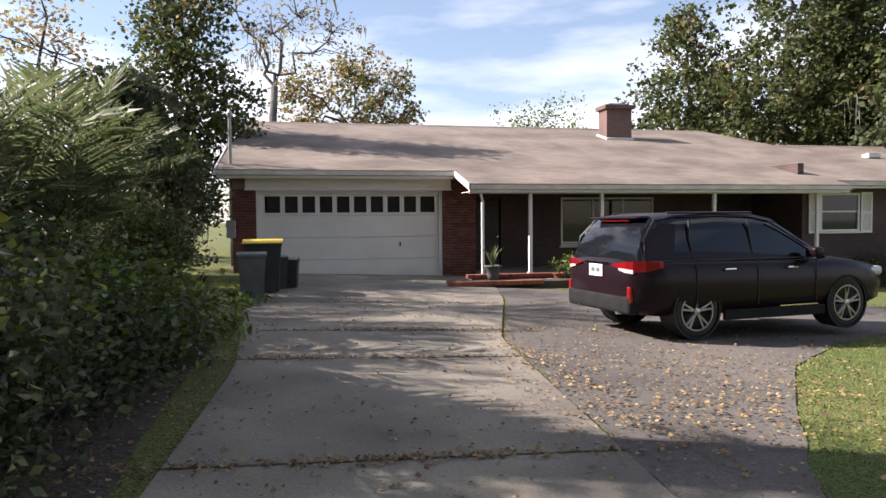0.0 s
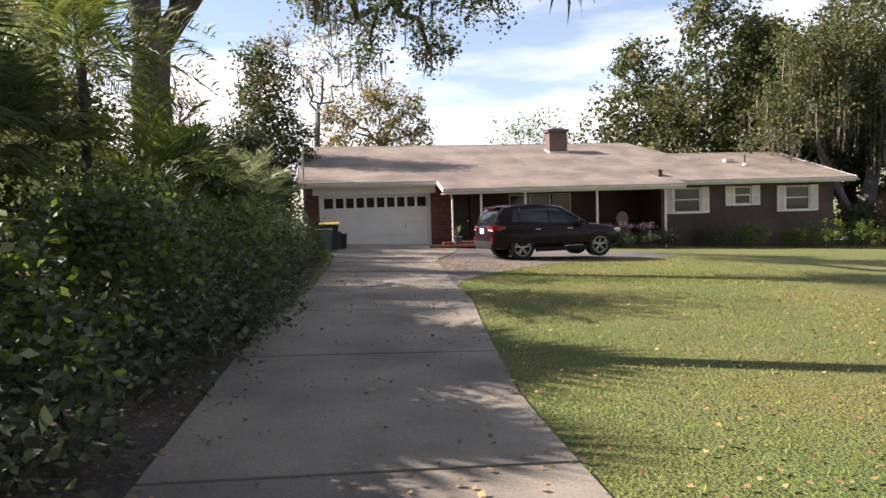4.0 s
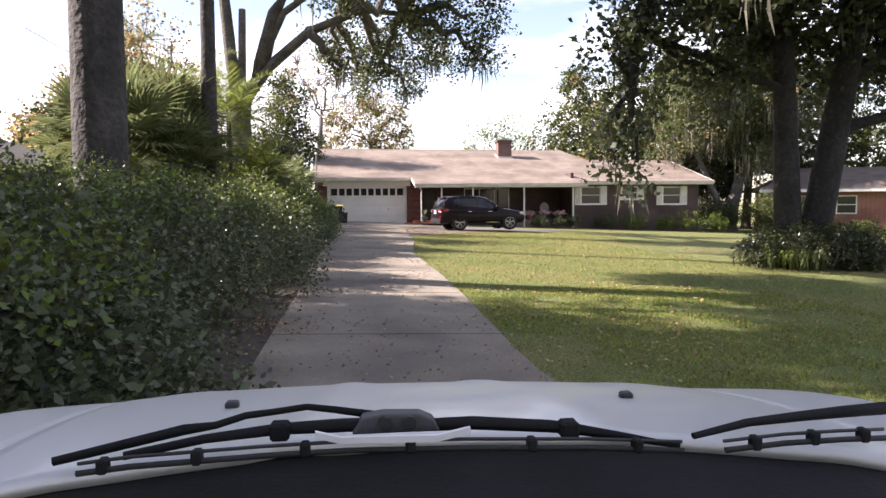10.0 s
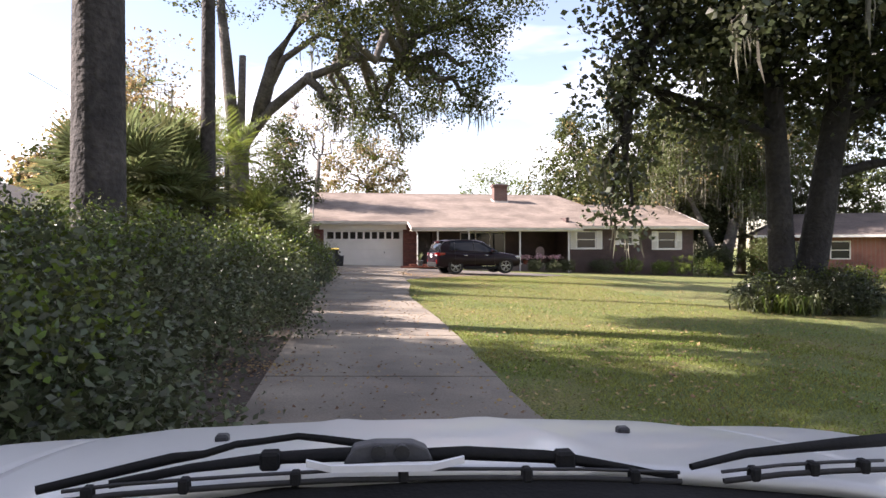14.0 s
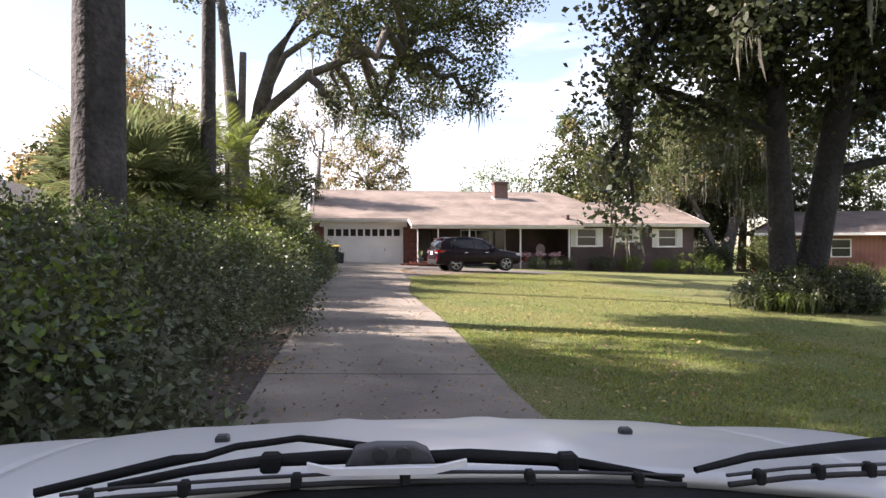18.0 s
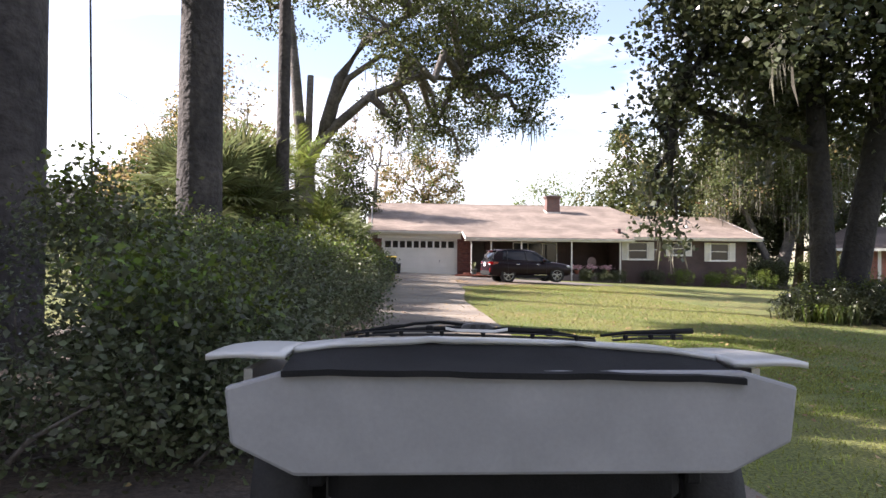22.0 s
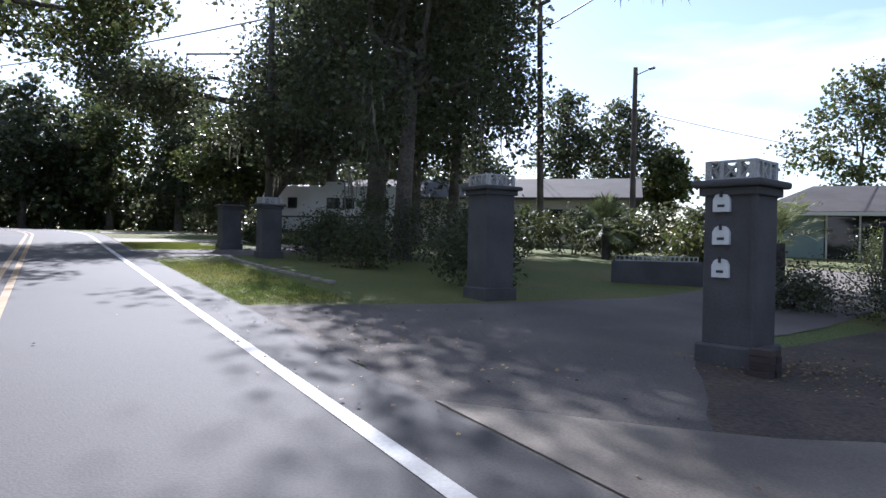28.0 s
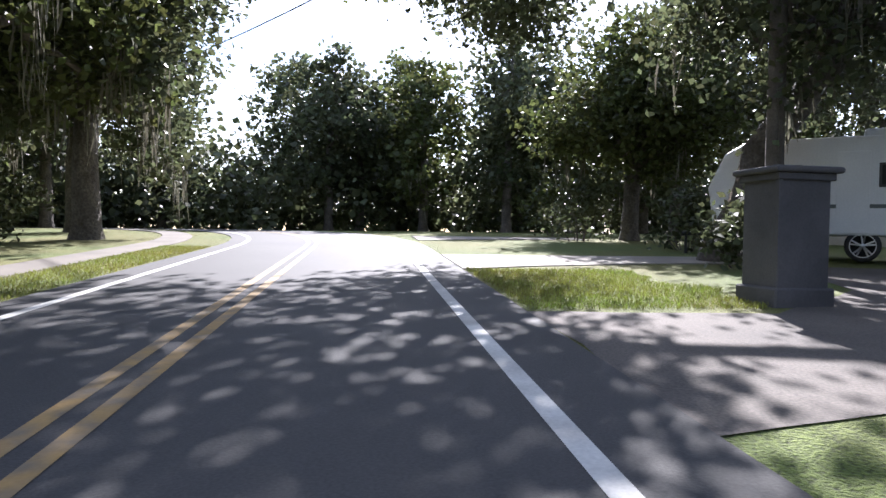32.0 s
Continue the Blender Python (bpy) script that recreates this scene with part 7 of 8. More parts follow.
P1T = (-28.0, -11.1, gz(-27.5, -11.1) + 10.4)
cable("overhead_cable", P1T, (8.0, -24.2, 9.5), 0.8, 0.035, "thick black overhead cable from the pole")
cable("overhead_cable", (-28.3, -11.1, gz(-27.5, -11.1) + 11.7), (10.0, -23.4, 12.2), 0.7, 0.02, "thin black overhead cable above the road")
cable("overhead_cable", P1T, (-95.0, -20.0, 14.0), 1.2, 0.03, "black overhead cable running down the road")
cable("overhead_cable", (-27.5, -11.1, 7.8), (-60.0, 10.0, 8.5), 0.7, 0.02, "thin black cable strung from the wooden pole")
cable("overhead_cable", (-27.5, -11.1, 6.0), (-60.0, 12.0, 6.2), 0.4, 0.02, "thin black cable strung from the wooden pole")
cable("overhead_cable", (-27.2, -5.5, 8.2), (-18.0, 30.0, 6.0), 0.8, 0.018, "thin black cable beyond the pole")
cable("overhead_cable", (-30.6, -23.2, 10.6), (-90.0, -60.0, 15.0), 1.5, 0.03, "black cable over the road")
cable("hanging_line", (-5.2, -18.9, 10.0), (-5.05, -18.8, 1.4), 0.0, 0.012, "thin line hanging beside a trunk")
cable("service_cable", (-1.64, 18.98, 4.3), (-14.0, 8.0, 9.0), 0.6, 0.014, "service cable to the mast")

# ---- trees along the road and the woods ----


def big_oak(name, at, h, r, trunk, leaf, moss, seed, label, sprays=520, per=33, size=0.23, low=0.30, long=1.8, more=(), stems=(), foot=(0, 0)):
    """A spreading oak: a short heavy trunk and a layered crown that hangs low."""
    tree(name, at, [(*foot, 0, trunk), (0.15 + foot[0] * 0.7, foot[1] * 0.7, 2.2, trunk * 0.84), (0.3, 0.1, h * 0.34, trunk * 0.7)],
         [(0, 0, h * 0.74, r * 0.66, r * 0.66, h * 0.2), (r * 0.55, 0.4, h * 0.62, r * 0.5, r * 0.5, h * 0.15), (-r * 0.55, -0.4, h * 0.58, r * 0.5, r * 0.5, h * 0.17), (0.2, r * 0.55, h * 0.56, r * 0.5, r * 0.5, h * 0.15), (0, -r * 0.55, h * 0.54, r * 0.5, r * 0.5, h * 0.16), (0, 0, h * 0.94, r * 0.4, r * 0.4, h * 0.1), (r * 0.5, -r * 0.5, h * low, r * 0.34, r * 0.34, h * 0.12), (-r * 0.6, r * 0.3, h * low, r * 0.34, r * 0.34, h * 0.12), (r * 0.1, r * 0.2, h * 0.4, r * 0.4, r * 0.4, h * 0.12), (r * 0.6, r * 0.5, h * (low + 0.06), r * 0.3, r * 0.3, h * 0.1), (-r * 0.3, -r * 0.7, h * (low + 0.04), r * 0.3, r * 0.3, h * 0.1)] + list(more),
         label, leaf, M_BARK, sprays, per, size, 0.85, 40, moss, seed, moss_long=long, stems=stems, fine=0.35)


for i, (at, h, r, tr_, lf, ms) in enumerate((((-32.05, -39.0), 15.0, 6.6, 0.5, M_LEAF, 30), ((-39.2, -38.4), 12.5, 4.0, 0.4, M_LEAFD, 20), ((-26.0, -42.5), 15.0, 6.2, 0.45, M_LEAFD, 16), ((-20.5, -39.5), 14.0, 5.2, 0.4, M_LEAF, 16), ((-37.0, -43.5), 15.0, 5.6, 0.4, M_LEAFD, 0), ((-45.0, -41.0), 13.0, 4.6, 0.35, M_LEAFD, 14))):
    big_oak("roadside_oak", at, h, r, tr_, lf, ms, 300 + i, "large shady oak by the sidewalk with hanging moss" if ms else "large shady oak across the road", more=((3.4, 9.2, 8.8, 2.3, 1.9, 1.3), (1.2, 9.9, 9.0, 2.2, 1.9, 1.3), (-1.2, 9.3, 9.0, 2.2, 1.9, 1.3), (-3.4, 9.9, 9.0, 2.2, 1.9, 1.3), (-5.6, 9.4, 9.2, 2.2, 1.9, 1.3), (-7.4, 8.2, 9.2, 2.2, 1.9, 1.2), (-1.0, 5.8, 8.8, 2.2, 2.0, 1.3), (-3.6, 6.4, 9.4, 2.2, 2.0, 1.3)) if i == 0 else (), sprays=780 if i == 0 else 520, stems=[[(0.3, 0.1, 5.0, 0.24), (0.7, 3.2, 7.6, 0.19), (0.3, 6.2, 8.9, 0.14), (-1.0, 8.6, 9.3, 0.09)]] if i == 0 else ())
# three invented oaks, never in view, added only for reflections and sky light
for i, (at, h, r) in enumerate((((-8.0, -42.0), 13.0, 5.5), ((6.0, -41.0), 13.0, 5.5), ((20.0, -40.0), 13.0, 5.5))):
    big_oak("roadside_oak", at, h, r, 0.4, M_LEAFD, 0, 310 + i, "large shady oak across the road", 260, 20, 0.4)
for i, (at, h, r, tr_, lf, ms, low, sz) in enumerate((((-26.4, -20.2), 17.0, 5.6, 0.45, M_LEAFD, 10, 0.30, 0.16), ((-31.5, -16.0), 19.0, 6.0, 0.5, M_LEAFD, 8, 0.30, 0.22), ((-42.0, -21.4), 7.4, 3.4, 0.3, M_LEAF, 8, 0.46, 0.2), ((-28.2, -15.6), 17.0, 3.8, 0.3, M_LEAFD, 6, 0.28, 0.22), ((-44.0, -15.5), 14.0, 4.8, 0.45, M_LEAFD, 8, 0.34, 0.22), ((-21.2, -21.6), 15.5, 3.6, 0.3, M_LEAFD, 8, 0.28, 0.15), ((-32.0, -21.3), 12.5, 3.2, 0.4, M_LEAFD, 10, 0.36, 0.17))):
    big_oak("gate_oak", at, h, r, tr_, lf, ms, 320 + i, "dark dense oak behind the gate with hanging moss", 700 if i == 6 else 520, 42 if sz < 0.18 else 34, sz, low, 1.5,
            more=((0.2, -5.6, 6.2, 2.0, 1.6, 0.9), (-2.2, -5.8, 6.8, 1.9, 1.5, 0.9), (-4.2, -5.2, 6.2, 1.9, 1.5, 0.9), (-6.4, -5.4, 7.2, 1.9, 1.6, 0.9), (-1.5, -7.9, 6.6, 1.7, 1.3, 0.8), (-4.0, -7.3, 7.2, 1.8, 1.3, 0.8), (1.0, -7.3, 6.0, 1.4, 1.2, 0.7)) if i == 6 else (),
            stems=[[(0.3, 0.1, 4.6, 0.22), (-0.4, -2.4, 6.0, 0.16), (-1.8, -4.8, 6.6, 0.11), (-4.6, -5.4, 6.8, 0.06)]] if i == 6 else (), foot=(-0.4, -1.9) if i == 6 else (0, 0))
rngw = np.random.default_rng(9)
spots = [(-62, -52), (-66, -44), (-70, -36), (-70, -28), (-66, -20), (-61, -13), (-56, -7), (-53, -45.5), (-55, -50), (-46, -45), (-58, -58), (-49, -52), (-42, -50), (-64, -33), (-57, -19), (-63, -2), (-54, 2), (-33, -48), (-27, -50), (-68, -10), (-50, -16), (-62, -27), (-58, -22.5), (-66, -31)]
HEIGHTS = (12.5, 12.0, 12.4, 12.6, 11.0, 9.5, 9.5, 13.0, 13.5, 12.5, 13.0, 13.0, 13.0, 11.8, 9.4, 9.0, 9.0, 13.0, 13.0, 10.0, 11.0, 10.8, 11.8, 10.6)
for i, ((x, y), h) in enumerate(zip(spots, HEIGHTS)):
    r = rngw.uniform(3.4, 4.4)
    tree("woodland_tree", (x, y), [(0, 0, 0, 0.3), (0.1, 0, 3.0, 0.26), (0.2, 0, h * 0.45, 0.2)],
         [(0, 0, h * 0.78, r * 0.7, r * 0.7, h * 0.17), (r * 0.4, 0.3, h * 0.58, r * 0.6, r * 0.6, h * 0.16), (-r * 0.4, -0.3, h * 0.52, r * 0.6, r * 0.6, h * 0.17), (0.2, -0.4, h * 0.32, r * 0.7, r * 0.7, h * 0.15), (0, 0, h * 0.94, r * 0.35, r * 0.35, h * 0.08)],
         "tall dark woodland tree at the bend of the road", (M_LEAF, M_LEAFD, M_LEAFD)[i % 3], M_BARK, 200, 27, 0.35, 0.72, 16, 5 if i % 2 else 0, 340 + i, moss_long=1.5)
# undergrowth of the woods, too dense to tell apart
c = []
for _ in range(3600):
    t = rngw.uniform(0, 1)
    a = (-44 - 20 * t, -54 + 6 * t) if rngw.uniform() < 0.25 else (-70 + rngw.normal() * 3, -58 + 66 * t)
    x, y = a[0] + rngw.normal() * 3, a[1] + rngw.normal() * 1.5
    if y > -47 and x > -58 and y < -26:
        continue
    c.append((x, y, gz(x, y) + abs(rngw.normal()) * 2.6 + 0.2))
c = np.array(c)
lv = np.repeat(c, 15, 0) + rngw.normal(0, 0.6, (len(c) * 15, 3))
tagged(new("undergrowth", quads_mesh("undergrowth", leaves(lv, 0.46, rngw), M_LEAFD)), "dark tangled undergrowth below the woodland trees", "undergrowth", "", "stuff")
# bushes along the verges
for i, (x, y, h, r, lf) in enumerate(((-35.8, -39.6, 1.3, 1.0, M_LEAFD), (-28.6, -39.8, 1.7, 1.3, M_LEAFD), (-25.2, -40.2, 2.0, 1.5, M_LEAFD), (-30.5, -42.4, 2.4, 1.8, M_LEAFD), (-36.5, -41.6, 2.2, 1.6, M_LEAFD), (-41.5, -42.2, 2.2, 1.6, M_LEAFD), (-24.5, -22.9, 0.8, 0.9, M_MAGN), (-22.2, -22.4, 1.9, 1.4, M_LEAFD), (-19.8, -21.8, 1.8, 1.3, M_LEAFD), (-17.3, -21.6, 1.6, 1.3, M_LEAFD), (-14.9, -22.6, 1.5, 1.1, M_LEAFD), (-13.2, -23.9, 1.3, 0.9, M_LEAFD), (-17.8, -24.4, 1.1, 0.9, M_LEAFD), (-20.4, -24.6, 1.2, 0.9, M_LEAFD), (-30.6, -23.6, 1.2, 0.9, M_LEAFD), (-36.0, -22.2, 1.6, 1.1, M_LEAFD), (-41.0, -23.5, 1.9, 1.3, M_LEAFD), (-46.0, -23.0, 2.2, 1.5, M_LEAF),
                                          (-21.5, -12.0, 1.5, 1.2, M_LEAF), (-19.6, -10.2, 1.4, 1.1, M_LEAF), (-24.0, -10.5, 1.5, 1.3, M_LEAF), (-17.5, -12.4, 1.0, 0.9, M_LEAF), (-24.8, -13.8, 1.7, 1.2, M_LEAF), (-22.0, -7.4, 1.7, 1.2, M_LEAF), (-27.4, -8.4, 1.8, 1.2, M_LEAF), (-23.6, -12.6, 1.8, 1.4, M_LEAFD), (-22.4, -10.6, 1.9, 1.4, M_LEAFD), (-22.6, -8.8, 2.0, 1.4, M_LEAFD), (-21.9, -7.2, 2.0, 1.4, M_LEAFD), (-22.6, -5.4, 2.2, 1.5, M_LEAFD), (-22.4, -3.4, 2.2, 1.5, M_LEAFD),
                                          (-8.8, -20.6, 0.5, 0.8, M_MAGN), (-7.2, -20.0, 0.62, 0.85, M_MAGN), (-6.3, -20.6, 0.55, 0.7, M_MAGN), (-6.9, -17.8, 0.9, 0.8, M_MAGN), (-9.4, -16.4, 1.2, 0.9, M_HEDGE), (-10.8, -12.6, 1.3, 1.0, M_LEAFG), (-12.6, -7.6, 1.2, 1.0, M_LEAFG), (-14.4, -5.4, 1.2, 1.0, M_LEAFD), (-11.4, -4.0, 1.4, 1.0, M_LEAF), (-9.2, -8.4, 1.5, 1.1, M_HEDGE))):
    far = x < -12 and not (x > -25 and y < -20)
    shrub("verge_bush", (x, y), [(0, 0, h * 0.5, r, r, h * 0.46), (0.2, 0.1, h * 0.85, r * 0.55, r * 0.55, h * 0.2)], "leafy bush in the shade of the verge" if lf in (M_LEAFD, M_MAGN) else "green garden bush by the neighbouring lawn", lf, 60 if far else 120 if x > -9 and y < -17 else 80, 20 if far else 36, 0.17 if far else 0.085 if x < -12 else 0.055, 0.32, 400 + i)
palm("feather_palm", (-11.6, -16.6), 1.0, 0.14, 16, "low feather palm on the neighbouring lawn", "feather", 1.3, 431, M_PALM, 0.9, 75, 5)
palm("feather_palm", (-20.2, -5.6), 1.6, 0.14, 18, "feather palm before the dark garden bushes", "feather", 1.6, 433, M_PALM, 0.9, 75, -10)
palm("fan_palm", (-20.5, -13.6), 1.2, 0.14, 16, "low fan palm by the garden", "fan", 1.0, 432, M_PALM)
for i, (at, h, r, lf, lb) in enumerate((((-29.0, 18.0), 13.2, 5.2, M_LEAF, "airy tall tree behind the neighbouring house"), ((-20.5, 27.0), 6.5, 2.4, M_LEAFY, "airy tree behind the neighbouring house"), ((-17.0, 24.0), 8.5, 2.8, M_LEAFY, "orange autumn tree behind the neighbouring house"), ((-40.6, 7.0), 10.8, 4.4, M_LEAFD, "dark rounded tree beyond the far house"), ((-43.8, 4.0), 11.5, 3.6, M_LEAFD, "dark rounded tree beyond the far house"), ((-38.6, 9.2), 7.0, 2.8, M_LEAF, "rounded tree beyond the far house"), ((-47.0, -8.0), 12.0, 4.0, M_LEAFD, "dark tree beyond the far house"))):
    tree("garden_tree", at, [(0, 0, 0, 0.24), (0.1, 0, 2.6, 0.2), (0.2, 0, h * 0.42, 0.16)],
         [(0, 0, h * 0.78, r * 0.6, r * 0.6, h * 0.18), (r * 0.45, 0, h * 0.6, r * 0.5, r * 0.5, h * 0.14), (-r * 0.5, 0, h * 0.56, r * 0.5, r * 0.5, h * 0.15), (0, 0, h * 0.93, r * 0.34, r * 0.34, h * 0.08), (0.1, 0, h * 0.4, r * 0.4, r * 0.4, h * 0.1)], lb, lf, M_BARK, 230, 20, 0.3, 0.8, 24, 0, 440 + i)

# ---- small things at the house ----


def bin_of(name, at, turn, w, d, h, body, lid, label, wheels=True):
    x, y = at
    b = thing(name, (x, y, gz(x, y) + 0.022), turn, label, "bin", "bins by the garage")
    rings = [[(-w * k / 2, -d * k / 2, z), (w * k / 2, -d * k / 2, z), (w * k / 2, d * k / 2, z), (-w * k / 2, d * k / 2, z)] for k, z in ((0.80, 0.02), (0.86, h * 0.5), (0.95, h * 0.88), (1.0, h * 0.9), (1.0, h * 0.94))]
    part("body", loft(rings), body, b)
    part("lid", prism([(-d * 0.54, h * 0.94), (d * 0.52, h * 0.94), (d * 0.5, h * 0.98), (0, h + 0.02), (-d * 0.5, h * 0.985)], w * 1.06, "x", -w * 0.53, 0.01), lid, b)
    part("grip", boxes((-w * 0.4, w * 0.4, d * 0.5, d * 0.58, h * 0.88, h * 0.91), bevel=0.01), body, b)
    if wheels:
        for s in (-1, 1):
            part("bin_wheel", lathe([(0.02, -0.02), (0.1, -0.02), (0.1, 0.02), (0.02, 0.02)], 18, "x"), M_TYRE, b).location = (s * w * 0.38, d * 0.42, 0.1)
    return b


bin_of("wheelie_bin", (-0.78, 12.85), 4, 0.50, 0.52, 0.82, M_BINGREY, M_BINGREY, "small grey plastic wheelie bin by the garage")
bin_of("wheelie_bin", (-0.62, 14.0), 0, 0.72, 0.74, 1.02, M_BINDARK, M_YELLOWLID, "dark wheelie bin with yellow lid by the garage")
bin_of("dustbin", (-0.36, 14.5), 10, 0.36, 0.36, 0.68, M_BINDARK, M_BINDARK, "small black dustbin by the garage", False)
bin_of("dustbin", (-0.12, 14.8), -8, 0.36, 0.36, 0.62, M_BINDARK, M_BINGREY, "small black dustbin with grey lid", False)

steps = thing("porch_steps", (0, 0, 0), 0, "low brick steps edging the porch bed", "steps")
me = None
for x0, x1, y, z in ((3.5, 5.9, 15.55, 0.02), (4.2, 6.9, 16.55, 0.12)):
    n = int((x1 - x0) / 0.105)
    for i in range(n):
        if me is None:
            ob = part("brick", boxes((-0.05, 0.05, -0.1, 0.1, 0, 0.1), bevel=0.006), M_TERRA, steps)
            me = ob.data
        else:
            ob = put(new("brick", me), steps)
        ob.matrix_local = pose(x0 + 0.105 * i, y, gz(x0, y) + z, 0, 0, 1.5 * math.sin(9 * i))
part("bed", boxes((3.6, 6.9, 15.64, 16.46, -0.25, 0.08), (4.3, 6.9, 16.64, 17.0, -0.25, 0.16)), M_SOIL, steps)


def pot(at, z, r, h, label, seed, blades=26, long=0.5, body=M_BINGREY):
    p = thing("plant_pot", (*at, z), 0, label, "plant pot")
    part("pot", lathe([(r * 0.62, 0), (r * 0.72, h * 0.3), (r, h * 0.9), (r * 1.08, h * 0.92), (r * 1.08, h), (r * 0.9, h), (r * 0.85, h * 0.85), (0.0, h * 0.84)], 20), body, p, smooth=True)
    rng = np.random.default_rng(seed)
    q = []
    for _ in range(blades):
        a, k = rng.uniform(0, 2 * math.pi), long * rng.uniform(0.6, 1.1)
        d = np.array([math.cos(a), math.sin(a), 0]) * rng.uniform(0.2, 0.8)
        s = np.array([-d[1], d[0], 0]) * 0.03
        o = np.array([0, 0, h * 0.85])
        m, e = o + d * k * 0.4 + [0, 0, k * 0.6], o + d * k * 0.9 + [0, 0, k * 0.85]
        q += [o - s, o + s, m + s, m - s, m - s, m + s, e + s * 0.1, e - s * 0.1]
    tagged(put(new("leaf_clump", quads_mesh("leaf_clump", q, M_PALM)), p), "", "", "", "stuff")
    return p


pot((4.75, 16.3), gz(4.75, 16.3) + 0.12, 0.2, 0.36, "grey urn with spiky plant by the porch", 501, 30, 0.6)
pot((6.5, 16.35), gz(6.5, 16.35) + 0.1, 0.15, 0.22, "small pot on the porch bed", 502, 16, 0.3, M_TERRA)
for k, x in enumerate((11.75, 12.7, 13.75)):
    fp = pot((x, 17.25), 0.14, 0.17, 0.26, "pot of faded pink flowers on the porch edge", 510 + k, 18, 0.3, M_TERRA)
    rngf = np.random.default_rng(520 + k)
    tagged(put(new("bloom_mass", quads_mesh("bloom_mass", leaves(np.array([0, 0, 0.45]) + rngf.normal(0, 1, (220, 3)) * [0.2, 0.17, 0.08], 0.085, rngf), M_BLOOM)), fp), "", "", "", "stuff")
st = thing("garden_stone", (6.2, 16.2, gz(6.2, 16.2) + 0.12), 20, "pale garden stone on the brick edging", "stone")
bm = bmesh.new()
bmesh.ops.create_icosphere(bm, subdivisions=2, radius=0.14)
for v in bm.verts:
    v.co = Vector((v.co.x * 1.5, v.co.y, v.co.z * 0.5)) * (1 + 0.25 * noise.noise(v.co * 9))
part("stone", bm, M_WALK, st)
# porch furniture: a round-backed chair
pc = thing("porch_chair", (13.2, 18.2, 0.14), 15, "reddish round-backed chair on the porch", "chair")
part("seat", lathe([(0.0, 0.40), (0.24, 0.40), (0.26, 0.43), (0.22, 0.46), (0.0, 0.46)], 20), M_PINK, pc)
part("backrest", lathe([(0.02, -0.02), (0.34, -0.02), (0.36, 0.0), (0.34, 0.02), (0.02, 0.02)], 24, "y"), M_PINK, pc).location = (0, 0.24, 0.78)
for x in (-0.18, 0.18):
    for y in (-0.18, 0.18):
        part("leg", rod((x * 1.1, y * 1.1, 0), (x, y, 0.41), 0.018, 8), M_POLE, pc)

# ---- litter and grass ----
rngs = np.random.default_rng(77)


def litter(name, spots, n, label, size=0.05):
    """Flat fallen leaves about the given spots (x, y, spread x, spread y, share)."""
    q = []
    tot = sum(s[4] for s in spots)
    for x, y, sx, sy, k in spots:
        m = int(n * k / tot)
        px, py = x + rngs.normal(0, sx, m), y + rngs.normal(0, sy, m)
        for a, b in zip(px, py):
            t = rngs.uniform(0, 2 * math.pi)
            s = size * rngs.uniform(0.5, 1.2)
            z = gz(a, b) + 0.03 + rngs.uniform(0, 0.012)
            d, e = np.array([math.cos(t), math.sin(t), rngs.normal(0, 0.15)]) * s, np.array([-math.sin(t), math.cos(t), rngs.normal(0, 0.2)]) * s * 0.45
            o = np.array([a, b, z])
            q += [o - d * 0.5, o + e, o + d * 0.5, o - e + [0, 0, 0.01]]
    return tagged(new(name, quads_mesh(name, q, M_FALLEN)), label, "fallen leaves", "", "stuff")


litter("leaf_litter", [(4.6, 6.2, 1.4, 0.8, 5), (3.2, 4.9, 0.9, 0.6, 4), (3.6, 7.2, 1.0, 1.0, 3), (-1.0, 9.0, 0.35, 2.2, 4), (-1.2, 5.0, 0.4, 2.0, 3), (1.2, 9.0, 1.5, 3.0, 2), (0.9, -4.0, 0.9, 3.5, 3), (-0.2, -14.0, 1.2, 5.0, 4), (-2.4, -17.8, 0.4, 0.4, 2), (-0.9, -20.0, 1.0, 1.5, 3), (-2.6, -12.0, 0.3, 5.0, 3), (-5.6, -25.3, 0.5, 0.4, 2), (-9.0, -28.0, 2.0, 0.8, 2), (0.5, 7.35, 1.3, 0.05, 3), (0.5, 4.2, 1.1, 0.06, 3), (1.6, 9.2, 1.5, 0.06, 3), (1.8, 12.3, 1.8, 0.06, 2), (2.6, 6.5, 0.15, 2.0, 3), (0.3, 2.0, 1.0, 2.0, 3), (0.6, 11.5, 1.8, 1.2, 3), (6.5, 9.5, 1.6, 1.6, 4), (-0.9, 13.2, 0.3, 0.8, 3), (-1.7, -6.0, 0.3, 4.0, 3)], 11000, "dry tan leaves strewn over drive and pad", 0.04)
litter("lawn_litter", [(6.0, -4.0, 4.5, 5.0, 5), (8.0, 3.0, 5.0, 4.0, 4), (4.0, -14.0, 3.0, 4.0, 4), (14.0, 4.0, 6.0, 5.0, 3), (2.6, -18.0, 1.8, 1.6, 1)], 8000, "dry yellow leaves scattered over the lawn", 0.05)


PAD_X, PAD_Y = (1.72, 2.15, 2.7, 3.55, 4.25, 5.5, 7.2, 9.4), (0.9, 2.1, 3.05, 4.25, 5.2, 6.75, 8.0, 9.15)


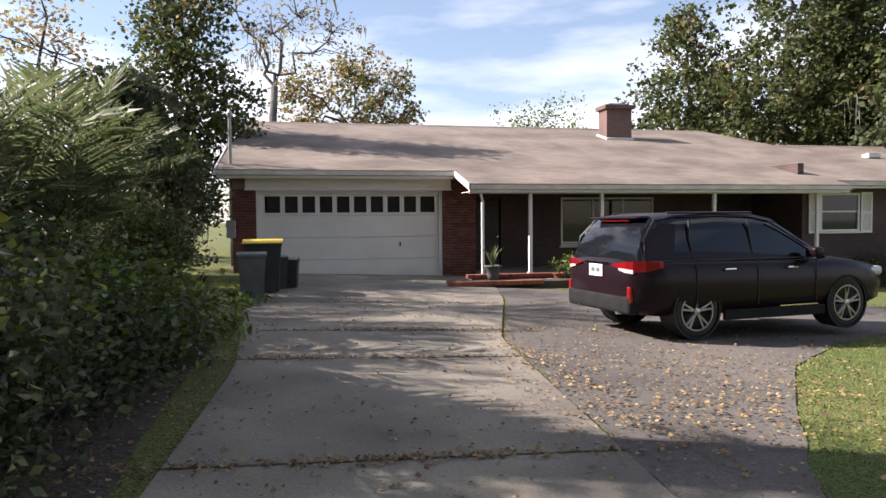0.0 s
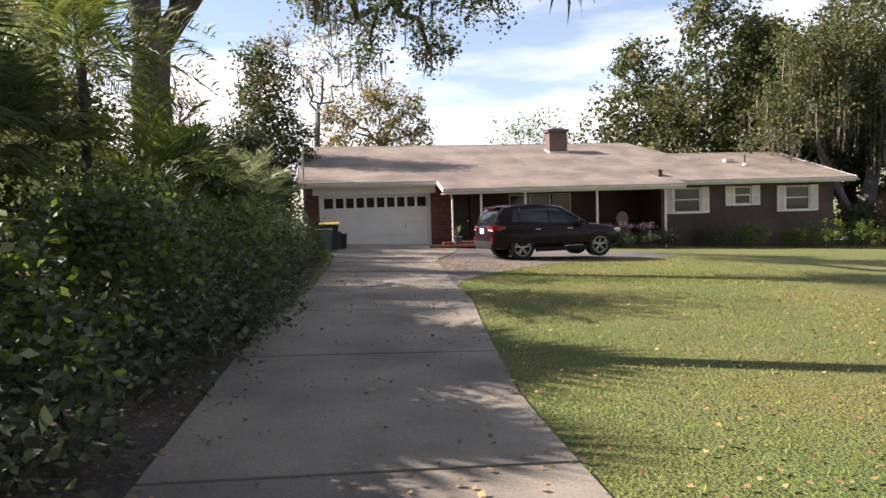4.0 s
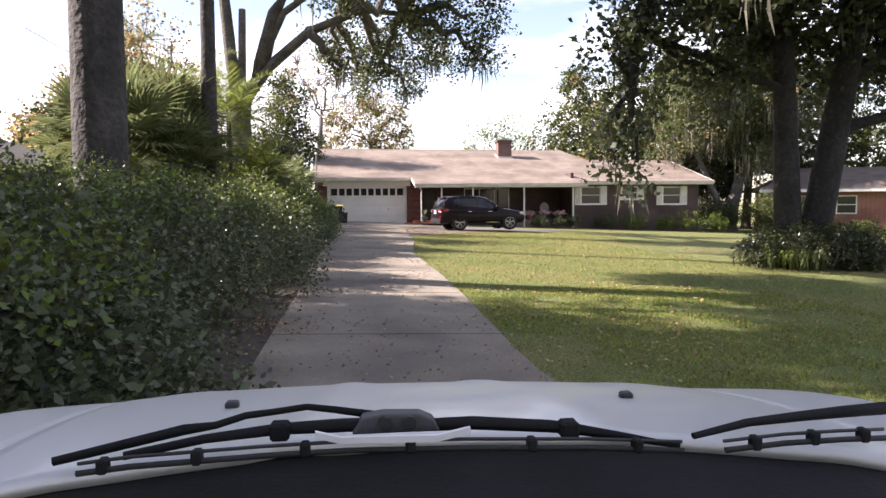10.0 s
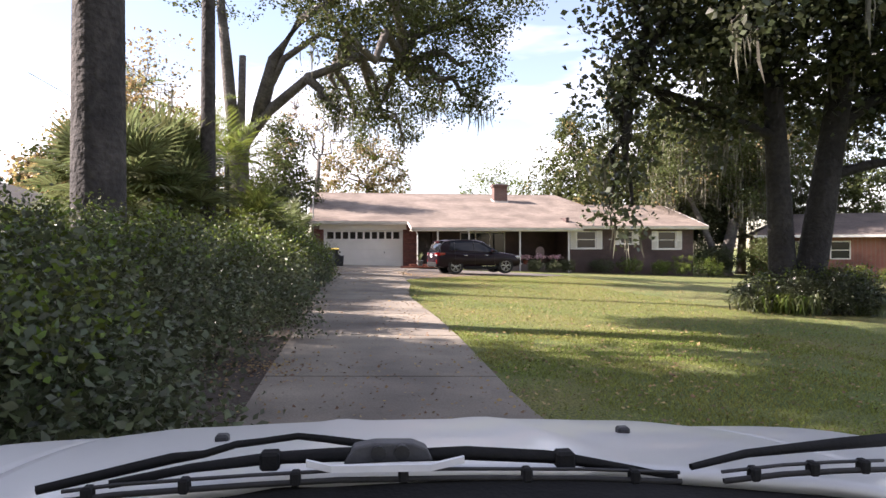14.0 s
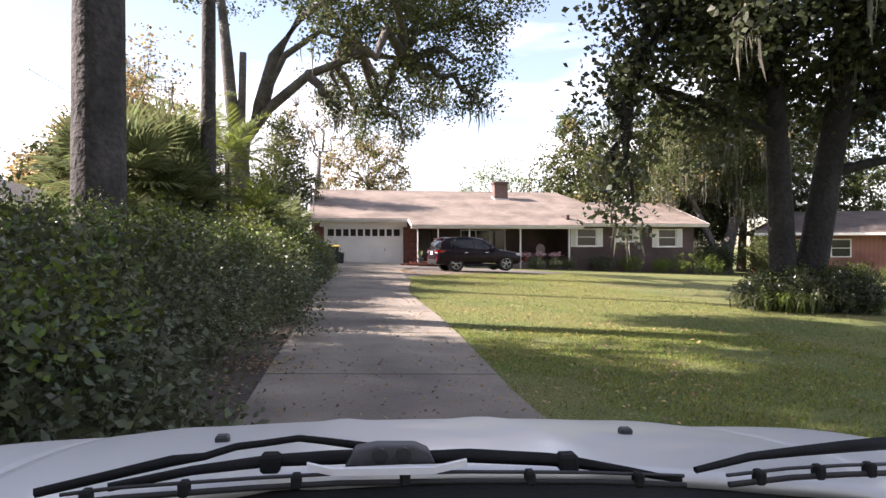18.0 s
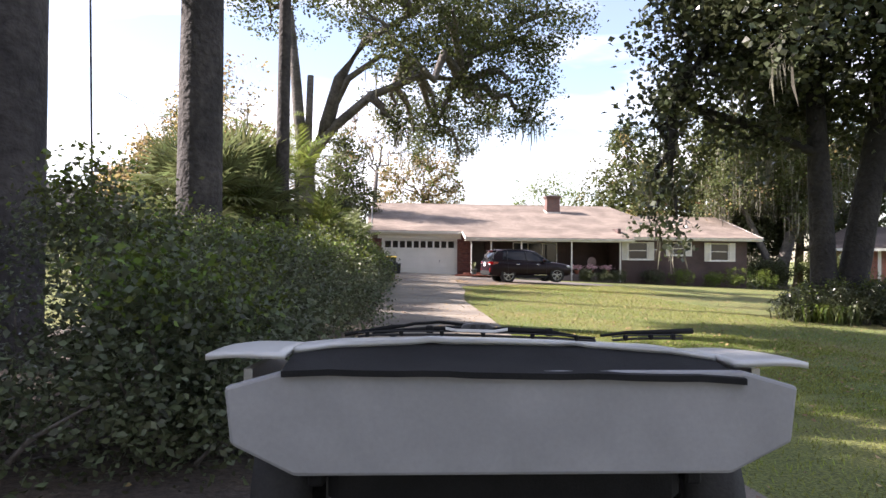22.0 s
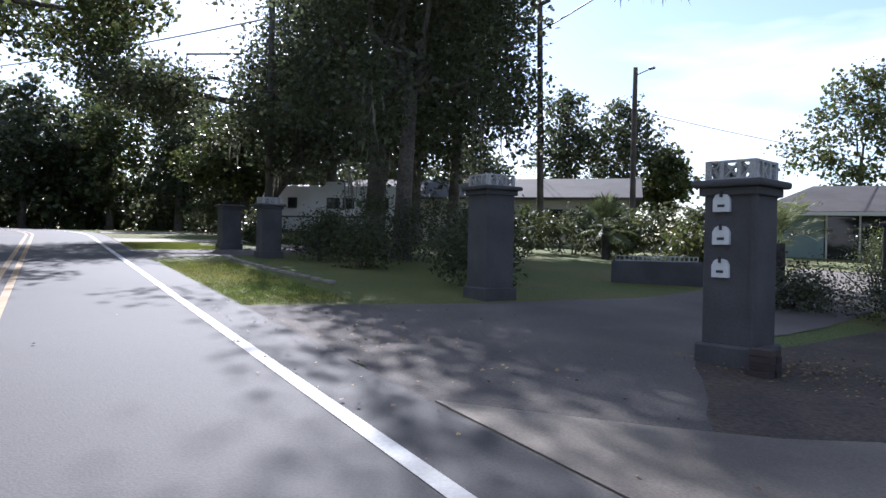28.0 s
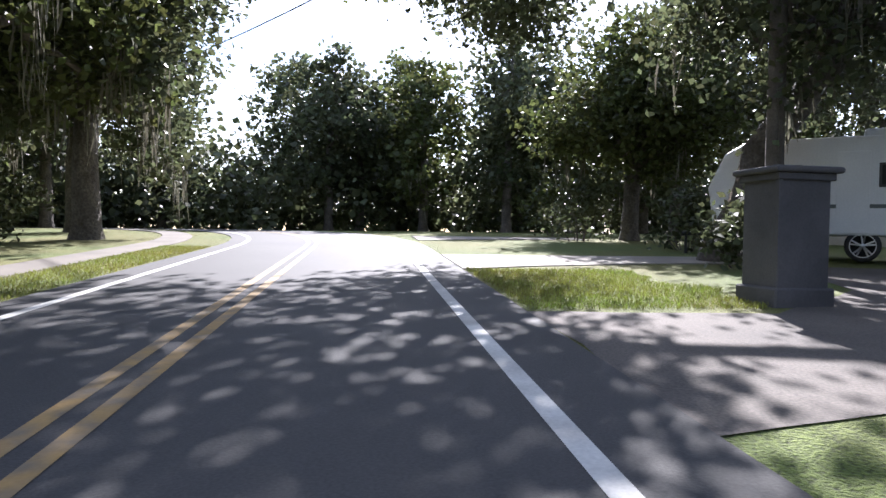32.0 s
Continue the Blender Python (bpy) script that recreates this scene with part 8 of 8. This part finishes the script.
def turf(name, n, xr, yr, keep, label, tall=0.04, material=M_BLADE):
    x, y = rngs.uniform(*xr, n), rngs.uniform(*yr, n)
    ok = np.array([keep(a, b) for a, b in zip(x, y)])
    x, y = x[ok], y[ok]
    m = len(x)
    z = np.array([gz(a, b) for a, b in zip(x, y)])
    o = np.stack([x, y, z], 1)
    t = rngs.uniform(0, 2 * math.pi, m)
    s = np.stack([np.cos(t), np.sin(t), 0 * t], 1) * rngs.uniform(0.003, 0.006, m)[:, None]
    h = tall * rngs.uniform(0.4, 1.2, m)
    tip = o + np.stack([rngs.normal(0, 0.025, m), rngs.normal(0, 0.025, m), h], 1)
    mid = (o + tip) / 2
    q = np.stack([o - s * 0.6, mid + s - [0, 0, 0.0], tip, mid - s], 1)
    return tagged(new(name, quads_mesh(name, q.reshape(-1, 3), material)), label, "grass", "", "stuff")


turf("grass", 72000, (-0.3, 9.0), (-20.5, 4.5), lambda a, b: a > edge(RIGHT, b) - 0.03 + 0.13 * noise.noise(Vector((0.3, b * 1.4, 7.0))) - 0.05 * noise.noise(Vector((0.9, b * 6.0, 2.0))) and (b < 0.9 or b < np.interp(a, PAD_X, PAD_Y) + 0.03), "short green and straw lawn grass")
turf("grass", 42000, (-0.3, 6.0), (-20.8, -14.0), lambda a, b: a > edge(RIGHT, b) - 0.04 + 0.13 * noise.noise(Vector((0.3, b * 1.4, 7.0))) and noise.noise(Vector((a * 1.3, b * 1.3, 0.4))) > -0.15, "uneven tufts of green and straw lawn grass", 0.042)
turf("grass", 16000, (-0.2, 7.0), (-27.5, -20.0), lambda a, b: a > edge(RIGHT, b) - 0.05, "short green lawn grass near the road", 0.05)
turf("grass", 34000, (-20.0, -11.5), (-28.9, -26.0), lambda a, b: b < -27.2, "short verge grass beside the kerb", 0.05)
turf("grass", 24000, (-30.2, -25.7), (-28.9, -25.0), lambda a, b: b < -26.2 + 0.5 * noise.noise(Vector((a, b, 1.0))), "short verge grass between the drive crossings", 0.06)
turf("grass", 22000, (-36.0, -15.0), (-35.4, -34.28), lambda a, b: True, "short grass between road and sidewalk", 0.06)
turf("grass", 9000, (-4.0, -0.7), (8.0, 16.0), lambda a, b: a < edge(LEFT, b) + 0.04, "weedy grass beside the garage", 0.1)
turf("grass", 26000, (1.8, 12.0), (1.0, 11.0), lambda a, b: b < np.interp(a, [1.72, 2.15, 2.7, 3.55, 4.25, 5.5, 7.2, 9.4, 11.4, 12.2], [0.9, 2.1, 3.05, 4.25, 5.2, 6.75, 8.0, 9.15, 10.1, 11.6]) + 0.06 * math.sin(7 * a) + 0.03, "lawn grass creeping over the edge of the pad", 0.05)
